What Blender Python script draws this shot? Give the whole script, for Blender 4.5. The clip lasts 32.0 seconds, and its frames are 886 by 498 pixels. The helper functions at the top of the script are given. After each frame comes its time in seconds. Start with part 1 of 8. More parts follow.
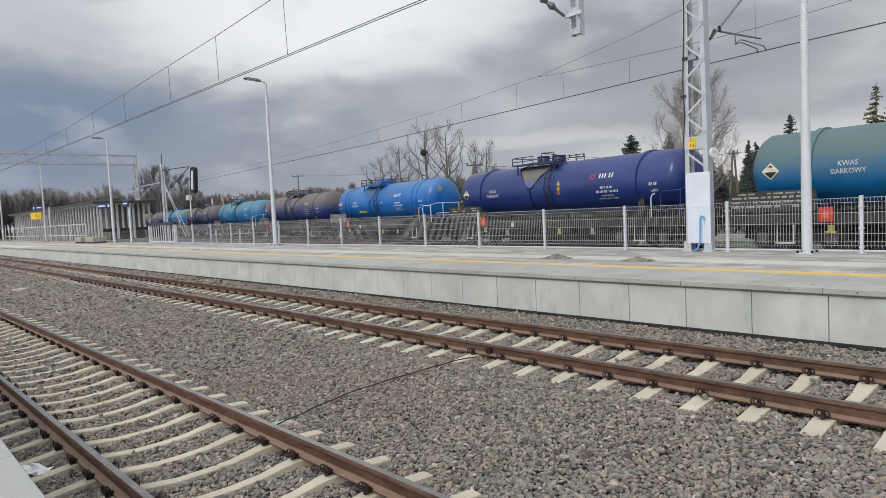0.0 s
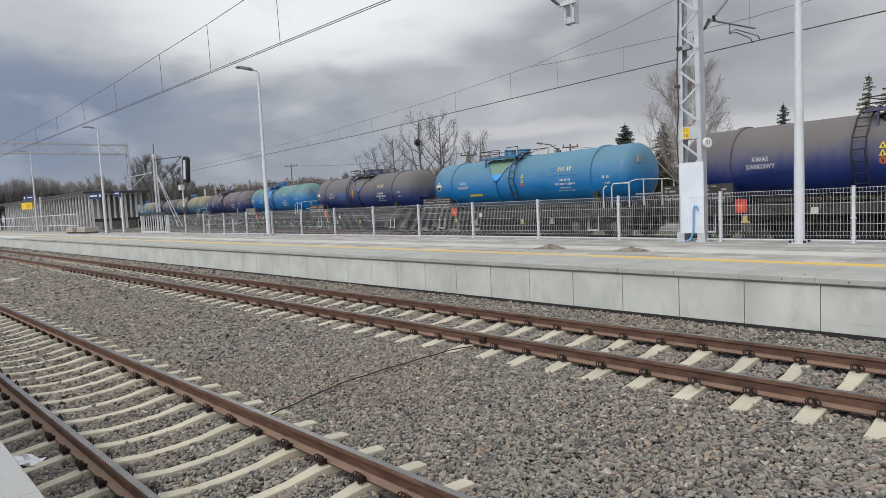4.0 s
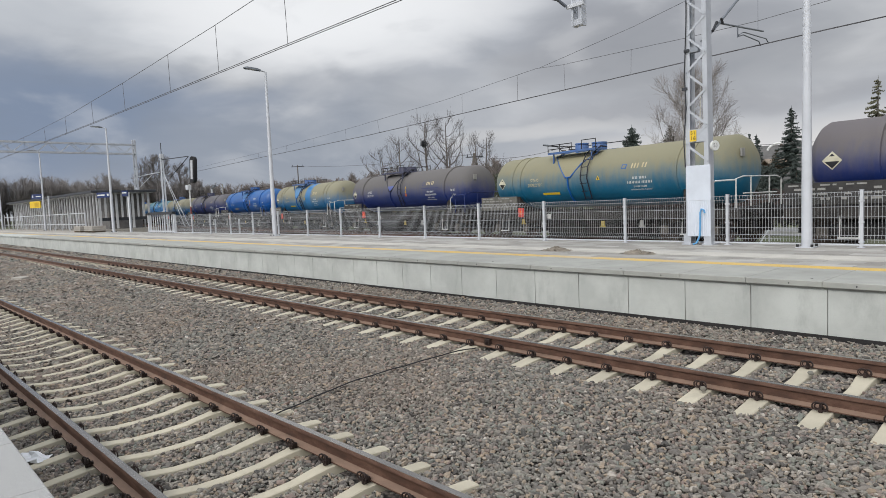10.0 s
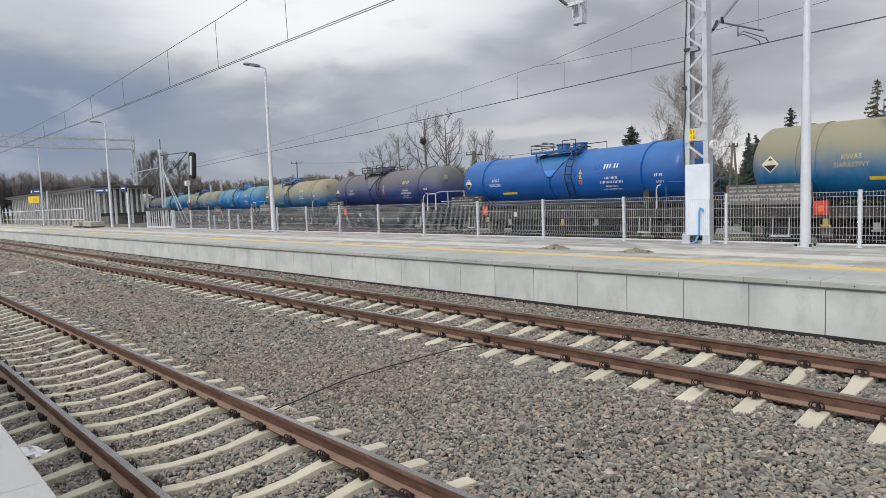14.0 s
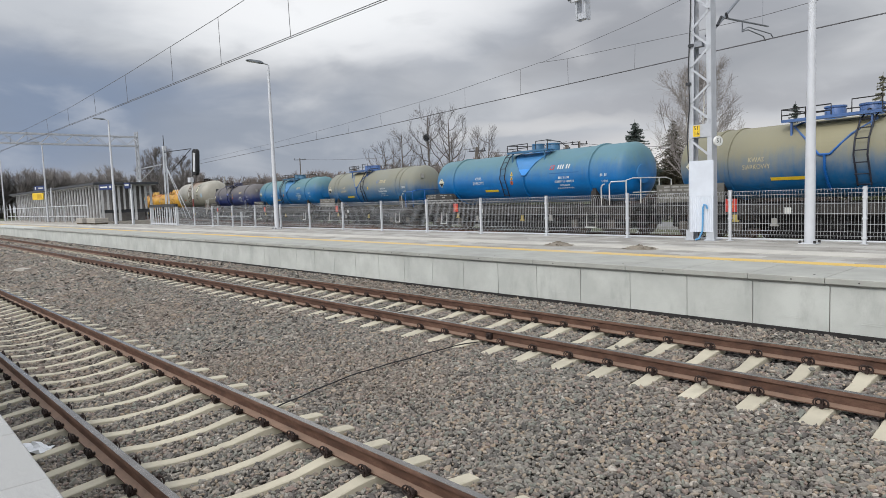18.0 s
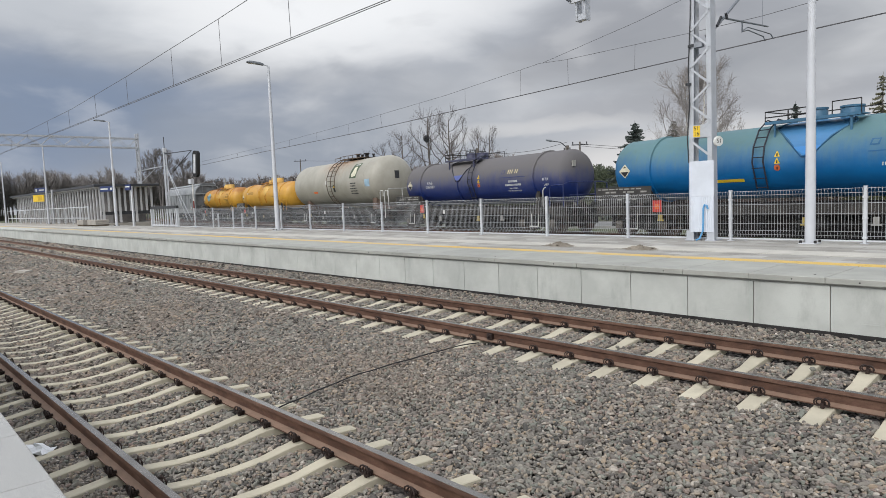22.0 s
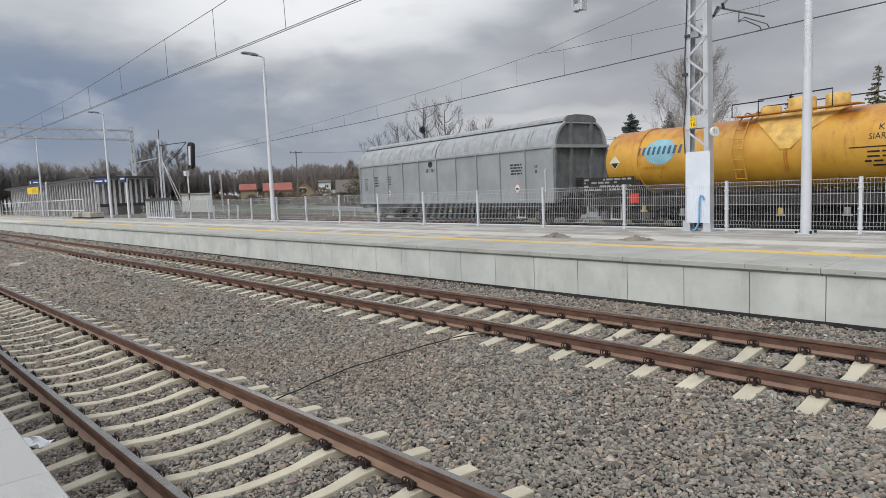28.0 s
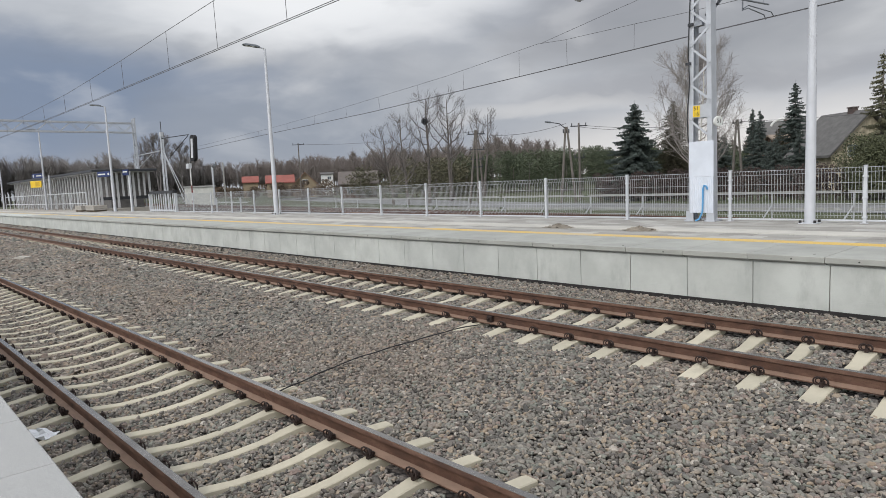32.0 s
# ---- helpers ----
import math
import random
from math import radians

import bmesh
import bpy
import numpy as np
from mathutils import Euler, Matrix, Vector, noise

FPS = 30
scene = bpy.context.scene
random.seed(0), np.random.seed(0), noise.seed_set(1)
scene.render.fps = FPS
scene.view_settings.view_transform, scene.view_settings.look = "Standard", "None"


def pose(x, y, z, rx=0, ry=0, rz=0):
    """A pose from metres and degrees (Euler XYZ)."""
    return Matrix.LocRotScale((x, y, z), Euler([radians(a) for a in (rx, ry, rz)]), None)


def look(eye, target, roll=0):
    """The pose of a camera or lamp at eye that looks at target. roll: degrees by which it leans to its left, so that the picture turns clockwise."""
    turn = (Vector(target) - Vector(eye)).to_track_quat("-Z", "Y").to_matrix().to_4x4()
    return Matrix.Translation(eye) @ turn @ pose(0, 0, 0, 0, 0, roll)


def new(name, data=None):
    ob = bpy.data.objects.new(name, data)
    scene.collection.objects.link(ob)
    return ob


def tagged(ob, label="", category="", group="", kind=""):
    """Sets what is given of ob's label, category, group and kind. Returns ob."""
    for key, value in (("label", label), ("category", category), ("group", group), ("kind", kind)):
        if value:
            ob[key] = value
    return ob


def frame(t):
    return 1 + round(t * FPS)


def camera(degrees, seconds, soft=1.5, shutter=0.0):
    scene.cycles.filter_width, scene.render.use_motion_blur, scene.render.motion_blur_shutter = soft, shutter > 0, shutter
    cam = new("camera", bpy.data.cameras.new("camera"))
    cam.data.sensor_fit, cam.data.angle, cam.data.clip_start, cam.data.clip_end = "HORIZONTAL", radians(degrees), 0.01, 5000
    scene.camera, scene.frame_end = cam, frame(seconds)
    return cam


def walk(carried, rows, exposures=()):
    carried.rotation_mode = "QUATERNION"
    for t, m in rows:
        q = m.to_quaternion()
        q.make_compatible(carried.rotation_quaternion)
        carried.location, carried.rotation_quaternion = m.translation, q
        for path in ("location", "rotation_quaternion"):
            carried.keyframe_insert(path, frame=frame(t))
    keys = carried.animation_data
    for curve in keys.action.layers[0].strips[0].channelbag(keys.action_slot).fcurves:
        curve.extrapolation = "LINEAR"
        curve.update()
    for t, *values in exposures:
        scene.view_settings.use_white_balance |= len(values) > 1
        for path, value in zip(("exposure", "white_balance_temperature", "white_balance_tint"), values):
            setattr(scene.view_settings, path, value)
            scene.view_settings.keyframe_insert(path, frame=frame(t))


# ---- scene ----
cam = camera(69.09, 32.0, soft=0.5)
ROWS = [
    (0, pose(0.020, -0.002, 2.016, 86.587, 2.752, 47.226)),
    (0.5, pose(0.021, 0.002, 2.009, 86.517, 2.781, 46.933)),
    (1, pose(0.016, 0.010, 2.015, 86.179, 2.696, 47.079)),
    (1.5, pose(0.017, 0.011, 2.011, 85.988, 2.723, 47.100)),
    (2, pose(0.022, 0.010, 2.014, 86.026, 2.707, 47.323)),
    (2.5, pose(0.023, 0.004, 2.011, 86.225, 2.580, 47.134)),
    (3, pose(0.021, 0.015, 2.014, 86.132, 2.679, 46.840)),
    (3.5, pose(0.010, 0.008, 2.012, 85.708, 2.724, 46.667)),
    (5.5, pose(0.008, 0.011, 2.010, 85.636, 2.644, 46.792)),
    (6, pose(0.003, 0.006, 2.004, 85.513, 2.694, 46.952)),
    (6.5, pose(0.015, 0.007, 2.009, 85.692, 2.422, 46.902)),
    (7, pose(0.019, 0.011, 2.008, 86.028, 2.476, 47.007)),
    (7.5, pose(0.017, 0.003, 2.005, 85.966, 2.437, 47.305)),
    (8, pose(0.008, 0.005, 2.006, 85.835, 2.377, 47.208)),
    (8.5, pose(0.011, 0.004, 2.004, 85.671, 2.474, 47.103)),
    (9, pose(0.011, 0.005, 2.011, 85.735, 2.234, 47.038)),
    (9.5, pose(0.008, -0.000, 2.007, 85.722, 2.288, 47.140)),
    (10, pose(0.010, 0.002, 2.008, 85.843, 2.355, 47.199)),
    (10.5, pose(0.019, -0.002, 2.011, 85.984, 2.350, 47.150)),
    (11, pose(0.019, -0.007, 2.005, 85.815, 2.436, 47.134)),
    (11.5, pose(0.008, 0.001, 2.005, 85.416, 2.460, 46.915)),
    (12, pose(0.001, 0.012, 2.004, 85.338, 2.316, 46.523)),
    (12.5, pose(0.002, -0.000, 2.009, 85.520, 2.269, 46.739)),
    (13, pose(0.011, 0.001, 2.004, 85.506, 2.406, 47.163)),
    (13.5, pose(0.013, -0.003, 2.011, 85.408, 2.162, 47.552)),
    (14, pose(0.014, -0.005, 2.007, 85.615, 2.003, 47.120)),
    (14.5, pose(0.019, -0.006, 2.000, 85.591, 1.984, 47.325)),
    (16.5, pose(0.012, -0.011, 2.006, 85.571, 2.107, 47.242)),
    (17, pose(0.015, -0.008, 2.010, 85.820, 2.108, 47.427)),
    (17.5, pose(0.013, 0.002, 2.008, 85.570, 2.024, 47.487)),
    (18, pose(0.006, 0.005, 2.004, 85.332, 2.011, 47.393)),
    (18.5, pose(0.012, 0.000, 2.011, 85.505, 2.103, 46.964)),
    (19, pose(0.013, 0.002, 2.007, 85.647, 2.084, 46.808)),
    (19.5, pose(0.006, -0.009, 2.012, 85.538, 2.182, 46.988)),
    (20, pose(0.002, -0.003, 2.011, 85.280, 2.119, 47.257)),
    (20.5, pose(0.006, 0.001, 2.003, 85.199, 2.342, 47.431)),
    (21, pose(0.008, -0.006, 2.008, 85.164, 2.207, 47.399)),
    (21.5, pose(0.015, -0.008, 2.006, 85.319, 2.215, 47.334)),
    (22, pose(0.013, -0.007, 2.005, 85.410, 2.166, 47.425)),
    (22.5, pose(0.019, -0.010, 2.006, 85.357, 2.296, 47.311)),
    (23, pose(0.020, -0.011, 2.004, 85.425, 2.271, 47.466)),
    (23.5, pose(0.017, -0.013, 2.009, 85.177, 2.056, 47.315)),
    (24, pose(0.016, -0.010, 2.008, 85.342, 2.019, 47.375)),
    (24.5, pose(0.023, -0.009, 2.006, 85.443, 1.992, 47.354)),
    (25, pose(0.025, -0.001, 2.007, 85.472, 2.194, 46.972)),
    (25.5, pose(0.019, -0.022, 2.007, 85.463, 2.402, 46.959)),
    (27.5, pose(0.009, -0.006, 2.008, 84.933, 2.038, 47.240)),
    (28, pose(0.004, -0.005, 2.006, 84.630, 2.312, 47.086)),
    (28.5, pose(0.008, -0.003, 2.005, 84.669, 2.323, 46.785)),
    (29, pose(-0.002, -0.008, 2.005, 84.577, 2.297, 46.710)),
    (29.5, pose(0.005, -0.009, 2.003, 84.529, 2.323, 46.917)),
    (30, pose(0.005, -0.008, 2.006, 84.561, 2.302, 47.069)),
    (30.5, pose(0.003, -0.005, 2.002, 84.313, 2.367, 47.105)),
    (31, pose(0.001, 0.000, 2.001, 84.216, 2.387, 47.070)),
    (31.5, pose(-0.002, -0.008, 2.003, 84.024, 2.586, 47.075)),
    (32, pose(0.000, -0.000, 2.000, 83.884, 2.607, 47.313)),
]
walk(cam, ROWS, [(0.0, 0.0), (12.0, 0.02), (14.0, 0.12), (19.0, 0.10), (24.0, 0.06), (32.0, 0.03)])

# ---- world and sun ----
world = bpy.data.worlds.new("overcast")
scene.world = world
world.use_nodes = True
wt = world.node_tree
wt.nodes.clear()


def wn(kind):
    return wt.nodes.new(kind)


def wl(a, b):
    wt.links.new(a, b)


def wmath(op, a, b=None, clamp=False):
    n = wn("ShaderNodeMath")
    n.operation, n.use_clamp = op, clamp
    for i, s in enumerate((a, b)):
        if s is None:
            continue
        if isinstance(s, (int, float)):
            n.inputs[i].default_value = s
        else:
            wl(s, n.inputs[i])
    return n.outputs[0]


def wmix(f, a, b):
    n = wn("ShaderNodeMix")
    n.data_type = "RGBA"
    if isinstance(f, (int, float)):
        n.inputs["Factor"].default_value = f
    else:
        wl(f, n.inputs["Factor"])
    for s, v in ((n.inputs[6], a), (n.inputs[7], b)):
        if isinstance(v, tuple):
            s.default_value = (*v, 1)
        else:
            wl(v, s)
    return n.outputs[2]


coord = wn("ShaderNodeTexCoord")
sep = wn("ShaderNodeSeparateXYZ")
wl(coord.outputs["Generated"], sep.inputs[0])
dx, dy, dz = sep.outputs


def cloud(scale, detail, rough, shift, squash=2.4):
    m = wn("ShaderNodeMapping")
    m.inputs["Location"].default_value = shift
    m.inputs["Scale"].default_value = (1, 1, squash)
    wl(coord.outputs["Generated"], m.inputs[0])
    n = wn("ShaderNodeTexNoise")
    n.inputs["Scale"].default_value = scale
    n.inputs["Detail"].default_value = detail
    n.inputs["Roughness"].default_value = rough
    n.inputs["Distortion"].default_value = 0.35
    wl(m.outputs[0], n.inputs["Vector"])
    return n.outputs["Fac"]


def ramp(v, lo, hi):
    n = wn("ShaderNodeMapRange")
    n.interpolation_type = "SMOOTHSTEP"
    wl(v, n.inputs[0])
    n.inputs[1].default_value, n.inputs[2].default_value = lo, hi
    return n.outputs[0]


sky = wn("ShaderNodeTexSky")
sky.sky_type, sky.sun_disc = "NISHITA", False
sky.sun_elevation, sky.sun_rotation = radians(40), radians(163)
skyc = wn("ShaderNodeVectorMath")
skyc.operation = "SCALE"
wl(sky.outputs[0], skyc.inputs[0])
skyc.inputs["Scale"].default_value = 0.09
big = cloud(1.9, 4, 0.5, (0.6, 2.1, 0.3), 2.5)
mid = cloud(3.6, 5, 0.48, (3.0, 0.4, 1.0), 2.9)
fine = cloud(7.5, 5, 0.48, (1.0, 5.0, 2.0), 2.4)

# the sky by bearing (0 in the west by the pavilion, 1 over the houses in the north) and height, both frayed by the cloud noise
bearing = wmath("ARCTAN2", wmath("MULTIPLY", dx, -1.0), dy)
across = wmath("DIVIDE", wmath("SUBTRACT", radians(81), bearing), radians(68))
across = wmath("ADD", across, wmath("MULTIPLY", wmath("SUBTRACT", mid, 0.5), 0.30))
height = wmath("ADD", dz, wmath("ADD", wmath("MULTIPLY", wmath("SUBTRACT", mid, 0.5), 0.09), wmath("MULTIPLY", wmath("SUBTRACT", fine, 0.5), 0.05)))


def bank(u, v, ru, rv):
    """1 in the heart of a cloud bank at bearing u and height v, 0 outside it."""
    a = wmath("DIVIDE", wmath("SUBTRACT", across, u), ru)
    b = wmath("DIVIDE", wmath("SUBTRACT", height, v), rv)
    return ramp(wmath("ADD", wmath("MULTIPLY", a, a), wmath("MULTIPLY", b, b)), 1.0, 0.0)


def tone(r, g, b):
    return tuple((c / 255) ** 2.2 for c in (r, g, b))


cover = wmix(ramp(mid, 0.32, 0.68), tone(166, 171, 180), tone(190, 193, 198))
BANKS = (
    # heavy rain cloud in the west, lighter above it
    (0.02, 0.115, 0.34, 0.12, tone(122, 137, 161), 0.9), (0.34, 0.080, 0.36, 0.095, tone(145, 153, 166), 0.85), (0.10, 0.28, 0.28, 0.11, tone(192, 197, 204), 0.7),
    # thin bright cover high in the middle, with a grey bank east of it
    (0.37, 0.30, 0.31, 0.125, tone(238, 240, 243), 0.97), (0.52, 0.13, 0.16, 0.08, tone(172, 176, 183), 0.7), (0.76, 0.22, 0.24, 0.080, tone(152, 155, 162), 0.9),
    (0.84, 0.125, 0.26, 0.032, tone(160, 162, 168), 0.75), (1.04, 0.20, 0.16, 0.09, tone(172, 175, 180), 0.8),
    (0.64, 0.105, 0.16, 0.018, tone(206, 206, 207), 0.6), (0.82, 0.175, 0.22, 0.060, tone(158, 161, 167), 0.85),
    # pale strip under the clouds along the northern horizon
    (0.92, -0.02, 0.54, 0.135, tone(232, 229, 226), 0.97))
for u, v, ru, rv, c, k in BANKS:
    cover = wmix(wmath("MULTIPLY", bank(u, v, ru, rv), k), cover, c)
cover = wmix(wmath("MULTIPLY", ramp(fine, 0.48, 0.74), 0.22), cover, tone(230, 231, 233))
cover = wmix(wmath("MULTIPLY", ramp(fine, 0.48, 0.26), 0.20), cover, tone(128, 134, 144))
final = wmix(wmath("MULTIPLY", ramp(big, 0.60, 0.75), 0.10), cover, skyc.outputs[0])
bg = wn("ShaderNodeBackground")
wl(final, bg.inputs[0])
# an overcast sky is brightest towards the zenith and round the veiled sun behind the camera
glow = wmath("ADD", wmath("MULTIPLY", ramp(dz, 0.36, 0.9), 0.9), wmath("MULTIPLY", ramp(wmath("SUBTRACT", wmath("MULTIPLY", dz, 0.5), dy), 0.15, 1.0), 1.5))
wl(wmath("ADD", glow, 1.0), bg.inputs[1])
wo = wn("ShaderNodeOutputWorld")
wl(bg.outputs[0], wo.inputs[0])

sun = new("sun", bpy.data.lights.new("sun", "SUN"))
sun.data.energy, sun.data.angle, sun.data.color = 1.3, radians(16), (1.0, 0.955, 0.88)
sun.matrix_world = look((9, -30, 26), (0, 0, 0))
scene.view_settings.exposure = 0.0


# ---- materials ----
def lin(r, g, b):
    """A colour given as 0 to 255, made linear."""
    return tuple((c / 12.92 if c <= 0.04045 else ((c + 0.055) / 1.055) ** 2.4) for c in (r / 255, g / 255, b / 255))


class Mat:
    """A node material that is put together step by step."""

    def __init__(self, name, rough=0.6, metal=0.0, spec=0.5):
        self.m = bpy.data.materials.new(name)
        self.m.use_nodes = True
        self.t = self.m.node_tree
        self.b = self.t.nodes["Principled BSDF"]
        self.b.inputs["Roughness"].default_value = rough
        self.b.inputs["Metallic"].default_value = metal
        self.b.inputs["Specular IOR Level"].default_value = spec
        tc = self.t.nodes.new("ShaderNodeTexCoord")
        self.object, self.generated = tc.outputs["Object"], tc.outputs["Generated"]
        self.geo = self.t.nodes.new("ShaderNodeNewGeometry")
        self.info = self.t.nodes.new("ShaderNodeObjectInfo")

    def link(self, a, b):
        self.t.links.new(a, b)

    def noise(self, scale, detail=4, rough=0.55, stretch=(1, 1, 1), world=False, shift=(0, 0, 0)):
        n = self.t.nodes.new("ShaderNodeTexNoise")
        n.inputs["Scale"].default_value = scale
        n.inputs["Detail"].default_value = detail
        n.inputs["Roughness"].default_value = rough
        mp = self.t.nodes.new("ShaderNodeMapping")
        mp.inputs["Scale"].default_value = stretch
        mp.inputs["Location"].default_value = shift
        self.link(self.geo.outputs["Position"] if world else self.object, mp.inputs[0])
        self.link(mp.outputs[0], n.inputs["Vector"])
        return n.outputs["Fac"]

    def step(self, v, lo, hi, smooth=True):
        n = self.t.nodes.new("ShaderNodeMapRange")
        n.interpolation_type = "SMOOTHSTEP" if smooth else "LINEAR"
        self.link(v, n.inputs[0])
        n.inputs[1].default_value, n.inputs[2].default_value = lo, hi
        return n.outputs[0]

    def math(self, op, a, b):
        n = self.t.nodes.new("ShaderNodeMath")
        n.operation = op
        for i, s in enumerate((a, b)):
            if isinstance(s, (int, float)):
                n.inputs[i].default_value = s
            else:
                self.link(s, n.inputs[i])
        return n.outputs[0]

    def mix(self, f, a, b):
        n = self.t.nodes.new("ShaderNodeMix")
        n.data_type = "RGBA"
        if isinstance(f, (int, float)):
            n.inputs["Factor"].default_value = f
        else:
            self.link(f, n.inputs["Factor"])
        for s, v in ((n.inputs[6], a), (n.inputs[7], b)):
            if isinstance(v, tuple):
                s.default_value = (*v, 1)
            else:
                self.link(v, s)
        return n.outputs[2]

    def ramp(self, v, stops):
        n = self.t.nodes.new("ShaderNodeValToRGB")
        while len(n.color_ramp.elements) < len(stops):
            n.color_ramp.elements.new(0.5)
        for e, (p, c) in zip(n.color_ramp.elements, stops):
            e.position, e.color = p, (*c, 1)
        self.link(v, n.inputs[0])
        return n.outputs[0]

    def xyz(self):
        n = self.t.nodes.new("ShaderNodeSeparateXYZ")
        self.link(self.object, n.inputs[0])
        return n.outputs

    def done(self, colour, bump=None, strength=0.2, dist=0.01, rough=None):
        if isinstance(colour, tuple):
            self.b.inputs["Base Color"].default_value = (*colour, 1)
        else:
            self.link(colour, self.b.inputs["Base Color"])
        if bump is not None:
            n = self.t.nodes.new("ShaderNodeBump")
            n.inputs["Strength"].default_value = strength
            n.inputs["Distance"].default_value = dist
            self.link(bump, n.inputs["Height"])
            self.link(n.outputs[0], self.b.inputs["Normal"])
        if rough is not None:
            self.link(rough, self.b.inputs["Roughness"])
        return self.m


def plain(name, c, rough=0.6, metal=0.0, vary=0.12, scale=3.0, grain=40.0, bump=0.08):
    """A painted or bare surface with a coarse and a fine variation of its colour."""
    m = Mat(name, rough, metal)
    lo = tuple(v * (1 - vary) for v in c)
    hi = tuple(min(1, v * (1 + vary)) for v in c)
    a = m.mix(m.step(m.noise(scale, 5, 0.6, world=True), 0.3, 0.7), lo, hi)
    g = m.noise(grain, 3, world=True)
    a = m.mix(m.math("MULTIPLY", m.step(g, 0.55, 0.8), vary), a, tuple(v * 0.6 for v in c))
    r = m.math("ADD", m.math("MULTIPLY", g, 0.2), rough - 0.1)
    return m.done(a, g, bump, 0.004, r)


def stone_mat():
    m = Mat("ballast_stone", 0.85)
    c = m.ramp(m.geo.outputs["Random Per Island"], [
        (0.0, lin(66, 64, 61)), (0.18, lin(108, 102, 97)), (0.42, lin(134, 128, 119)), (0.50, lin(138, 120, 111)), (0.60, lin(117, 120, 111)),
        (0.80, lin(149, 141, 131)), (0.94, lin(154, 137, 117)), (0.98, lin(168, 159, 148)), (1.0, lin(188, 181, 171))])
    n = m.noise(45, 4, world=True)
    c = m.mix(m.math("MULTIPLY", m.step(n, 0.4, 0.75), 0.45), c, lin(95, 92, 87))
    big = m.noise(0.35, 3, world=True)
    c = m.mix(m.math("MULTIPLY", m.step(big, 0.48, 0.66), 0.22), c, lin(136, 117, 101))
    c = m.mix(m.math("MULTIPLY", m.step(big, 0.46, 0.30), 0.35), c, lin(126, 126, 118))
    return m.done(c, n, 0.35, 0.004)


def bed_mat():
    m = Mat("ballast_bed", 0.95)
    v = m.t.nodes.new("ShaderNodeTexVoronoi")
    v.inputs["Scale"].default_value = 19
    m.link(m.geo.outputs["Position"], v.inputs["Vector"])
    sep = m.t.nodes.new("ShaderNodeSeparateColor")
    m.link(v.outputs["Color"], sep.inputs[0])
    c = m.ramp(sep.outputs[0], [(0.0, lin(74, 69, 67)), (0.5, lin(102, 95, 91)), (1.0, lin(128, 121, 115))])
    # shade in the gaps between the stones, mixed into the colour
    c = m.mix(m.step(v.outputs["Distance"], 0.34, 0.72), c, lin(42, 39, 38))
    big = m.noise(0.35, 3, world=True)
    c = m.mix(m.math("MULTIPLY", m.step(big, 0.5, 0.75), 0.25), c, lin(122, 104, 86))
    return m.done(c, m.math("MULTIPLY", v.outputs["Distance"], -1.0), 0.8, 0.03)


def concrete(name, c, stain=0.25, streak=False):
    m = Mat(name, 0.8)
    a = m.mix(m.step(m.noise(1.3, 5, 0.6, world=True), 0.32, 0.7), tuple(v * 0.86 for v in c), tuple(min(1, v * 1.08) for v in c))
    g = m.noise(70, 3, world=True)
    a = m.mix(m.math("MULTIPLY", m.step(g, 0.5, 0.85), 0.22), a, tuple(v * 0.62 for v in c))
    s = m.noise(2.2, 6, 0.65, (1, 1, 0.35) if streak else (1, 1, 1), world=True, shift=(4, 1, 2))
    a = m.mix(m.math("MULTIPLY", m.step(s, 0.52, 0.76), stain), a, tuple(v * 0.55 for v in c))
    a = m.mix(m.math("MULTIPLY", m.info.outputs["Random"], 0.10), a, tuple(v * 0.6 for v in c))
    return m.done(a, g, 0.12, 0.003)


def rust_mat():
    m = Mat("rusty_steel", 0.75, 0.15)
    n = m.noise(9, 6, 0.65, (0.4, 1, 1), world=True)
    c = m.ramp(n, [(0.25, lin(58, 43, 36)), (0.5, lin(92, 66, 53)), (0.72, lin(116, 89, 74))])
    g = m.noise(70, 4, world=True)
    c = m.mix(m.math("MULTIPLY", m.step(g, 0.5, 0.8), 0.5), c, lin(70, 46, 36))
    # pale ballast dust lies on the foot and on the crown of the rail
    up = m.t.nodes.new("ShaderNodeSeparateXYZ")
    m.link(m.geo.outputs["Normal"], up.inputs[0])
    dust = m.math("MULTIPLY", m.step(up.outputs[2], 0.55, 0.95), m.math("ADD", 0.35, m.math("MULTIPLY", n, 0.5)))
    c = m.mix(dust, c, lin(152, 128, 110))
    return m.done(c, g, 0.25, 0.003)


STONE, BED, RUST = stone_mat(), bed_mat(), rust_mat()
RAILHEAD = plain("worn_rail_head", lin(150, 146, 142), 0.24, 0.9, 0.16)
SLEEPER = concrete("sleeper_concrete", lin(186, 178, 158), 0.45)
CLIP = plain("dark_rusty_clip", lin(50, 38, 34), 0.7, 0.3, 0.3)
WALLC = concrete("platform_wall_concrete", lin(189, 191, 185), 0.62, True)
SLABC = concrete("platform_slab_concrete", lin(162, 162, 155), 0.34)
PAVER = concrete("grey_paving", lin(166, 160, 151), 0.3)
PALE = concrete("pale_tactile_paving", lin(188, 184, 175), 0.45)
YM = Mat("yellow_platform_line", 0.7)
yn = YM.noise(0.45, 5, 0.6, world=True)
yg = YM.noise(30, 4, world=True)
yc = YM.mix(YM.step(yg, 0.35, 0.75), lin(212, 178, 92), lin(196, 164, 92))
YELLOWP = YM.done(YM.mix(YM.math("MULTIPLY", YM.step(yn, 0.42, 0.66), 0.75), yc, lin(184, 172, 148)), yg, 0.1, 0.003)
STRIP = plain("black_joint_membrane", lin(38, 35, 34), 0.7, 0, 0.3)
GALV = plain("white_coated_steel", lin(196, 198, 201), 0.45, 0.1, 0.07)
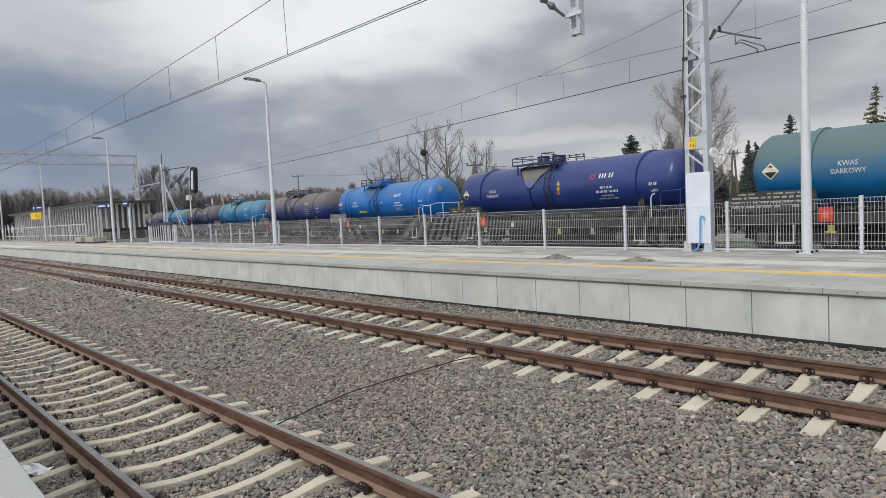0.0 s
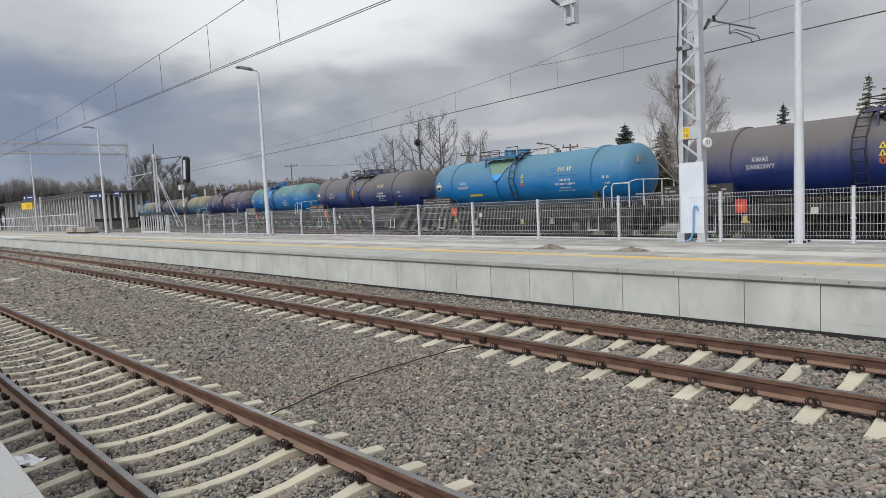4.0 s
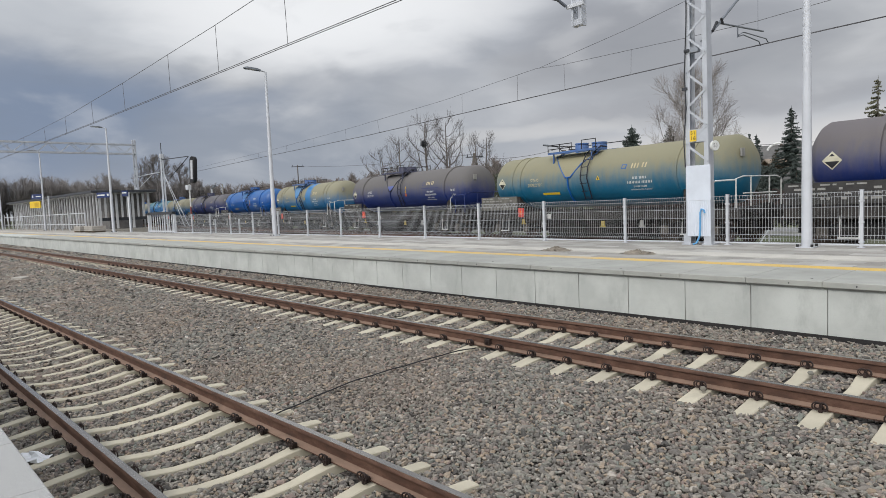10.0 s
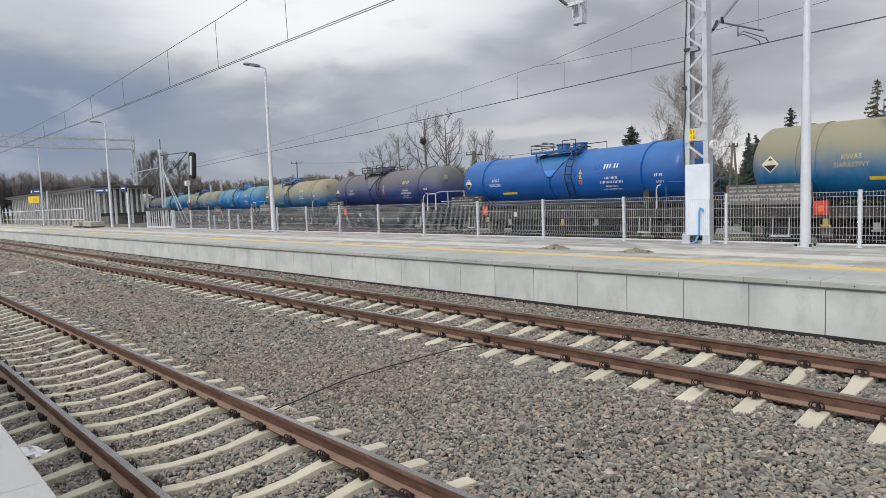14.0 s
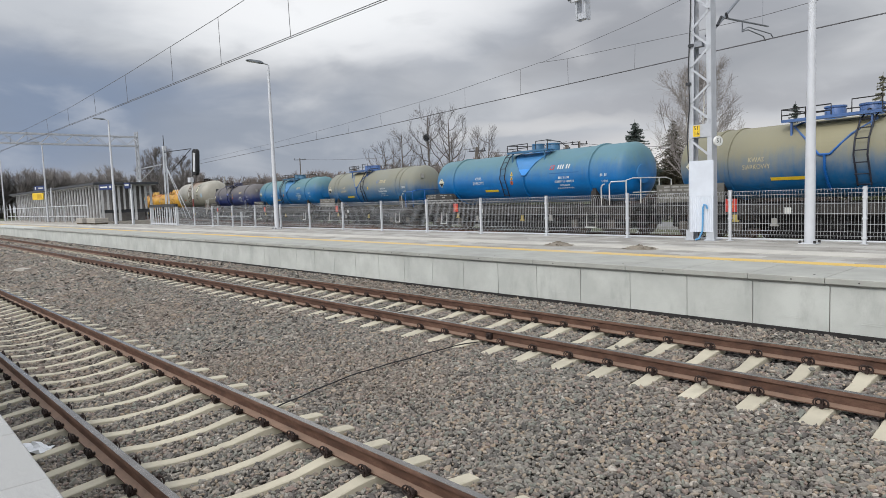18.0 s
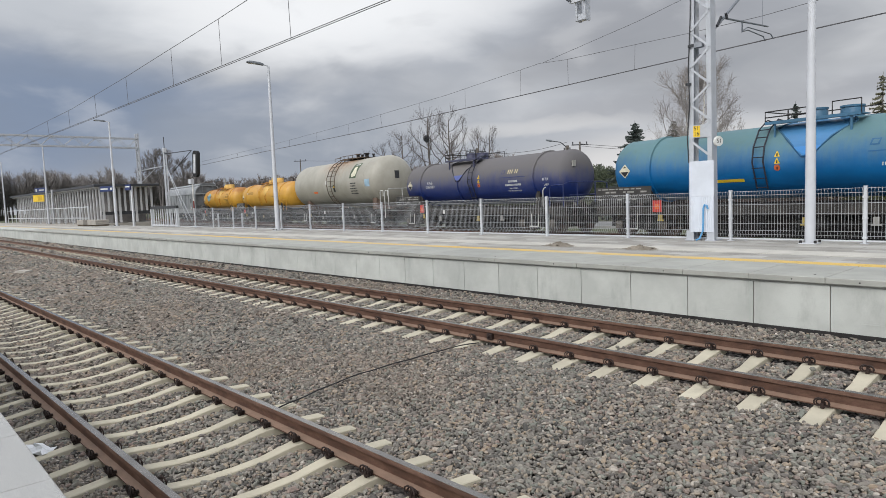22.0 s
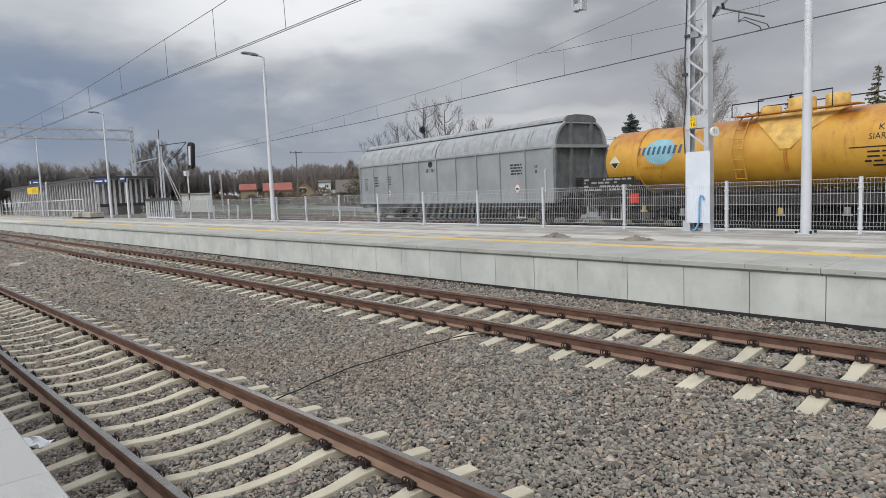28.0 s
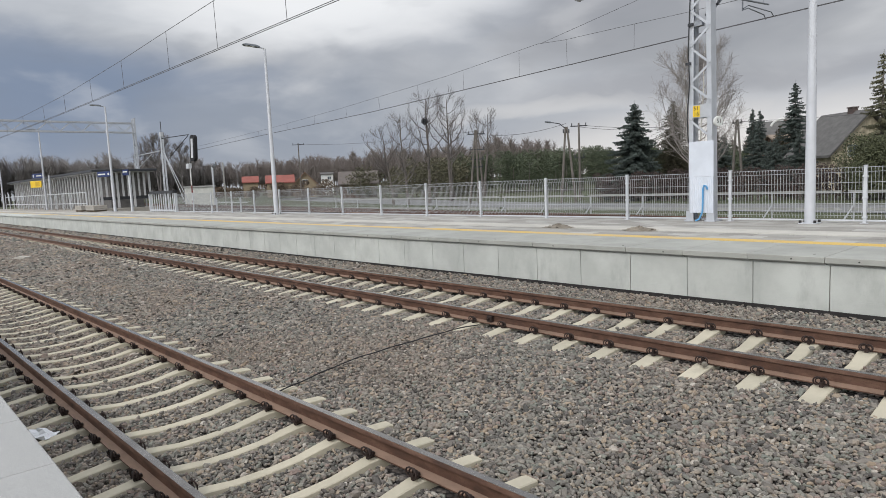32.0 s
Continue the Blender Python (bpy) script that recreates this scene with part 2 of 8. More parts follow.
WIREM = plain("light_galvanised_wire", lin(172, 174, 176), 0.5, 0.1, 0.08)
POLE = plain("white_lacquered_pole", lin(198, 200, 204), 0.35, 0.1, 0.05)
BOXW = plain("white_sheet_metal", lin(206, 211, 219), 0.4, 0.0, 0.05)
DARKM = plain("dark_steel", lin(62, 63, 66), 0.55, 0.4, 0.2)
CABLE = plain("black_cable", lin(34, 33, 34), 0.6, 0, 0.2)
COPPER = plain("weathered_copper_wire", lin(92, 90, 92), 0.5, 0.3, 0.2)
SOOT = plain("soot_black_running_gear", lin(40, 38, 37), 0.85, 0.1, 0.35, 4.0)
SOOT2 = plain("dusty_brown_underframe", lin(54, 50, 47), 0.85, 0.1, 0.45, 2.5)
WHEEL = plain("worn_wheel_steel", lin(84, 72, 64), 0.6, 0.4, 0.25)
RAILW = plain("pale_handrail_paint", lin(206, 205, 200), 0.5, 0.1, 0.15)
WHITE = plain("white_marking_paint", lin(208, 209, 205), 0.6, 0, 0.1)
BLACK = plain("black_marking_paint", lin(30, 30, 32), 0.6, 0, 0.1)
YEL = plain("yellow_marking_paint", lin(222, 186, 46), 0.55, 0, 0.1)
ORANGE = plain("orange_marking_paint", lin(222, 108, 40), 0.55, 0, 0.1)
RED = plain("red_marking_paint", lin(196, 60, 48), 0.55, 0, 0.15)
BLUEM = plain("dark_blue_sign_enamel", lin(26, 44, 92), 0.4, 0, 0.08)
HOSE = plain("light_blue_hose", lin(92, 152, 196), 0.5, 0, 0.1)
GREEN = plain("dark_green_marking_paint", lin(70, 84, 62), 0.6, 0, 0.15)


# ---- geometry ----
class Geo:
    """Vertices and faces that grow by simple shapes; each part becomes one mesh."""

    def __init__(self):
        self.v, self.f = [], []

    def add(self, vs, fs):
        k = len(self.v)
        self.v += [tuple(p) for p in vs]
        self.f += [tuple(i + k for i in f) for f in fs]
        return self

    def box(self, x0, x1, y0, y1, z0, z1, bevel=0.0):
        if bevel:
            b = bevel
            loops = []
            for z, i in ((z0, b), (z0 + b, 0), (z1 - b, 0), (z1, b)):
                loops.append([(x0 + i, y0 + i, z), (x1 - i, y0 + i, z), (x1 - i, y1 - i, z), (x0 + i, y1 - i, z)])
            return self.loft(loops)
        vs = [(x, y, z) for z in (z0, z1) for x, y in ((x0, y0), (x1, y0), (x1, y1), (x0, y1))]
        return self.add(vs, [(3, 2, 1, 0), (4, 5, 6, 7), (0, 1, 5, 4), (1, 2, 6, 5), (2, 3, 7, 6), (3, 0, 4, 7)])

    def loft(self, loops, caps=True, closed=True):
        n = len(loops[0])
        vs = [p for l in loops for p in l]
        fs = []
        for j in range(len(loops) - 1):
            for i in range(n if closed else n - 1):
                a, b = j * n + i, j * n + (i + 1) % n
                fs.append((a, b, b + n, a + n))
        if caps:
            fs.append(tuple(range(n))[::-1])
            fs.append(tuple(range((len(loops) - 1) * n, len(loops) * n)))
        return self.add(vs, fs)

    def tube(self, pts, r, seg=8, caps=True):
        pts = [Vector(p) for p in pts]
        rs = r if isinstance(r, (list, tuple)) else [r] * len(pts)
        loops, ref = [], None
        for i, p in enumerate(pts):
            d = (pts[min(i + 1, len(pts) - 1)] - pts[max(i - 1, 0)]).normalized()
            if ref is None:
                ref = d.orthogonal().normalized()
            s = (ref - d * ref.dot(d))
            s = s.normalized() if s.length > 1e-5 else d.orthogonal().normalized()
            ref = s
            t = d.cross(s)
            loops.append([tuple(p + (s * math.cos(a) + t * math.sin(a)) * rs[i]) for a in [2 * math.pi * k / seg for k in range(seg)]])
        return self.loft(loops, caps)

    def beam(self, p0, p1, w, h):
        """A square bar from p0 to p1: w wide, h high."""
        p0, p1 = Vector(p0), Vector(p1)
        d = (p1 - p0).normalized()
        s = d.cross(Vector((0, 0, 1)))
        s = s.normalized() if s.length > 1e-4 else Vector((1, 0, 0))
        t = s.cross(d).normalized()
        c = [(-w / 2, -h / 2), (w / 2, -h / 2), (w / 2, h / 2), (-w / 2, h / 2)]
        return self.loft([[tuple(p + s * a + t * b) for a, b in c] for p in (p0, p1)])

    def prism(self, profile, x0, x1):
        """A profile in y and z drawn out along x."""
        return self.loft([[(x, y, z) for y, z in profile] for x in (x0, x1)])

    def lathe_x(self, prof, cy, cz, seg=40):
        """A profile of (x, radius) turned round the axis along x."""
        loops = [[(x, cy + r * math.sin(2 * math.pi * k / seg), cz - r * math.cos(2 * math.pi * k / seg)) for k in range(seg)] for x, r in prof]
        return self.loft(loops)

    def moved(self, m):
        self.v = [tuple(m @ Vector(p)) for p in self.v]
        return self

    def mesh(self, name, smooth=True, angle=35):
        me = bpy.data.meshes.new(name)
        me.from_pydata(self.v, [], self.f)
        if smooth:
            me.shade_smooth()
            me.set_sharp_from_angle(angle=radians(angle))
        return me


CACHE = {}


def part(name, geo, material, parent=None, label="", key=None, at=None, smooth=True, angle=35, kind=""):
    """Links geo as one mesh object, under a thing or a part. key: alike pieces share their mesh."""
    if key is not None and key in CACHE:
        me = CACHE[key]
    else:
        g = geo() if callable(geo) else geo
        me = g if isinstance(g, bpy.types.Mesh) else g.mesh(name, smooth, angle)
        if not me.materials:
            me.materials.append(material)
        if key is not None:
            CACHE[key] = me
    ob = new(name, me)
    if parent is not None:
        ob.parent = parent
    if at is not None:
        ob.matrix_basis = at
    if label or kind:
        tagged(ob, label, kind=kind)
    return ob


def thing(name, m=None, label="", category="", group="", kind=""):
    ob = new(name)
    ob.empty_display_size = 0.2
    if m is not None:
        ob.matrix_basis = m
    return tagged(ob, label, category, group, kind)


def solid(name, geo, material, label="", category="", group="", kind="", **kw):
    return tagged(part(name, geo, material, **kw), label, category, group, kind)


# ---- lines of the plan ----
YB, YA, ZA = 7.696, 2.411, -0.224
PLAT, EDGE, FACE = 0.746, 9.478, 9.537
FENCE_X, FENCE_STEP = -3.803, 2.711


def y_a(x):
    return YA + 0.014 * (x + 7)


def y_fence(x):
    return 15.092 - 0.009 * (max(x, -60) + 10)


def slope(x):
    """How fast the siding of the train draws away from the platform towards the west."""
    if x > -4.5:
        return 0.155 * max(0.0, 1 - (x + 4.5) / 12)
    return 0.155 if x > -36 else 0.151


def y_train(x):
    y = 19.04 + 0.155 * 4.5
    if x > -4.5:
        d = min(x + 4.5, 12)
        return y - 0.155 * d * (1 - d / 24)
    if x > -36:
        return 19.04 - 0.155 * x
    return 19.04 + 0.155 * 36 + 0.151 * (-36 - x)


ZT = 0.36

# ---- ground and ballast ----
GROUND = Mat("meadow_ground", 0.95)
gn = GROUND.noise(0.09, 5, 0.6, world=True)
gc = GROUND.ramp(gn, [(0.3, lin(74, 68, 58)), (0.5, lin(68, 76, 46)), (0.7, lin(80, 73, 60))])
gf = GROUND.noise(6, 5, 0.7, world=True)
gc = GROUND.mix(GROUND.math("MULTIPLY", GROUND.step(gf, 0.4, 0.75), 0.5), gc, lin(74, 76, 46))
GROUND = GROUND.done(gc, gf, 0.5, 0.05)

g = Geo()
xs = [-1500, -700, -400, -250, -160, -120, -90, -70, -50, -30, -10, 10, 40, 90, 200, 600]
ys = [-700, -200, -60, -20, -6, 8, 15, 24, 34, 50, 70, 110, 170, 260, 420, 800, 1800]
for x in xs:
    for y in ys:
        g.v.append((x, y, -0.75 if y < 20 else -0.62 + 0.0012 * max(0, y - 60)))
n = len(ys)
for i in range(len(xs) - 1):
    for j in range(n - 1):
        a = i * n + j
        g.f.append((a, a + n, a + n + 1, a + 1))
solid("ground", g, GROUND, "bare spring meadow of yellowed grass and earth behind the railway", "ground", kind="structure")

PROFILE = [(-5.0, -0.62), (0.72, -0.56), (1.1, -0.533), (1.66, -0.495), (2.41, -0.482), (3.0, -0.440), (3.16, -0.424), (3.71, -0.410), (4.2, -0.388), (5.2, -0.325), (6.2, -0.245), (7.0, -0.235), (8.4, -0.235), (9.0, -0.130), (9.5, -0.050)]


def bed_z(x, y):
    y -= 0.014 * (x + 7) * max(0.0, min(1.0, (5 - y) / 3))
    for (a, za), (b, zb) in zip(PROFILE, PROFILE[1:]):
        if y <= b:
            return za + (zb - za) * (y - a) / (b - a)
    return PROFILE[-1][1]


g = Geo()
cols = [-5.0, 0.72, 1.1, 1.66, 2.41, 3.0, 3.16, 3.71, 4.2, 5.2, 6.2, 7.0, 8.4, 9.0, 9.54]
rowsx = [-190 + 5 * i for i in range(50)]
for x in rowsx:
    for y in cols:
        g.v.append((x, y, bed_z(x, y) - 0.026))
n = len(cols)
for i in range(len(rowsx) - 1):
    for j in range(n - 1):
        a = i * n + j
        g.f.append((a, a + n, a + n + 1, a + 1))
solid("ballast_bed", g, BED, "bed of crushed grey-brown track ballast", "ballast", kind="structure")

g = Geo()
rowsx = [-200 + 4 * i for i in range(75)]
prof = [(-3.3, -1.0), (-2.2, -0.26), (2.2, -0.26), (3.6, -1.0)]
for x in rowsx:
    for o, z in prof:
        g.v.append((x, max(y_train(x) + o, 15.75), ZT + z))
for i in range(len(rowsx) - 1):
    for j in range(3):
        a = i * 4 + j
        g.f.append((a, a + 4, a + 5, a + 1))
solid("siding_ballast_bed", g, plain("grimy_siding_ballast", lin(78, 72, 66), 0.95, 0, 0.4, 9, 25, 0.6), "bed of grimy grey-brown ballast under the siding", "ballast", kind="structure")

# ---- loose ballast stones, one heap of stuff ----
rng = np.random.default_rng(5)


def stones(x0, x1, y0, y1, per_m2, size, name, keep, skirt=True):
    """Flat angular stones packed side by side: a wide girdle, a smaller crown and, near by, a foot."""
    step = 1 / math.sqrt(per_m2)
    gx, gy = np.meshgrid(np.arange(x0, x1, step), np.arange(y0, y1, step))
    px = gx.ravel() + rng.uniform(-0.48, 0.48, gx.size) * step
    py = gy.ravel() + rng.uniform(-0.48, 0.48, gx.size) * step
    ok = keep(px, py)
    px, py = px[ok], py[ok]
    count = len(px)
    yy = py - 0.014 * (px + 7) * np.clip((5 - py) / 3, 0, 1)
    pz = np.interp(yy, [p[0] for p in PROFILE], [p[1] for p in PROFILE])
    sides = 5
    ang = (np.arange(sides) + rng.uniform(-0.38, 0.38, (count, sides))) * 2 * math.pi / sides
    girdle = rng.uniform(0.62, 1.18, (count, sides))
    rings = ([(-1.0, 0.80)] if skirt else []) + [(0.05, 1.0), (1.0, 0.56)]
    loops = []
    for h, f in rings:
        r = girdle * f * rng.uniform(0.86, 1.10, (count, sides))
        if h == 1.0:
            off = rng.uniform(-0.22, 0.22, (count, 1, 2))
        else:
            off = np.zeros((count, 1, 2))
        loops.append(np.stack([r * np.cos(ang) + off[:, :, 0], r * np.sin(ang) + off[:, :, 1], h + rng.uniform(-0.20, 0.20, (count, sides))], 2))
    v = np.concatenate(loops, 1)
    n = v.shape[1]
    v *= (size * rng.lognormal(0, 0.24, (count, 1, 1))) * rng.uniform([1.0, 0.55, 0.30], [1.70, 0.92, 0.60], (count, 1, 3))
    tilt, turn, spin = np.abs(rng.normal(0, 0.42, count)), rng.uniform(0, 2 * math.pi, count), rng.uniform(0, 2 * math.pi, count)
    c, s_ = np.cos(spin)[:, None], np.sin(spin)[:, None]
    v[:, :, 0], v[:, :, 1] = v[:, :, 0] * c - v[:, :, 1] * s_, v[:, :, 0] * s_ + v[:, :, 1] * c
    ax = np.stack([np.cos(turn), np.sin(turn), np.zeros(count)], 1)[:, None]
    ct, st = np.cos(tilt)[:, None, None], np.sin(tilt)[:, None, None]
    v = v * ct + np.cross(ax, v) * st + ax * (ax * v).sum(2, keepdims=True) * (1 - ct)
    v += np.stack([px, py, pz + rng.uniform(-0.012, 0.020, count)], 1)[:, None]
    tri = []
    for k in range(len(rings) - 1):
        for i in range(sides):
            p, q = k * sides + i, k * sides + (i + 1) % sides
            tri += [(p, q, q + sides), (p, q + sides, p + sides)]
    top = n - sides
    tri += [(top, top + i, top + i + 1) for i in range(1, sides - 1)]
    idx = (np.arange(count)[:, None, None] * n + np.array(tri)[None]).reshape(-1)
    me = bpy.data.meshes.new(name)
    me.vertices.add(count * n)
    me.vertices.foreach_set("co", v.reshape(-1))
    me.loops.add(len(idx))
    me.loops.foreach_set("vertex_index", idx.astype(np.int32))
    me.polygons.add(len(idx) // 3)
    me.polygons.foreach_set("loop_start", np.arange(0, len(idx), 3, dtype=np.int32))
    me.update(calc_edges=True)
    me.shade_flat()
    me.materials.append(STONE)
    return tagged(new(name, me), "crushed angular grey and brown ballast stones between the rails", "gravel", kind="stuff")


SLEEP_A, SLEEP_B = -10.437, -6.257
SKEW_A = 0.07


def off_sleepers(px, py):
    ax = np.abs((px - SLEEP_A - SKEW_A * (py - YA - 0.75) + 0.3) % 0.6 - 0.3)
    on_a = (ax < 0.094) & (np.abs(py - YA - 0.014 * (px + 7)) < 1.3)
    bx = np.abs((px - SLEEP_B + 0.3) % 0.6 - 0.3)
    on_b = (bx < 0.112) & (np.abs(py - YB) < 1.27)
    rail = np.zeros(len(px), bool)
    for s in (-0.753, 0.753):
        rail |= np.abs(py - YB - s) < 0.09
        rail |= np.abs(py - YA - 0.014 * (px + 7) - s) < 0.09
    return ~(on_a | on_b | rail)


def in_view_near(px, py):
    return off_sleepers(px, py) & (px < -0.18 * py - 0.2) & (px > -8.0 * py)


stones(-9.5, -0.6, 0.95, 9.5, 980, 0.0252, "ballast_stones", in_view_near)
stones(-20, -9.5, 1.3, 9.5, 500, 0.0355, "ballast_stones", in_view_near, False)
stones(-40, -20, 2.0, 9.5, 210, 0.054, "ballast_stones", in_view_near, False)
stones(-0.6, 7.0, 0.95, 9.5, 120, 0.070, "ballast_stones", off_sleepers, False)
stones(-75, -40, 3.0, 9.5, 60, 0.095, "ballast_stones", in_view_near, False)

# ---- rails, sleepers and clips ----
HEAD = [(-0.036, 0), (-0.030, 0), (0.030, 0), (0.036, -0.008), (0.036, -0.040), (0.010, -0.052), (0.009, -0.135), (0.030, -0.148), (0.075, -0.160), (0.075, -0.172),
        (-0.075, -0.172), (-0.075, -0.160), (-0.030, -0.148), (-0.009, -0.135), (-0.010, -0.052), (-0.036, -0.040), (-0.036, -0.008)]


def rail(name, xs, yfun, z, label):
    t = thing(name, None, label, "rail", "rails of the running lines")
    g = Geo()
    g.loft([[(x, yfun(x) + a, z + b) for a, b in HEAD[1:]] for x in xs])
    part("rail_body", g, RUST, t, angle=50)
    g = Geo()
    g.loft([[(x, yfun(x) + a, z + b) for a, b in ((-0.031, 0.0015), (-0.031, -0.003), (0.031, -0.003), (0.031, 0.0015))] for x in xs])
    part("running_surface", g, RAILHEAD, t, "worn grey-brown running surface")
    return t


line = [-190, -120, -80, -50, -30, -15, 0, 20, 55]
for s in (-0.753, 0.753):
    rail("rail", line, lambda x, s=s: YB + s, 0.009 * (1 if s > 0 else -1), "rust-brown steel rail on concrete sleepers beside the platform")
    rail("rail", line, lambda x, s=s: y_a(x) + s, ZA + 0.039 * (1 if s > 0 else -1), "rust-brown steel rail on concrete sleepers of the near line")
dense = [-195 + 5 * i for i in range(58)]
for s in (-0.753, 0.753):
    rail("rail", dense, lambda x, s=s: y_train(x) + s, ZT, "rust-brown steel rail of the siding under the goods train")


def sleeper_mesh(width=0.88):
    """Concrete sleeper: wide seats under the rails, a lower and narrower waist, sloping ends."""
    g = Geo()
    loops = []
    for y, zt, wt, wb in ((-1.30, -0.050, 0.078, 0.13), (-1.26, -0.043, 0.083, 0.14), (-0.95, -0.014, 0.084, 0.15), (-0.88, -0.004, 0.086, 0.15), (-0.62, -0.004, 0.086, 0.15), (-0.50, -0.020, 0.078, 0.14),
                         (-0.28, -0.052, 0.070, 0.12), (0, -0.060, 0.068, 0.11), (0.28, -0.052, 0.070, 0.12), (0.50, -0.020, 0.078, 0.14), (0.62, -0.004, 0.086, 0.15),
                         (0.88, -0.004, 0.086, 0.15), (0.95, -0.014, 0.084, 0.15), (1.26, -0.043, 0.083, 0.14), (1.30, -0.050, 0.078, 0.13)):
        wt *= width
        wb = wt + 0.018
        loops.append([(-wb, y, -0.20), (wb, y, -0.20), (wt, y, zt - 0.008), (wt - 0.01, y, zt), (-wt + 0.01, y, zt), (-wt, y, zt - 0.008)])
    return g.loft([l[::-1] for l in loops])


def clip_geo():
    """Two sprung steel loops that hold the rail's foot down, with their shoulder."""
    g = Geo()
    for s in (-1, 1):
        for r, y, z in ((0.040, -0.038, 0.048), (0.027, -0.013, 0.042)):
            ring = [(s * 0.030 + r * math.cos(a), y - 0.012 * math.cos(a) * s, z + r * math.sin(a)) for a in [2 * math.pi * k / 11 for k in range(11)]]
            g.tube(ring + ring[:1], 0.0078, 5)
    g.box(-0.016, 0.016, -0.045, 0.03, -0.012, 0.035)
    return g


def place_sleeper(x, yc, z, tilt, skew, group, shared_label, clips, width=0.88):
    t = part("sleeper", lambda: sleeper_mesh(width), SLEEPER, None, key=("sleeper", width), at=pose(x, yc, z - 0.176, tilt, 0, skew))
    tagged(t, shared_label, "railway sleeper", group)
    if clips:
        for y in (-0.753 - 0.095, 0.753 - 0.095, -0.753 + 0.095, 0.753 + 0.095):
            part("rail_clip", clip_geo, CLIP, t, "dark rusty spring clip", key="clip", at=pose(0, y, 0.012, 0, 0, 0 if y in (-0.848, 0.658) else 180))
    return t


for i in range(-75, 50):
    x = SLEEP_B + 0.6 * i
    place_sleeper(x, YB, 0, 0.7, 0, "sleepers of the platform line", "pale concrete sleeper half sunk in the ballast beside the platform", -42 < i < 22, 1.12)
for i in range(-46, 55):
    x = SLEEP_A + 0.6 * i
    place_sleeper(x - SKEW_A * 0.75, y_a(x), ZA, 2.9, -4, "sleepers of the near line", "pale concrete sleeper with a dipped waist on the near line", -22 < i < 24)
g = Geo()
base = sleeper_mesh()
for i in range(24, 75):
    for x, yc, z in ((SLEEP_A - 0.6 * (i + 23), y_a(SLEEP_A - 0.6 * (i + 23)), ZA),):
        m = pose(x, yc, z - 0.176)
        g.add([m @ Vector(p) for p in base.v], base.f)
for i in range(76, 150):
    m = pose(SLEEP_B - 0.6 * i, YB, -0.176)
    g.add([m @ Vector(p) for p in base.v], base.f)
solid("far_sleepers", g, SLEEPER, "far rows of pale concrete sleepers between the rails", "railway sleepers", kind="stuff")
g = Geo()
for i in range(-60, 60):
    x = -20 + 0.62 * i
    m = pose(x, y_train(x), ZT - 0.176, 0, 0, -math.degrees(math.atan(slope(x))))
    g.add([m @ Vector(p) for p in base.v], base.f)
solid("siding_sleepers", g, plain("old_timber_sleeper", lin(70, 62, 56), 0.9, 0, 0.3), "worn dark timber sleepers under the siding", "railway sleepers", kind="stuff")

# ---- far platform ----
g = Geo()
g.box(-175, 58, 10.98, 15.9, -0.7, PLAT - 0.012)
plat = solid("platform", g, PAVER, "long station platform paved in pale grey blocks", "platform", kind="structure")
g = Geo()
g.box(-175, 58, FACE + 0.13, 10.98, -0.7, PLAT - 0.135)
part("platform_core", g, WALLC, plat)
g = Geo()
g.box(-175, 58, FACE - 0.02, FACE + 0.12, -0.4, 0.012)
part("joint_membrane", g, STRIP, plat, "black membrane along the foot of the wall")


def panel_geo():
    g = Geo()
    g.box(0.006, 0.994, 0, 0.13, 0.0, 0.631, 0.006)
    return g


def panel_mark():
    g = Geo()
    g.box(0.36, 0.66, -0.004, 0.0, 0.150, 0.160)
    g.box(0.36, 0.66, -0.003, 0.0, 0.178, 0.182)
    return g


def coping_geo():
    g = Geo()
    g.box(0.004, 0.996, 0, 1.50, PLAT - 0.085, PLAT, 0.008)
    return g


def coping_lip():
    g = Geo()
    g.box(0.006, 0.994, 0.075, 0.22, PLAT - 0.12, PLAT - 0.0855)
    return g


X0 = -2.796 + 6
PANELS = []
for i in range(60):
    x = X0 - i - 1
    PANELS.append((x, i))
for x, i in PANELS:
    p = part("wall_panel", panel_geo, WALLC, plat, key="panel", at=pose(x, FACE, 0))
    part("cast_mark", panel_mark, WALLC, p, key="panel_mark")
    part("coping_slab", coping_geo, SLABC, plat, key="coping", at=pose(x - 0.05, EDGE, 0))
    part("coping_rib", coping_lip, SLABC, plat, key="rib", at=pose(x - 0.05, EDGE, 0))
g = Geo()
for k in range(60, 172):
    g.box(X0 - k - 0.994, X0 - k - 0.006, FACE, FACE + 0.13, 0, 0.631)
    g.box(X0 - k - 1.045, X0 - k - 0.055, EDGE, 10.98, PLAT - 0.085, PLAT)
for k in range(1, 52):
    g.box(X0 + k - 0.994, X0 + k - 0.006, FACE, FACE + 0.13, 0, 0.631)
    g.box(X0 + k - 1.045, X0 + k - 0.055, EDGE, 10.98, PLAT - 0.085, PLAT)
tagged(part("far_wall_panels", g, WALLC, plat), kind="stuff")
g = Geo()
for k in range(-50, 172):
    g.box(X0 - k - 0.998, X0 - k - 0.002, 10.985, 11.32, PLAT - 0.05, PLAT + 0.002)
tagged(part("warning_line", g, YELLOWP, plat, "dusty yellow warning line"), kind="stuff")
g = Geo()
for k in range(0, 170):
    for j in range(2):
        g.box(X0 - k * 1.0 - 0.997, X0 - k * 1.0 - 0.003, 12.35 + 0.38 * j, 12.35 + 0.38 * j + 0.374, PLAT - 0.05, PLAT + 0.002)
tagged(part("guide_strip", g, PALE, plat, "pale ribbed guiding strip"), kind="stuff")


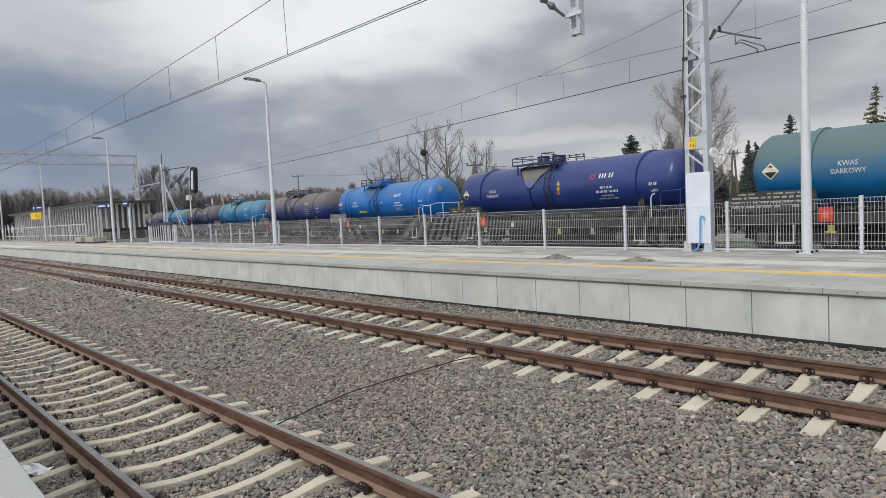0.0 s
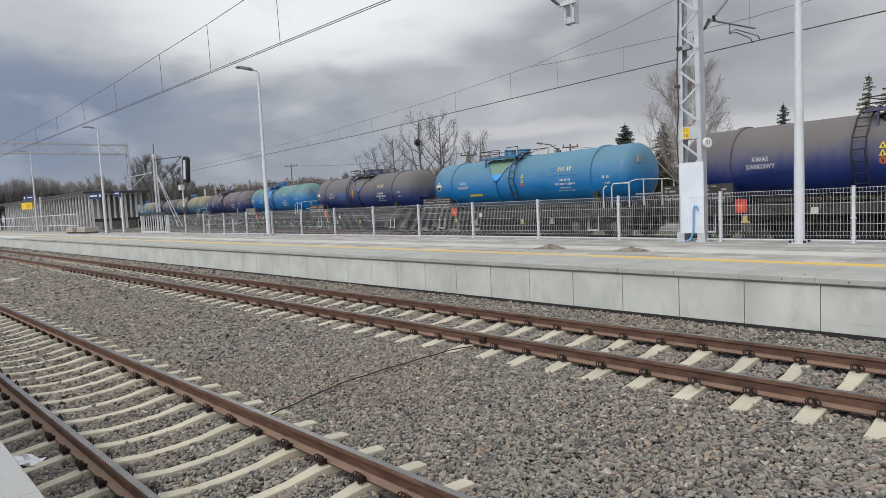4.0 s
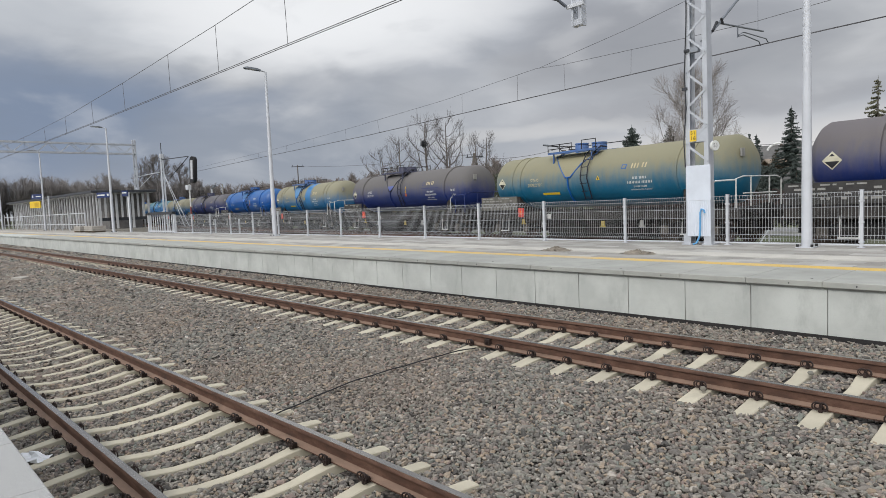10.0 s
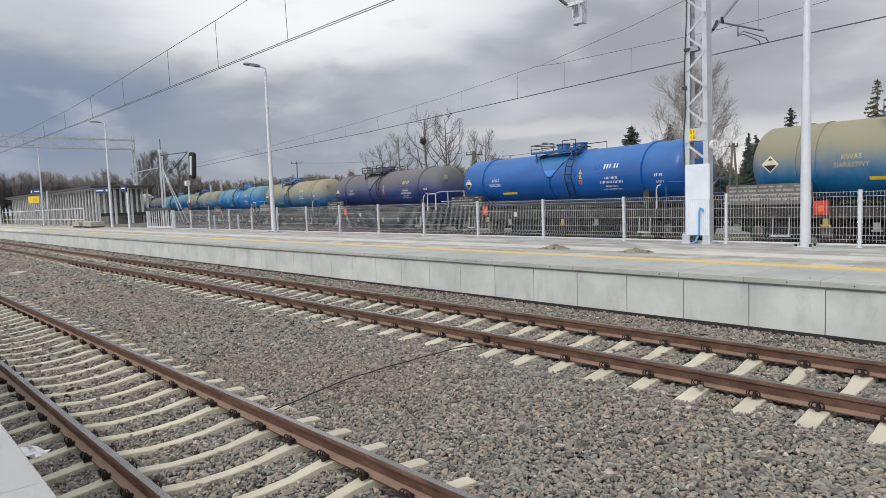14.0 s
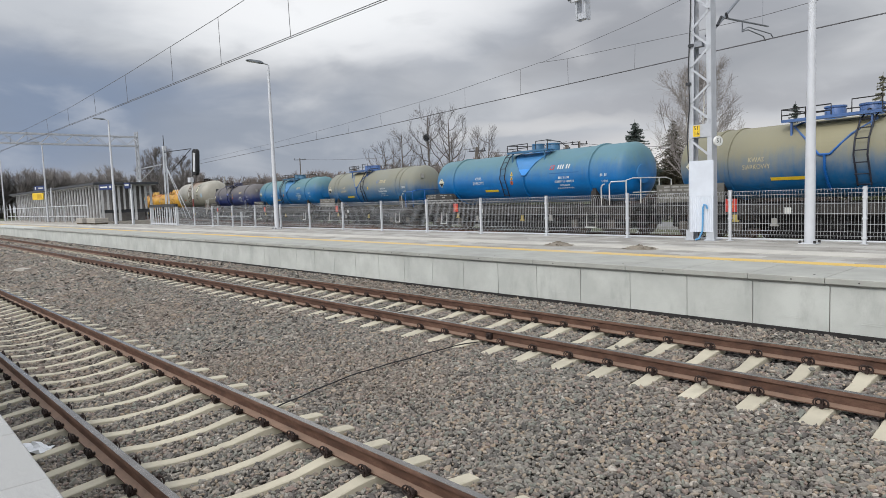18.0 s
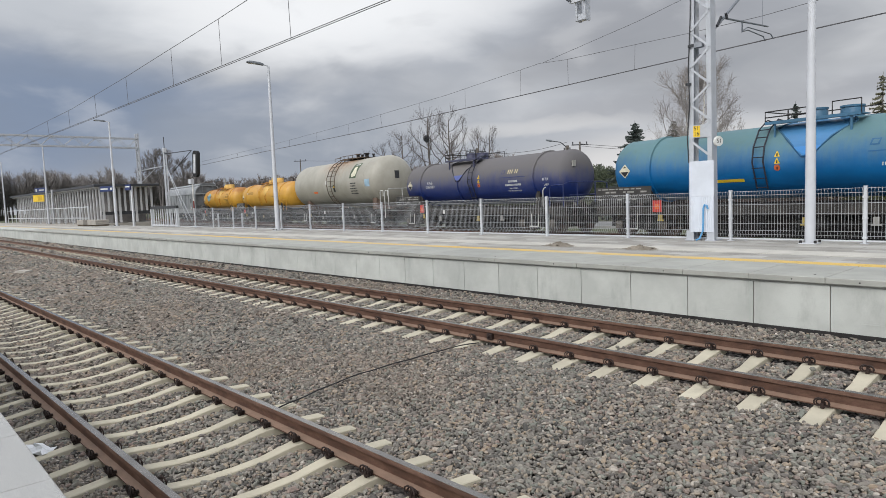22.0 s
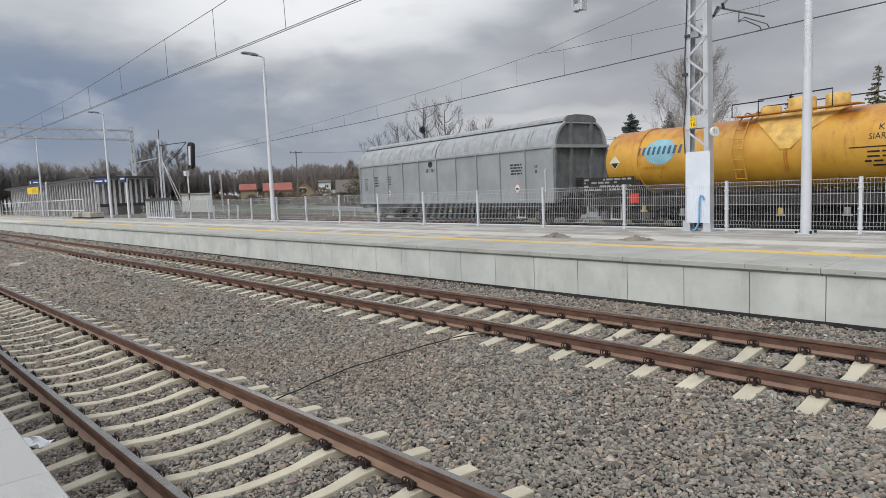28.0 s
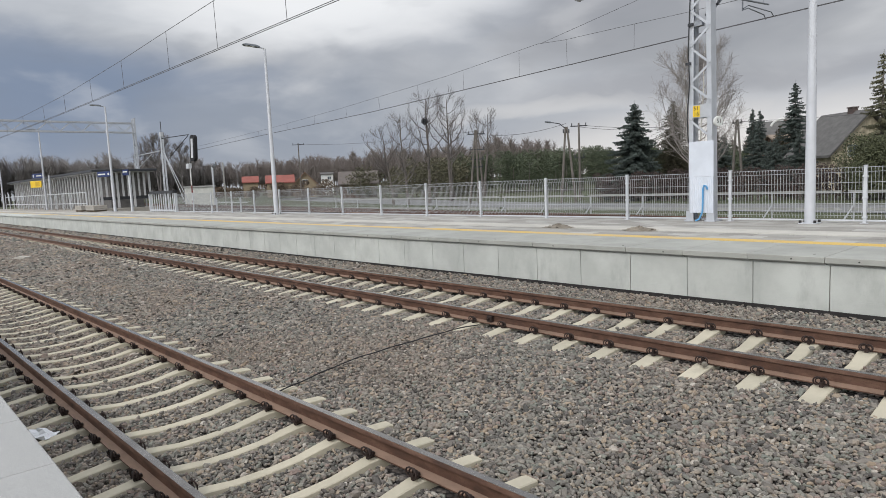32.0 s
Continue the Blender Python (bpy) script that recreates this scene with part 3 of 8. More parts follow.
r2 = random.Random(3)
blocks = [concrete("paving_block", lin(*c), 0.2) for c in ((164, 161, 154), (152, 148, 141), (176, 173, 167))]
gs = [Geo(), Geo(), Geo()]
for j, (y, d) in enumerate([(11.33 + 0.335 * k, 0.33) for k in range(3)] + [(13.12 + 0.305 * k, 0.30) for k in range(9)]):
    x = 3.0 + (j % 2) * 0.3
    while x > -60:
        w = 0.6
        h = r2.uniform(-0.0015, 0.0025)
        gs[r2.choice((0, 0, 1, 1, 2))].box(x - w + 0.002, x - 0.002, y, y + d - 0.003, PLAT - 0.06, PLAT - 0.004 + h)
        x -= w
for k, gg in enumerate(gs):
    tagged(part("paving_blocks", gg, blocks[k], plat), kind="stuff")

# heaps of leftover sand on the paving
for x, y, w in ((-9.45, 12.42, 0.42), (-7.25, 12.32, 0.40)):
    g = Geo()
    seg, rings = 26, 9
    rr = random.Random(int(-x * 10))
    for k in range(rings + 1):
        f = k / rings
        for a in range(seg):
            t = 2 * math.pi * a / seg
            r = w * f * rr.uniform(0.75, 1.15)
            g.v.append((x + r * math.cos(t) * 1.15, y + r * math.sin(t) * 0.6, PLAT - 0.003 + (0.085 * (1 - f) ** 0.9 * rr.uniform(0.25, 1.35) if k < rings else 0.0)))
    for k in range(rings):
        for a in range(seg):
            p, q = k * seg + a, k * seg + (a + 1) % seg
            g.f.append((p, p + seg, q + seg, q))
    solid("sand_heap", g, plain("damp_sand", lin(128, 120, 108), 0.95, 0, 0.25, 6, 60, 0.4), "small heap of leftover sand on the platform paving", "sand heap", "sand heaps")

# ---- near platform under the camera ----
NP = 0.53
g = Geo()
g.box(-80, 40, -7, 0.20, -0.8, NP - 0.02)
near = solid("near_platform", g, PAVER, "near platform of speckled pale grey slabs", "platform", kind="structure")
NEARSLAB = Mat("speckled_terrazzo_slab", 0.75)
v1 = NEARSLAB.noise(160, 2, 0.6, world=True)
v2 = NEARSLAB.noise(420, 2, 0.6, world=True)
sc = NEARSLAB.mix(NEARSLAB.step(v1, 0.40, 0.64), lin(138, 138, 136), lin(192, 191, 188))
sc = NEARSLAB.mix(NEARSLAB.step(v2, 0.58, 0.7), sc, lin(120, 119, 118))
NEARSLAB = NEARSLAB.done(sc, v1, 0.1, 0.002)


def near_slab():
    g = Geo()
    g.box(0.003, 0.997, 0, 0.80, -0.09, 0, 0.006)
    return g


for i in range(30):
    part("edge_slab", near_slab, NEARSLAB, near, key="near_slab", at=pose(-5.05 + 14 * 1.0 - i, -0.105, NP))
g = Geo()
for i in range(30):
    g.box(9.95 - i - 0.997, 9.95 - i - 0.003, -1.0, -0.11, NP - 0.08, NP - 0.001)
tagged(part("inner_slabs", g, NEARSLAB, near), kind="stuff")
g = Geo()
g.box(-80, 40, 0.56, 0.66, -0.8, NP - 0.092)
part("platform_wall", g, WALLC, near)


# ---- fence of welded mesh behind the platform ----
FTOP = 1.891
fence = thing("mesh_fence", pose(0, 0, 0), "white welded mesh fence between square posts along the platform", "fence")


def post_geo():
    g = Geo()
    g.box(-0.03, 0.03, -0.03, 0.03, 0, FTOP - PLAT + 0.02, 0.004)
    g.box(-0.034, 0.034, -0.034, 0.034, FTOP - PLAT + 0.02, FTOP - PLAT + 0.032)
    g.box(-0.07, 0.07, -0.06, 0.06, 0, 0.012)
    return g


def collar_geo():
    g = Geo()
    g.box(-0.045, 0.045, -0.042, 0.034, -0.018, 0.018, 0.003)
    return g


def mesh_panel_geo():
    """Upright wires, folded near the top and the foot, with level wires between."""
    g = Geo()
    w, h = FENCE_STEP - 0.09, FTOP - PLAT - 0.10
    folds = (0.10, h - 0.06)
    path = [(0, 0.0)]
    for c in folds:
        path += [(c - 0.045, 0.0), (c, -0.035), (c + 0.045, 0.0)]
    path += [(h, 0.0)]
    k = int(w / 0.062)
    for i in range(k + 1):
        x = -w / 2 + w * i / k
        r = 0.0029
        loops = []
        for z, y in path:
            loops.append([(x - r, y - r, z), (x + r, y - r, z), (x + r, y + r, z), (x - r, y + r, z)])
        g.loft(loops, caps=False)
    for z, y in [(c + e, f) for c in folds for e, f in ((-0.045, -0.008), (0.045, -0.008))] + [(0.30, -0.008), (0.52, -0.008), (0.73, -0.008)]:
        g.tube([(-w / 2 - 0.01, y, z), (w / 2 + 0.01, y, z)], 0.0044, 5)
    return g


def base_rail_geo():
    g = Geo()
    g.box(-FENCE_STEP / 2 + 0.035, FENCE_STEP / 2 - 0.035, -0.02, 0.02, 0.0, 0.035, 0.004)
    return g


for i in range(-1, 15):
    x = FENCE_X - FENCE_STEP * i
    p = part("post", post_geo, GALV, fence, key="fence_post", at=pose(x, y_fence(x), PLAT - 0.004))
    for z in (0.12, 0.52, 0.95):
        part("clamp", collar_geo, GALV, p, key="fence_clamp", at=pose(0, 0, z))
    if i < 14:
        xm = x - FENCE_STEP / 2
        q = part("mesh_panel", mesh_panel_geo, WIREM, fence, key="fence_panel", at=pose(xm, y_fence(xm) - 0.02, PLAT + 0.10, 0, 0, -0.5), smooth=False)
        part("base_rail", base_rail_geo, GALV, fence, key="fence_base", at=pose(xm, y_fence(xm), PLAT + 0.035, 0, 0, -0.5))

# ---- low rail behind the end of the mesh fence ----
balus = thing("low_rail", None, "low pale tube rail on short posts behind the mesh fence", "railing")
for x in (-37.5, -41.0):
    g = Geo()
    g.box(x - 0.04, x + 0.04, 17.6, 17.68, PLAT - 0.3, 1.50)
    part("rail_post", g, GALV, balus)
g = Geo()
g.tube([(-36.5, 17.64, 1.2), (-42, 17.64, 1.2)], 0.016, 6)
part("level_bar", g, GALV, balus)

# ---- lamp posts ----
LAMPGREY = plain("grey_lamp_housing", lin(112, 116, 120), 0.4, 0.3, 0.1)
LENS = plain("frosted_lamp_lens", lin(205, 208, 206), 0.3, 0, 0.05)


def lamp_post(x, y, h, label, big=False):
    t = thing("street_lamp", pose(x, y, PLAT - 0.004), label, "lamp post", "lamp posts of the platform")
    g = Geo()
    r0 = 0.105
    g.tube([(0, 0, 0), (0, 0, 1.2), (0, 0, h)], [r0, r0 * 0.97, 0.055], 20)
    part("pole", g, POLE, t)
    g = Geo()
    g.box(-0.17, 0.17, -0.17, 0.17, 0, 0.02, 0.004)
    part("base_plate", g, GALV, t)
    for a, b in ((-0.14, -0.14), (0.14, -0.14), (0.14, 0.14), (-0.14, 0.14)):
        g = Geo()
        g.tube([(a, b, 0.005), (a, b, 0.075)], 0.028, 8)
        part("bolt_cap", g, CABLE, t, "black bolt cap", key=None)
    g = Geo()
    g.tube([(0, 0, h - 0.02), (0, -0.04, h + 0.02), (0, -0.30, h + 0.06)], 0.032, 8)
    part("arm", g, POLE, t)
    head = Geo()
    head.loft([[(-w, y, h + 0.04 + z0), (w, y, h + 0.04 + z0), (w * 0.7, y, h + 0.04 + z1), (-w * 0.7, y, h + 0.04 + z1)] for y, w, z0, z1 in
               ((-0.25, 0.06, -0.02, 0.06), (-0.45, 0.13, 0.0, 0.10), (-0.95, 0.14, 0.03, 0.11), (-1.05, 0.10, 0.05, 0.09))])
    hp = part("lamp_head", head, LAMPGREY, t, "flat grey lamp head")
    g = Geo()
    g.box(-0.10, 0.10, -0.95, -0.5, h + 0.045, h + 0.056)
    part("lens", g, LENS, hp)
    return t


for x, y, h in ((-4.74, 14.80, 7.75), (-27.75, 14.80, 7.62), (-53.6, 15.0, 7.92), (-78.6, 15.35, 8.3), (-106, 15.6, 8.3)):
    lamp_post(x, y, h, "tall white tapered lamp post with one flat grey head")

# ---- lattice mast of the overhead line ----
MX0, MX1, MY, MZ = -7.44, -6.84, 15.0, 10.2
mast = thing("catenary_mast", pose(0, 0, 0), "white lattice overhead-line mast with a sheeted foot on the platform", "mast")
MAT_MAST = plain("white_mast_paint", lin(180, 183, 188), 0.45, 0.1, 0.08)
for x in (MX0, MX1):
    g = Geo()
    s = 1 if x == MX0 else -1
    # channel section, open towards the lacing
    prof = [(0, -0.13), (0.11, -0.13), (0.11, -0.115), (0.014, -0.115), (0.014, 0.115), (0.11, 0.115), (0.11, 0.13), (0, 0.13)]
    loops = []
    for z, k in ((PLAT - 0.3, 1.0), (MZ, 0.72)):
        cx = (MX0 + MX1) / 2
        xx = cx + (x - cx) * k
        ring = [(xx + s * a, MY + b, z) for a, b in prof]
        loops.append(ring if s > 0 else ring[::-1])
    g.loft(loops)
    part("mast_leg", g, MAT_MAST, mast)
step, z, side = 0.42, 2.72, 0
k = 0
while z < MZ - 0.5:
    cx = (MX0 + MX1) / 2
    f0, f1 = 1 - 0.28 * (z - PLAT) / (MZ - PLAT), 1 - 0.28 * (z + step - PLAT) / (MZ - PLAT)
    a, b = (MX0, MX1) if k % 2 else (MX1, MX0)
    g = Geo()
    g.beam((cx + (a - cx) * f0 * 0.92, MY - 0.139, z), (cx + (b - cx) * f1 * 0.92, MY - 0.139, z + step), 0.012, 0.05)
    part("lacing_bar", g, MAT_MAST, mast)
    z += step
    k += 1
for z, h in ((3.18, 0.3), (9.9, 0.3)):
    for y in (MY - 0.134, MY + 0.134):
        g = Geo()
        g.box(MX0 + 0.03, MX1 - 0.03, y - 0.005, y + 0.005, z, z + h)
        part("batten_plate", g, MAT_MAST, mast)
# number plates
g = Geo()
g.box(-7.30, -7.14, MY - 0.155, MY - 0.146, 3.20, 3.46)
plate = part("number_plate", g, YEL, mast, "small yellow number plate")


def lettering(name, text, size, material, parent, at, bend=None, extrude=0.001):
    """Flat letters in the built-in font; bend maps (u, v) onto a curved skin."""
    cu = bpy.data.curves.new(name, "FONT")
    cu.body, cu.size, cu.align_x, cu.align_y = text, size, "CENTER", "CENTER"
    cu.resolution_u = 2
    tmp = bpy.data.objects.new(name, cu)
    me = bpy.data.meshes.new_from_object(tmp)
    bpy.data.objects.remove(tmp)
    bpy.data.curves.remove(cu)
    if bend:
        for vert in me.vertices:
            vert.co = bend(vert.co.x, vert.co.y)
    me.materials.clear()
    me.materials.append(material)
    ob = new(name, me)
    ob.parent = parent
    if at is not None:
        ob.matrix_basis = at
    return ob


lettering("numerals", "51", 0.13, BLACK, plate, pose(-7.22, MY - 0.159, 3.395, 90, 0, 0))
lettering("numerals", "16", 0.13, BLACK, plate, pose(-7.22, MY - 0.159, 3.27, 90, 0, 0))
g = Geo()
g.lathe_x([(-0.05, 0.108), (-0.05, 0.112), (0.012, 0.118), (0.02, 0.111)], 0, 0, 24)
disc = part("round_sign", g, WHITE, mast, "round white number disc", at=pose(-6.72, MY - 0.10, 3.06, 0, 0, -24))
lettering("numerals", "51", 0.14, BLACK, disc, pose(0.0225, 0, 0, 90, 0, 90))
# sheeted foot: smooth upper sheet, ribbed lower sheet
g = Geo()
g.box(-7.385, -6.80, MY - 0.185, MY - 0.165, 1.80, 2.63, 0.003)
part("upper_sheet", g, BOXW, mast, "smooth white sheet")
g = Geo()
prof = []
nrib = 22
for i in range(nrib + 1):
    x = -7.375 + 0.565 * i / nrib
    prof.append((x, MY - 0.175 - (0.012 if i % 2 else 0)))
g.loft([[(x, y, z) for x, y in prof] + [(x, y + 0.02, z) for x, y in prof[::-1]] for z in (0.95, 1.80)])
part("ribbed_sheet", g, BOXW, mast, "ribbed white sheet", smooth=False)
for x in (MX0 + 0.05, MX1 - 0.05):
    g = Geo()
    g.box(x - 0.12, x + 0.12, MY - 0.2, MY + 0.2, PLAT - 0.004, PLAT + 0.03, 0.005)
    g.box(x - 0.09, x + 0.09, MY - 0.17, MY - 0.14, PLAT + 0.02, PLAT + 0.24, 0.004)
    part("foot_plate", g, MAT_MAST, mast)
g = Geo()
g.tube([(-6.93, MY - 0.21, 1.50), (-6.95, MY - 0.225, 1.58), (-7.0, MY - 0.23, 1.60), (-7.03, MY - 0.23, 1.52), (-7.04, MY - 0.22, 1.20), (-7.05, MY - 0.22, 0.98), (-7.12, MY - 0.24, 0.80), (-7.2, MY - 0.26, 0.765)], 0.022, 8)
part("hose", g, HOSE, mast, "light blue protective hose")
g = Geo()
g.tube([(-7.42, MY - 0.15, 2.6), (-7.45, MY - 0.15, 3.2), (-7.38, MY - 0.16, 4.0), (-7.41, MY - 0.16, 4.8), (-7.36, MY - 0.15, 6.0), (-7.33, MY - 0.15, 8.0), (-7.27, MY - 0.15, 10)], 0.014, 6)
part("earth_cable", g, DARKM, mast, "dark grey cable up the mast leg")
for z, x in ((4.42, -7.42), (5.30, -7.36)):
    g = Geo()
    g.box(x - 0.05, x + 0.07, MY - 0.18, MY - 0.12, z, z + 0.06)
    part("cable_bracket", g, DARKM, mast)
g = Geo()
g.box(-7.34, -7.10, MY - 0.12, MY + 0.02, 5.28, 5.40)
part("junction_box", g, plain("grey_box_lacquer", lin(140, 144, 150), 0.5), mast)
# cantilever over the siding
ARM = plain("grey_cantilever_tube", lin(120, 124, 130), 0.45, 0.4, 0.12)
arm = thing("cantilever", None, "grey tubular cantilever holding the contact wire over the siding", "overhead-line arm")
AX = -7.12
for name, pts, r in (("diagonal_tube", [(AX, 15.15, 5.55), (AX, 15.7, 5.86), (AX, 16.9, 6.68), (AX, 18.9, 8.05)], 0.032), ("top_tube", [(AX, 15.1, 8.1), (AX, 18.9, 8.05)], 0.026),
                     ("registration_tube", [(AX, 15.9, 6.10), (AX, 18.8, 6.31)], 0.024), ("dropper_post", [(AX, 17.15, 6.22), (AX, 17.15, 5.92)], 0.018),
                     ("steady_arm", [(AX, 17.2, 5.98), (AX, 17.5, 6.10), (AX, 19.0, 6.14), (AX, 19.15, 6.06)], 0.014), ("steady_arm", [(AX, 17.2, 5.95), (AX, 17.5, 6.03), (AX, 18.5, 6.0), (AX, 18.62, 5.90)], 0.014),
                     ("hanger", [(AX, 18.45, 8.0), (AX, 18.45, 6.30)], 0.006)):
    g = Geo()
    k = [1 + 0.12 * max(0.0, min(1.0, (y - 15.2) / 3.0)) for x, y, z in pts]
    g.tube([(x * f, y * f, 2 + (z - 2) * f) for (x, y, z), f in zip(pts, k)], r * 1.1, 8)
    part(name, g, ARM, arm)
for p, q in (((AX, 15.72, 5.87), (AX, 15.95, 6.12)), ((AX, 16.2, 6.25), (AX, 16.28, 6.13))):
    g = Geo()
    g.tube([p, q], 0.032, 8)
    part("clamp", g, DARKM, arm)

# ---- hanging post with its insulator over the platform edge ----
hang = thing("hanging_insulator_post", None, "white steel drop post with a ribbed insulator above the platform edge", "overhead-line post")
g = Geo()
g.box(-7.44, -7.40, 10.43, 10.59, 5.24, 9.0)
g.box(-7.25, -7.21, 10.43, 10.59, 5.24, 9.0)
part("post_leg", g, MAT_MAST, hang)
g = Geo()
for z in (5.22, 5.62, 6.2, 6.8, 7.4, 8.0, 8.6):
    g.box(-7.405, -7.245, 10.44, 10.58, z + 0.03, z + 0.14)
part("post_batten", g, MAT_MAST, hang)
g = Geo()
g.box(-7.52, -7.13, 10.37, 10.42, 5.58, 5.65)
part("clamp_plate", g, GALV, hang)
g = Geo()
pts = [Vector((-7.5, 10.35, 5.62)) + (Vector((-8.35, 9.2, 6.75)) - Vector((-7.5, 10.35, 5.62))) * (i / 18) for i in range(19)]
g.tube(pts, [0.03 if i % 2 == 0 or i < 3 or i > 12 else 0.075 for i in range(19)], 10)
part("insulator", g, plain("dark_grey_insulator", lin(88, 92, 98), 0.3, 0.0, 0.1), hang, "dark ribbed insulator")
g = Geo()
g.tube([(-8.35, 9.2, 6.75), (-9.6, 7.5, 8.4)], 0.03, 8)
part("support_tube", g, ARM, hang)
g = Geo()
for z in (9.0, 9.7):
    for x in (-7.5, -7.15):
        g.beam((x, -4.0, z), (x, 15.0, z), 0.09, 0.09)
part("cross_beam", g, MAT_MAST, hang, "white cross beam between the masts")

# ---- overhead wires ----


def wire(name, pts, r, label, group):
    g = Geo()
    g.tube(pts, r, 5)
    return solid(name, g, COPPER, label, "overhead wire", group)


def along(pts, x):
    for (x0, y0, z0), (x1, y1, z1) in zip(pts, pts[1:]):
        if min(x0, x1) <= x <= max(x0, x1):
            f = (x - x0) / (x1 - x0)
            return y0 + (y1 - y0) * f, z0 + (z1 - z0) * f
    return pts[-1][1:]


NC = [(30, 7.7, 5.6), (-5, 7.5, 5.6), (-16, 7.38, 5.6), (-27, 7.26, 5.6), (-35, 7.11, 5.6), (-45, 6.85, 5.6), (-76, 7.9, 5.62), (-140, 7.5, 5.6)]
NM = [(30, 7.7, 6.6), (10, 7.6, 6.45), (-6, 7.45, 7.25), (-10, 7.4, 7.1), (-16.3, 7.36, 6.80), (-19.7, 7.33, 6.68), (-23.5, 7.28, 6.52), (-30.6, 7.18, 6.30), (-38, 7.0, 6.20), (-46, 6.85, 6.22), (-60, 7.3, 6.5), (-76, 7.9, 7.2), (-100, 7.6, 6.4), (-140, 7.5, 6.6)]
for o in (-0.04, 0.04):
    wire("contact_wire", [(x, y + o, z) for x, y, z in NC], 0.0085, "dark contact wire over the platform line", "contact wires")
wire("messenger_wire", NM, 0.008, "dark sagging carrying wire over the platform line", "carrying wires")
FC = [(60, 16.85, 5.8), (8, 16.7, 5.8), (-5.3, 17.8, 5.8), (-17, 19.45, 5.8), (-28.7, 21.15, 5.8), (-42, 22.3, 5.8), (-60, 24.2, 5.8), (-90, 26.4, 5.8), (-140, 27, 5.8)]
FM = [(60, 16.85, 6.6), (8, 16.7, 6.9), (-7, 18.1, 6.45), (-9.2, 18.4, 6.5), (-11, 18.65, 6.58), (-14, 19.0, 6.68), (-15.4, 19.25, 6.82), (-16.8, 19.45, 6.76), (-21.4, 20.1, 6.57), (-31.6, 21.4, 6.37), (-42, 22.3, 6.16), (-60, 24.2, 6.1), (-76, 25.4, 6.6), (-100, 26.6, 6.2), (-140, 27, 6.4)]
K = 1.12
FC = [(x * K, y * K if x < 0 else 18.3, 2 + (z - 2) * K) for x, y, z in FC]
FM = [(x * K, y * K if x < 0 else 18.3, 2 + (z - 2) * K) for x, y, z in FM]
for o in (-0.04, 0.04):
    wire("contact_wire", [(x, y + o, z) for x, y, z in FC], 0.009, "dark contact wire over the siding", "contact wires")
wire("messenger_wire", FM, 0.008, "dark carrying wire over the siding", "carrying wires")
wire("stitch_wire", [(-17.0, 21.5, 7.38), (-12.3, 20.9, 7.91), (-8.0, 20.7, 8.72)], 0.008, "dark stitch wire running up to the cantilever", "carrying wires")
for x in (-12.8, -16.3, -19.6, -23.7, -27.4, -31.2, -34.8, -39, -43, -48, -54):
    y0, z0 = along(NC, x)
    y1, z1 = along(NM, x)
    wire("dropper", [(x, y0, z0), (x, y1, z1)], 0.0065, "thin dropper wire of the platform line", "droppers")
for x in (-9.4, -12.4, -15.6, -18.4, -22.4, -26.4, -30.6, -34.7, -39.2, -43.7, -49.3, -55):
    y0, z0 = along(FC, x)
    y1, z1 = along(FM, x)
    wire("dropper", [(x, y0, z0), (x, y1, z1)], 0.0065, "thin dropper wire of the siding", "droppers")


# ---- the goods train ----
def tank_paint(name, paint, dust, amount, seed, level=2.3, patch=None):
    """Gloss paint under a film of road dust that lies thickest on the crown and runs down in streaks."""
    m = Mat(name, 0.38)
    x, y, z = m.xyz()
    n1 = m.noise(0.9, 5, 0.6, (0.6, 1, 1), shift=(seed, 0, 0))
    n2 = m.noise(5, 5, 0.65, (1.2, 1, 0.18), shift=(seed * 3, 0, 0))
    n3 = m.noise(38, 4, 0.6, shift=(seed, 1, 0))
    base = m.mix(m.step(n1, 0.3, 0.7), tuple(c * 0.82 for c in paint), tuple(min(1, c * 1.15) for c in paint))
    h = m.math("ADD", z, m.math("ADD", m.math("MULTIPLY", m.math("SUBTRACT", n1, 0.5), 0.9), m.math("MULTIPLY", m.math("SUBTRACT", n2, 0.5), 0.7)))
    film = m.math("MULTIPLY", m.step(h, level - 0.75, level + 0.35), amount)
    film = m.math("ADD", film, m.math("MULTIPLY", m.step(n3, 0.5, 0.8), 0.10 * amount + 0.02))
    if patch:
        px, half, pc = patch
        d = m.math("ABSOLUTE", m.math("ADD", m.math("SUBTRACT", x, px), m.math("MULTIPLY", m.math("SUBTRACT", n1, 0.5), 0.5)), 0)
        base = m.mix(m.step(d, half + 0.12, half - 0.12), base, pc)
        film = m.math("MULTIPLY", film, m.step(d, half - 0.1, half + 0.2))
    c = m.mix(film, base, dust)
    c = m.mix(m.math("MULTIPLY", m.step(n2, 0.58, 0.8), 0.22), c, tuple(v * 0.5 for v in dust))
    rough = m.math("ADD", m.math("MULTIPLY", film, 0.5), 0.29)
    return m.done(c, n3, 0.05, 0.004, rough)


DULLO = plain("dull_orange_sign", lin(186, 92, 48), 0.6, 0, 0.15)
CREAMD = plain("cream_sign_paint", lin(204, 198, 174), 0.6, 0, 0.15)
NAMEC = plain("faded_cream_lettering", lin(190, 176, 140), 0.6, 0, 0.2)
DARKT = plain("grimy_navy_steel", lin(34, 36, 48), 0.6, 0.1, 0.3)


def skin(R, zc):
    """Maps (along, arc height above the axis) to a tank's near flank."""
    def at(u, v, lift=0.006):
        a = v / R
        return Vector((u, -(R + lift) * math.cos(a), zc + (R + lift) * math.sin(a)))
    return at


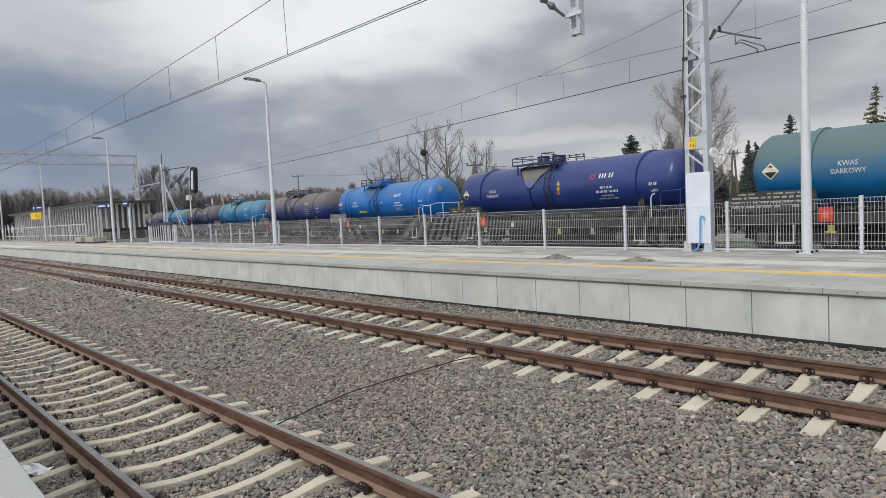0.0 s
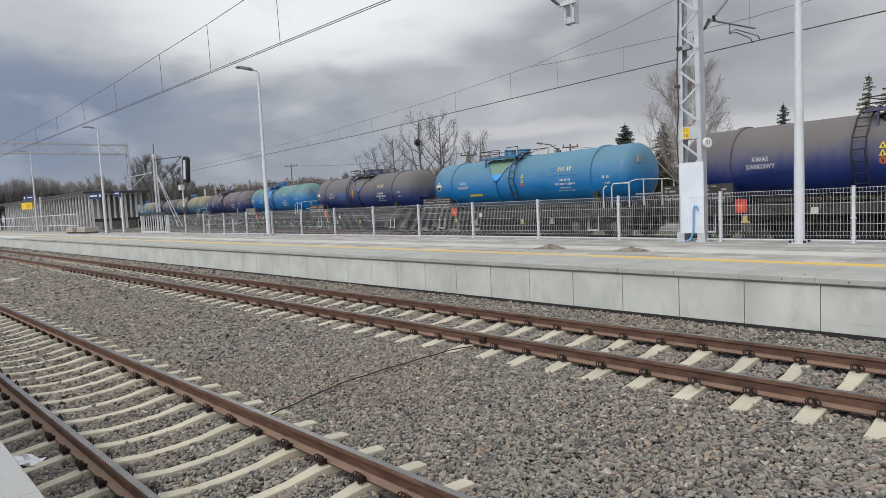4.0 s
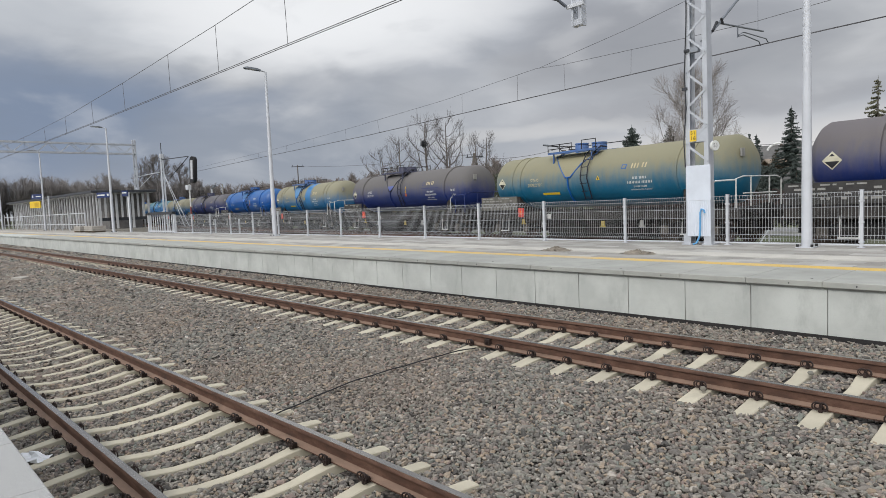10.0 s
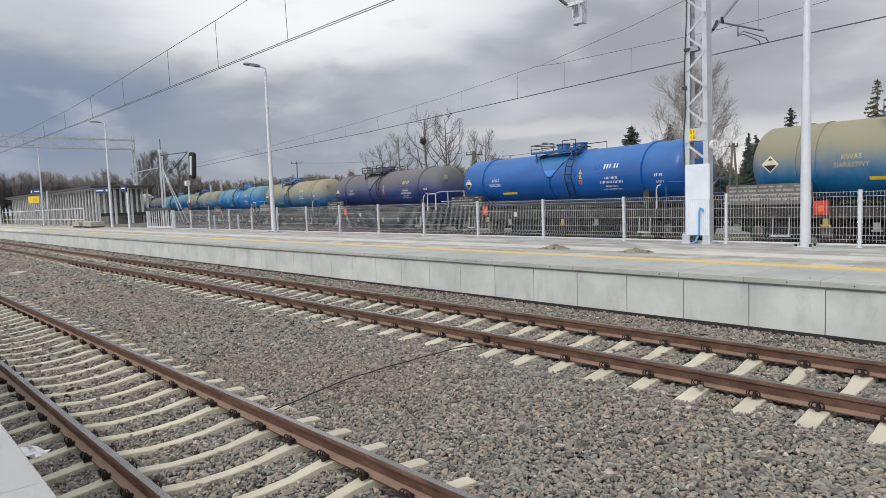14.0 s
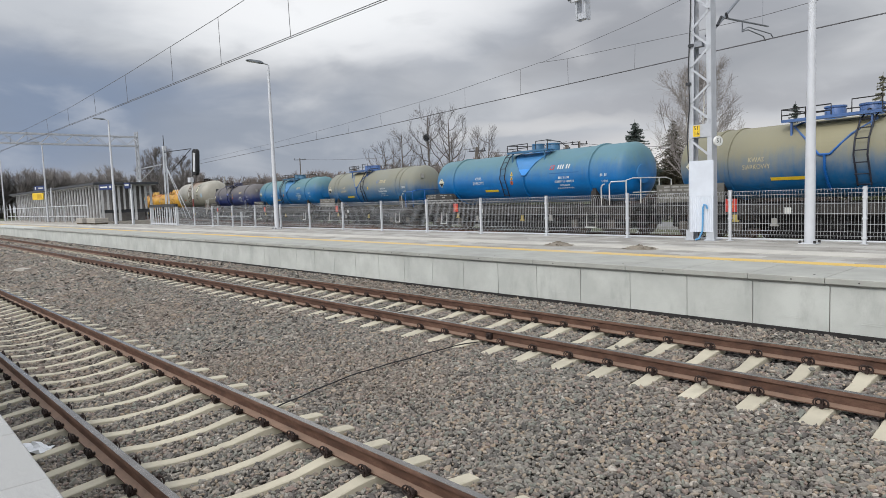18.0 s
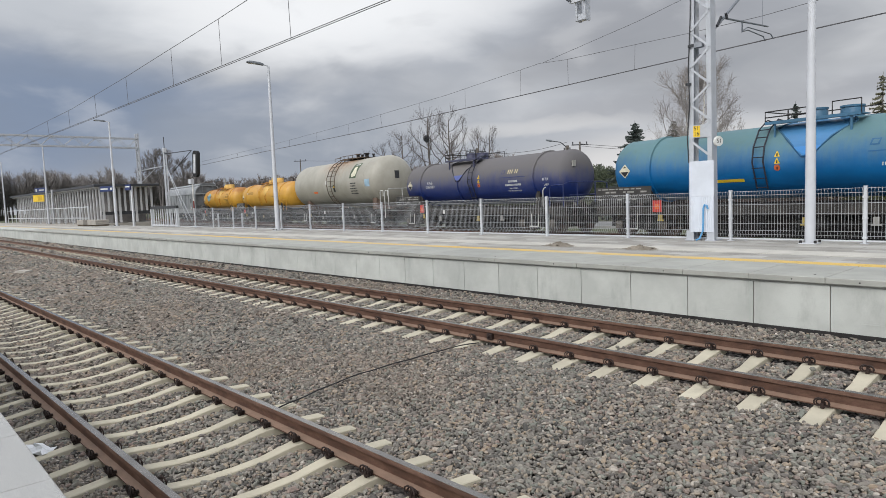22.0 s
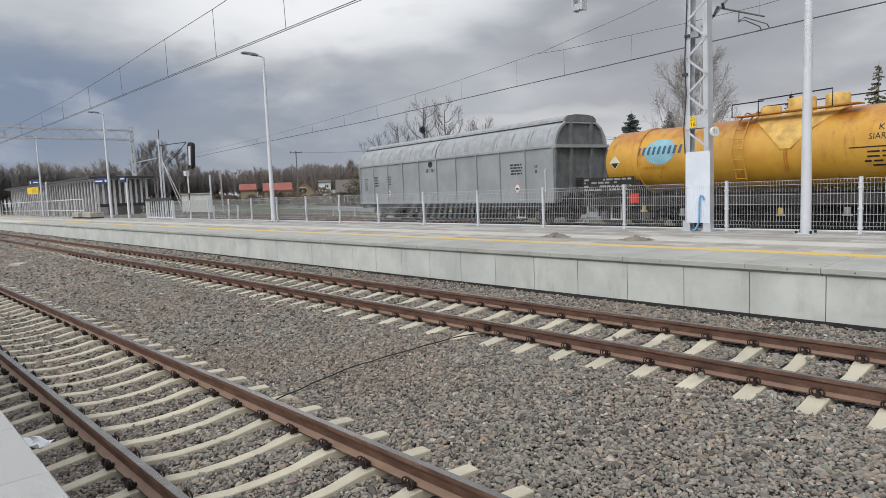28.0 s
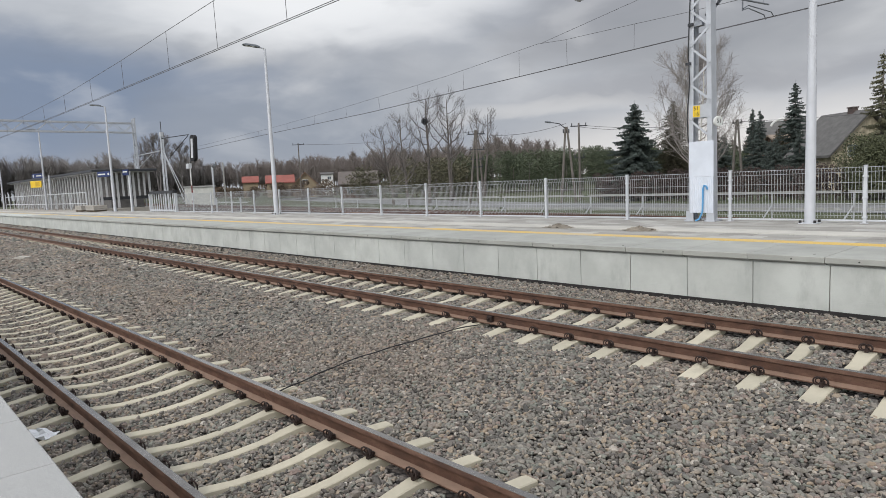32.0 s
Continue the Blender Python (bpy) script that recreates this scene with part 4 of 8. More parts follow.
def decal(at, pts, n=5):
    """A thin painted patch on the flank: a polygon of (u, v), cut into strips by height."""
    g = Geo()
    vs = sorted({v for _, v in pts})
    lo, hi = vs[0], vs[-1]
    cuts = sorted(set(vs + [lo + (hi - lo) * k / n for k in range(1, n)]))

    def span(v):
        us = []
        for (u0, v0), (u1, v1) in zip(pts, pts[1:] + pts[:1]):
            if abs(v1 - v0) > 1e-9 and min(v0, v1) - 1e-9 <= v <= max(v0, v1) + 1e-9:
                us.append(u0 + (u1 - u0) * (v - v0) / (v1 - v0))
        return min(us), max(us)
    for v0, v1 in zip(cuts, cuts[1:]):
        a, b = span(v0)
        c, d = span(v1)
        g.add([at(a, v0), at(b, v0), at(d, v1), at(c, v1)], [(0, 1, 2, 3)])
    return g


def rect(u, v, w, h):
    return [(u - w / 2, v - h / 2), (u + w / 2, v - h / 2), (u + w / 2, v + h / 2), (u - w / 2, v + h / 2)]


def bars(at, u, v, w, rows, h, gap, seed):
    """Unreadable lines of writing: short bars."""
    rr = random.Random(seed)
    g = Geo()
    for i in range(rows):
        y = v - i * (h + gap)
        ww = w * rr.uniform(0.65, 1.0)
        x = u - ww / 2
        while x < u + ww / 2 - 0.03:
            l = rr.uniform(0.1, 0.3) * w
            l = min(l, u + ww / 2 - x)
            g.add([at(x, y), at(x + l, y), at(x + l, y + h), at(x, y + h)], [(0, 1, 2, 3)])
            x += l + 0.025 * w + 0.02
    return g


def letters(at, u, v, h, words):
    """Writing as plain slanted bars, one for each character."""
    g = Geo()
    for n in words:
        for k in range(n):
            cuts = 4 if h > 0.12 else 1
            for c in range(cuts):
                a, b = c / cuts, (c + 1) / cuts
                g.add([at(u + 0.16 * h * a, v + h * a), at(u + h * (0.16 * a + 0.36), v + h * a), at(u + h * (0.16 * b + 0.36), v + h * b), at(u + 0.16 * h * b, v + h * b)], [(0, 1, 2, 3)])
            u += 0.74 * h
        u += 0.45 * h
    return g


def ladder(material, parent, at, lx, arcs, v0, n):
    """Two bent stiles with their rungs."""
    g = Geo()
    g.tube([at(lx - 0.16, v, l) for v, l in arcs], 0.022, 6)
    lad = part("ladder", g, material, parent)
    g = Geo()
    g.tube([at(lx + 0.16, v, l) for v, l in arcs], 0.022, 6)
    part("stile", g, material, lad)
    for k in range(n):
        g = Geo()
        g.tube([at(lx - 0.16, v0 + 0.27 * k, 0.13), at(lx + 0.16, v0 + 0.27 * k, 0.13)], 0.015, 6)
        part("rung", g, material, lad)


def bogie_geo():
    g = Geo()
    for y in (-0.98, 0.98):
        g.loft([[(x, y - 0.06, z0), (x, y + 0.06, z0), (x, y + 0.06, z1), (x, y - 0.06, z1)] for x, z0, z1 in
                ((-1.25, 0.42, 0.62), (-0.75, 0.42, 0.66), (-0.45, 0.30, 0.72), (0.45, 0.30, 0.72), (0.75, 0.42, 0.66), (1.25, 0.42, 0.62))])
        for x in (-0.9, 0.9):
            g.box(x - 0.16, x + 0.16, y - 0.13, y + 0.09, 0.33, 0.62, 0.03)
        for x in (-0.2, 0.0, 0.2):
            g.tube([(x, y, 0.32), (x, y, 0.58)], 0.07, 8)
    g.box(-0.2, 0.2, -1.0, 1.0, 0.5, 0.82)
    for x in (-1.35, 1.35):
        g.box(x - 0.05, x + 0.05, -0.95, 0.95, 0.40, 0.52)
    return g


def wheel_geo():
    g = Geo()
    prof = [(-0.07, 0.08), (-0.07, 0.17), (-0.03, 0.22), (-0.02, 0.36), (-0.065, 0.40), (-0.065, 0.455), (0.05, 0.46), (0.068, 0.485), (0.075, 0.48), (0.07, 0.40), (0.02, 0.36), (0.02, 0.22), (0.07, 0.17), (0.07, 0.08)]
    g.lathe_x(prof, 0, 0, 28)
    return g


def axle_geo():
    g = Geo()
    g.tube([(0, -1.05, 0), (0, 1.05, 0)], 0.08, 10)
    return g


def buffer_geo():
    g = Geo()
    g.lathe_x([(0, 0.11), (0.30, 0.11), (0.30, 0.08), (0.50, 0.08), (0.50, 0.20), (0.535, 0.235), (0.56, 0.22), (0.56, 0)], 0, 0, 20)
    return g


def axle_box_geo():
    g = Geo()
    g.box(-0.14, 0.14, -0.10, 0.10, -0.16, 0.14, 0.03)
    g.lathe_x([(-0.13, 0.0), (-0.13, 0.10), (0.13, 0.10), (0.13, 0.0)], 0, -0.01, 14)
    return g


DATAC = plain("greyed_data_lettering", lin(146, 144, 138), 0.7, 0, 0.2)
AXLEB = plain("dusty_axle_box_steel", lin(92, 86, 79), 0.85, 0.1, 0.35, 5.0)
YELD = plain("grimy_yellow_handle", lin(176, 156, 84), 0.7, 0, 0.3)


def running_gear(t, lob, pivot, deck=1.02):
    """Underframe, two bogies, buffers and couplings, common to all the wagons."""
    half = lob / 2 - 0.56
    # full-width deck sheet, added to keep the gear below it in shade
    g = Geo()
    g.box(-half, half, -1.22, 1.22, deck + 0.02, deck + 0.05)
    uf = part("underframe", g, SOOT2, t, "dusty black underframe with an added shading deck", key=("uf", lob, deck))
    for y in (-0.42, 0.42):
        g = Geo()
        g.box(-half, half, y - 0.07, y + 0.07, deck - 0.62, deck + 0.02)
        part("long_sill", g, SOOT, uf, key=("ls", lob, deck, y))
    for k, x in enumerate((-half + 0.06, -pivot, -pivot * 0.5, 0, pivot * 0.5, pivot, half - 0.06)):
        g = Geo()
        g.box(x - 0.07, x + 0.07, -1.22, 1.22, deck - 0.24, deck + 0.02)
        part("crossbeam", g, SOOT, uf, key=("cb", lob, pivot, deck, k))
    g = Geo()
    for y in (-1.27, 1.27):
        g.box(-half, half, y - 0.04, y + 0.04, deck - 0.20, deck + 0.10)
    part("side_sill", g, SOOT2, t, key=("ss", lob, deck))
    for s in (-1, 1):
        b = part("bogie", bogie_geo, SOOT, t, "soot-black two-axle bogie", key="bogie", at=pose(s * pivot, 0, 0))
        for x in (-0.9, 0.9):
            part("axle", axle_geo, SOOT, b, key="axle", at=pose(x, 0, 0.46))
            for y, r in ((-0.76, 90), (0.76, -90)):
                part("wheel", wheel_geo, WHEEL, b, "worn steel wheel", key="wheel", at=pose(x, y, 0.46, 0, 0, r))
        for y in (-0.875, 0.875):
            part("buffer", buffer_geo, SOOT, t, "black sprung buffer", key="buffer", at=pose(s * half, y, 1.06, 0, 0, 0 if s > 0 else 180))
        g = Geo()
        g.tube([(s * half, 0, 1.0), (s * (half + 0.35), 0, 0.98), (s * (half + 0.5), 0, 0.85), (s * (half + 0.42), 0, 0.65)], 0.045, 8)
        part("coupling", g, SOOT, t, key=("cpl", lob, s))
        for x in (-0.9, 0.9):
            for y in (-1.08, 1.08):
                part("axle_box", axle_box_geo, AXLEB, b, "dusty grey axle box", key="axle_box", at=pose(x, y, 0.46))
        g = Geo()
        g.box(-1.15, 1.15, -0.55, 0.55, 0.28, 0.66, 0.04)
        part("brake_beam", g, SOOT, b, key="brake_beam")
        for y in (-0.35, 0.35):
            g = Geo()
            g.tube([(s * half, y, 0.98), (s * (half + 0.25), y, 0.85), (s * (half + 0.42), y * 0.8, 0.55), (s * (half + 0.55), y * 0.7, 0.60)], 0.028, 6)
            part("air_hose", g, CABLE, t, "black rubber air hose", key=("hose", lob, s, y))
    for x, z, m_ in ((-half + 2.72, 0.66, YELD), (0.9, 0.58, YELD), (2.6, 0.60, DATAC), (-2.2, 0.55, DATAC)):
        g = Geo()
        g.box(x - 0.07, x + 0.07, -1.30, -1.26, z, z + 0.17, 0.006)
        g.box(x - 0.12, x + 0.12, -1.30, -1.26, z - 0.05, z - 0.001)
        part("brake_handle", g, m_, t, "small painted brake handle", key=("brh", lob, x))
    # brake gear and air reservoir between the bogies
    g = Geo()
    g.tube([(-1.3, 0.2, 0.72), (0.4, 0.2, 0.72)], 0.19, 14)
    part("air_reservoir", g, SOOT, t, key="air_res")
    for y in (-0.9, -0.3, 0.5):
        g = Geo()
        g.tube([(-pivot + 1.2, y, 0.62), (pivot - 1.2, y, 0.62)], 0.035, 6)
        part("brake_rod", g, SOOT2, t, key=("brk", pivot, y))
    for x, w, y, z0 in ((-2.3, 0.5, 0.1, 0.35), (-0.9, 0.34, -0.75, 0.42), (0.95, 0.42, -0.95, 0.45), (2.1, 0.7, 0.3, 0.38)):
        g = Geo()
        g.box(x, x + w, y - 0.22, y + 0.22, z0, deck - 0.2, 0.02)
        part("brake_box", g, SOOT, t, "grimy box of the brake gear", key=("brb", x))
    g = Geo()
    g.box(-pivot + 1.45, pivot - 1.45, -0.36, 0.36, 0.10, 0.52, 0.03)
    part("brake_pipe_duct", g, SOOT, t, key=("duct", pivot))
    g = Geo()
    g.lathe_x([(1.6, 0.0), (1.6, 0.18), (2.1, 0.18), (2.1, 0.0)], -0.7, 0.62, 14)
    part("brake_cylinder", g, SOOT, t, key="brake_cyl")
    g = Geo()
    g.box(-1.9, -1.72, -1.325, -1.315, deck - 0.18, deck + 0.0)
    part("small_plate", g, RAILW, t, "small pale plate", key=("smp", deck))
    for x, w in ((-pivot - 0.2, 0.35), (pivot + 0.1, 0.35)):
        g = Geo()
        g.box(x - 0.25, x + 0.25, -1.38, -1.32, 0.32, 0.36)
        g.tube([(x - 0.22, -1.33, 0.34), (x - 0.22, -1.29, deck)], 0.014, 6)
        g.tube([(x + 0.22, -1.33, 0.34), (x + 0.22, -1.29, deck)], 0.014, 6)
        part("step", g, RAILW, t, "pale foot step", key=("step", x))


def railing(points, r=0.02, seg=6):
    g = Geo()
    for p in points:
        g.tube(p, r, seg)
    return g


def acid_wagon(i, kind, paint, dust, amount, seed, level=2.3, patch=None, clean=None, manhole=False, rails=True, red=True):
    """Four-axle acid tank wagon. kind A: one heavy band near each end; kind B: pairs of light bands."""
    a = kind == "A"
    R, zc = 1.06, 2.31
    tl = 12.25 if a else 11.4
    lob = 14.0 if a else 13.3
    mat = tank_paint("tank_paint", paint, dust, amount, seed, level, patch)
    trim = tank_paint("trim_paint", tuple(c * 0.75 for c in paint) if a else lin(22, 90, 160), dust, amount * (0.45 if a else 0.25), seed + 1, 2.9)
    t = thing("tank_wagon", None, clean, "tank wagon", "wagons of the goods train")
    running_gear(t, lob, lob / 2 - 2.35)
    hc = tl / 2 - 0.42
    prof = [(-hc - 0.42, 0.0), (-hc - 0.415, 0.25 * R), (-hc - 0.37, 0.52 * R), (-hc - 0.27, 0.76 * R), (-hc - 0.14, 0.92 * R), (-hc, R)]
    prof = prof + [(-hc + 2 * hc * k / 10, R) for k in range(1, 10)] + [(-x, r) for x, r in prof[::-1]]
    tank = part("tank", lambda: Geo().lathe_x(prof, 0, zc, 56), mat, t, key=None, angle=60)
    at = skin(R, zc)
    # saddles
    for s in (-1, 1):
        g = Geo()
        g.loft([[(s * (hc - 1.2) + x, y, z) for y, z in ((-0.95, 1.1), (0.95, 1.1), (0.9, 1.75), (0.5, 1.45), (-0.5, 1.45), (-0.9, 1.75))] for x in (-0.12, 0.12)])
        part("saddle", g, SOOT2, t)
    bandx = [(-hc + 1.35, 0.055, 0.10), (hc - 1.35, 0.055, 0.10)] if a else [(-hc + 1.0, 0.03, 0.05), (-hc + 1.5, 0.03, 0.05), (hc - 1.0, 0.03, 0.05), (hc - 1.5, 0.03, 0.05)]
    for x, h, w in bandx:
        g = Geo()
        g.lathe_x([(x - w, R - 0.02), (x - w * 0.8, R + h), (x + w * 0.8, R + h), (x + w, R - 0.02)], 0, zc, 56)
        part("band", g, mat, tank, angle=50)
    # drip tray below the domes: a raised V with a lip, and its drain pipe
    turned = manhole
    cx = (0.8 if i in (14, 16) else 0.45 if turned else 0.0 if i == 11 else -0.95) if a else -1.0
    tray = decal(lambda u, v: at(u, v, 0.012), [(cx - 0.78, 1.55), (cx + 0.78, 1.55), (cx + 1.02, 1.08), (cx + 0.14, 0.10), (cx - 0.14, 0.10), (cx - 1.02, 1.08)], 14)
    clean_c = tuple(c * 0.6 for c in paint) if i == 2 else tuple(min(1.0, c * 1.25 + 0.03) for c in paint) if i in (6, 10, 14, 16) else tuple(0.5 * c + 0.5 * d for c, d in zip(paint, dust))
    part("drip_tray", tray, tank_paint("tray_paint", clean_c, tuple(1.15 * v for v in dust), 0.25 if i in (2, 6, 10, 11, 14, 16) else 0.9, seed + 2, 2.9 if i in (2, 6, 10, 11, 14, 16) else 2.2), tank, "washed V-shaped drip tray")
    if a:
        part("tray_tip", decal(lambda u, v: at(u, v, 0.020), [(cx - 0.36, 0.34), (cx + 0.36, 0.34), (cx + 0.12, 0.08), (cx - 0.12, 0.08)], 5), tank_paint("tip_paint", tuple(min(1, 1.8 * c + 0.04) for c in paint), dust, 0.2, seed + 3, 2.9), tank)
    lip = Geo()
    for s in (-1, 1):
        lip.tube([at(cx + s * u, v, 0.02) for u, v in ((0.78, 1.6), (0.92, 1.3), (1.04, 1.08), (0.58, 0.58), (0.13, 0.08))], 0.032, 6)
    lip.tube([at(cx - 0.13, 0.08, 0.02), at(cx + 0.13, 0.08, 0.02)], 0.032, 6)
    part("tray_lip", lip, DARKT if paint[2] < 0.2 else trim, tank)
    g = Geo()
    g.tube([at(cx, 0.08, 0.03), at(cx, -0.3, 0.04), at(cx, -0.65, 0.04), at(cx, -0.95, 0.04)], 0.035, 8)
    part("drain_pipe", g, trim, tank)
    if i == 5:
        spot = [(-1.9 + 0.55 * math.cos(q), -0.10 + 0.30 * math.sin(q)) for q in [2 * math.pi * (k + 0.5) / 14 for k in range(14)]]
        part("repainted_patch", decal(at, spot, 8), tank_paint("fresh_blue_paint", lin(58, 84, 140), dust, 0.3, seed + 4, 2.6), tank, "patch of fresher blue paint")
    # domes and walkway
    top = zc + R
    for dx, r, h in ((-0.24, 0.26, 0.30), (0.66, 0.28, 0.26)):
        g = Geo()
        g.tube([(cx + dx, 0, top - 0.12), (cx + dx, 0, top + h - 0.05), (cx + dx, 0, top + h)], [r, r, r * 0.92], 24)
        d = part("dome", g, trim, tank, "round filling dome")
        g = Geo()
        g.tube([(cx + dx, 0, top + h), (cx + dx, 0, top + h + 0.05)], r * 1.05, 24)
        part("dome_lid", g, trim, d)
    for y in (-0.62, 0.62):
        g = Geo()
        g.box(cx - 1.25, cx + 1.25, y - 0.25, y + 0.25, top + 0.0, top + 0.03)
        g.box(cx - 1.25, cx + 1.25, y - 0.26, y - 0.24, top - 0.03, top + 0.05)
        part("walkway", g, trim, tank, "steel walkway beside the domes")
    for x in (cx - 1.0, cx + 1.0):
        for y in (-0.8, 0.8):
            g = Geo()
            g.beam((x, y, top - 0.4), (x, y, top + 0.01), 0.05, 0.05)
            part("walkway_bracket", g, trim, tank)
    y = -0.86
    part("handrail", railing([[(cx - 1.25, y, top), (cx - 1.25, y, top + 0.33), (cx + 0.05, y, top + 0.33), (cx + 0.05, y, top)], [(cx - 1.25, y, top + 0.17), (cx + 0.05, y, top + 0.17)],
                              [(cx - 0.6, y, top), (cx - 0.6, y, top + 0.33)],
                              [(cx + 0.55, y, top), (cx + 0.55, y, top + 0.38), (cx + 1.25, y, top + 0.38), (cx + 1.25, y, top)],
                              [(cx - 1.25, 0.86, top), (cx - 1.25, 0.86, top + 0.33), (cx + 1.25, 0.86, top + 0.33), (cx + 1.25, 0.86, top)],
                              [(cx - 1.25, -0.86, top + 0.33), (cx - 1.25, 0.86, top + 0.33)]], 0.017), SOOT, tank, "thin dark handrail")
    # ladder down the flank
    lx = cx + (-1.3 if turned else 1.1 if a else 0.9)
    ladder(DARKT, t, at, lx, ((1.62, 0.10), (1.35, 0.20), (0.9, 0.16), (0.4, 0.12), (0.0, 0.11), (-0.75, 0.12)), -0.7, 9)
    # markings
    dm = part("hazard_diamond", decal(at, [(-hc + 0.35, -0.25), (-hc + 0.59, -0.01), (-hc + 0.35, 0.23), (-hc + 0.11, -0.01)], 8), CREAMD, tank, "cream and black hazard diamond")
    part("black_half", decal(lambda u, v: at(u, v, 0.009), [(-hc + 0.35, -0.21), (-hc + 0.53, -0.03), (-hc + 0.17, -0.03)], 4), BLACK, dm)
    part("sign_symbol", decal(lambda u, v: at(u, v, 0.009), [(-hc + 0.35, 0.17), (-hc + 0.42, 0.10), (-hc + 0.28, 0.10)], 3), BLACK, dm)
    ux = (-2.35 if i in (14, 16) else -3.4) if a else -2.88
    col = WHITE if amount < 0.6 or a else NAMEC
    lettering("lettering", "KWAS", 0.19, col, tank, None, lambda u, v: at(ux + u * 0.9, 0.06 + v))
    lettering("lettering", "SIARKOWY", 0.19, col, tank, None, lambda u, v: at(ux + u * 0.86, -0.14 + v))
    part("yellow_band", decal(at, rect(ux + 0.85, -0.52, 0.95, 0.10), 3), YEL, tank, "yellow lettered band") if not a or i in (11, 14, 16, 4) else None
    nx = 3.1 if a else 2.32
    part("name_lettering", letters(at, nx - 0.35, 0.24, 0.17, (3, 2)), WHITE if amount < 0.4 or i == 14 else NAMEC, tank, "row of pale slanted lettering", kind="stuff")
    part("emblem", decal(at, [(nx - 0.78, 0.23), (nx - 0.56, 0.23), (nx - 0.52, 0.40), (nx - 0.74, 0.40)], 3), RED if i in (1, 2, 14) else trim, tank)
    part("emblem_centre", decal(lambda u, v: at(u, v, 0.009), [(nx - 0.74, 0.26), (nx - 0.60, 0.26), (nx - 0.56, 0.37), (nx - 0.70, 0.37)], 3), mat, tank)
    g = Geo()
    for v_, h_, ws in ((-0.14, 0.085, (4, 5)), (-0.29, 0.085, (9, 7)), (-0.43, 0.06, (6, 6)), (-0.54, 0.05, (5, 9, 2, 6))):
        q = letters(at, nx - sum(ws) * h_ * 0.37, v_, h_, ws)
        g.add(q.v, q.f)
    part("address_lettering", g, WHITE, tank, "lines of small white writing", kind="stuff")
    if a:
        part("rule", decal(at, rect(nx, 0.08, 1.6, 0.03), 2), trim, tank)
    lettering("tank_code", "L4BN", 0.13, WHITE, tank, None, lambda u, v: at(hc - 0.55 + u, -0.32 + v))
    g = letters(at, hc - 0.75, -0.14, 0.10, (2, 2))
    part("date_box", g, WHITE, tank)
    for k, (v, c) in enumerate(((0.18, YEL), (-0.01, YEL), (-0.19, DULLO)) if a else ((-0.02, YEL),)):
        u = cx + (-0.8 if turned else 1.65 if a else 1.5)
        pts = [(u - 0.085, v - 0.07), (u + 0.085, v - 0.07), (u + 0.012, v + 0.085), (u - 0.012, v + 0.085)] if c is YEL else [(u - 0.085, v - 0.035), (u - 0.035, v - 0.085), (u + 0.035, v - 0.085), (u + 0.085, v - 0.035), (u + 0.085, v + 0.035), (u + 0.035, v + 0.085), (u - 0.035, v + 0.085), (u - 0.085, v + 0.035)]
        w = part("warning_sign", decal(at, pts, 4), c, tank, "small warning sign")
        part("warning_mark", decal(lambda uu, vv: at(uu, vv, 0.009), rect(u, v - 0.015, 0.035, 0.08), 2), BLACK, w)
    # end platform, boards and plates
    half = lob / 2 - 0.56
    g = Geo()
    g.box(-half + 0.02, -half + 2.4, -1.34, -1.31, 1.20, 1.76)
    board = part("data_board", g, plain("dusty_black_board", lin(60, 58, 56) if a else lin(104, 101, 94), 0.8, 0, 0.25), t, "dusty board with rows of data")
    rr = random.Random(seed)
    gg = Geo()
    for row, (z, hh) in enumerate(((1.67, 0.05), (1.56, 0.07), (1.44, 0.05), (1.31, 0.07))):
        x = -half + 0.12
        while x < -half + 2.2:
            l = rr.uniform(0.08, 0.3)
            if rr.random() < 0.75:
                gg.box(x, min(x + l, -half + 2.3), -1.345, -1.34, z, z + hh * 0.8)
            x += l + 0.06
    part("data_lettering", gg, DATAC, board, kind="stuff")
    if red:
        g = Geo()
        g.box(-half + 2.45, -half + 2.80, -1.335, -1.315, 0.90, 1.28, 0.003)
        pl = part("brake_plate", g, RED, t, "square red plate")
        g = Geo()
        g.box(-half + 2.55, -half + 2.70, -1.342, -1.336, 1.0, 1.16)
        part("plate_mark", g, ORANGE, pl)
    if rails:
        x = half
        part("end_rail", railing([[(x - 0.9, -1.22, 0.9), (x - 0.9, -1.22, 1.85), (x - 0.82, -1.22, 1.95), (x - 0.15, -1.22, 1.95)],
                                  [(x - 0.15, -1.22, 1.1), (x - 0.15, -1.22, 1.98), (x - 0.12, -0.9, 2.05), (x - 0.12, 0.9, 2.05), (x - 0.15, 1.22, 1.98), (x - 0.15, 1.22, 1.1)],
                                  [(x - 0.12, -0.9, 1.55), (x - 0.12, 0.9, 1.55)], [(x - 0.12, -0.5, 1.1), (x - 0.12, -0.5, 2.05)], [(x - 0.12, 0.5, 1.1), (x - 0.12, 0.5, 2.05)]], 0.022), trim if i % 2 else RAILW, t, "bent tube railing of the end platform")
        part("grab_rail", railing([[(x - 1.25, -1.25, 1.0), (x - 1.25, -1.25, 1.75), (x - 1.20, -1.25, 1.85), (x - 1.1, -1.25, 1.88)]], 0.022), RAILW, t, "pale bent grab rail")
        g = Geo()
        g.box(x - 1.0, x, -1.25, 1.25, 1.08, 1.13)
        part("end_platform", g, SOOT2, t)
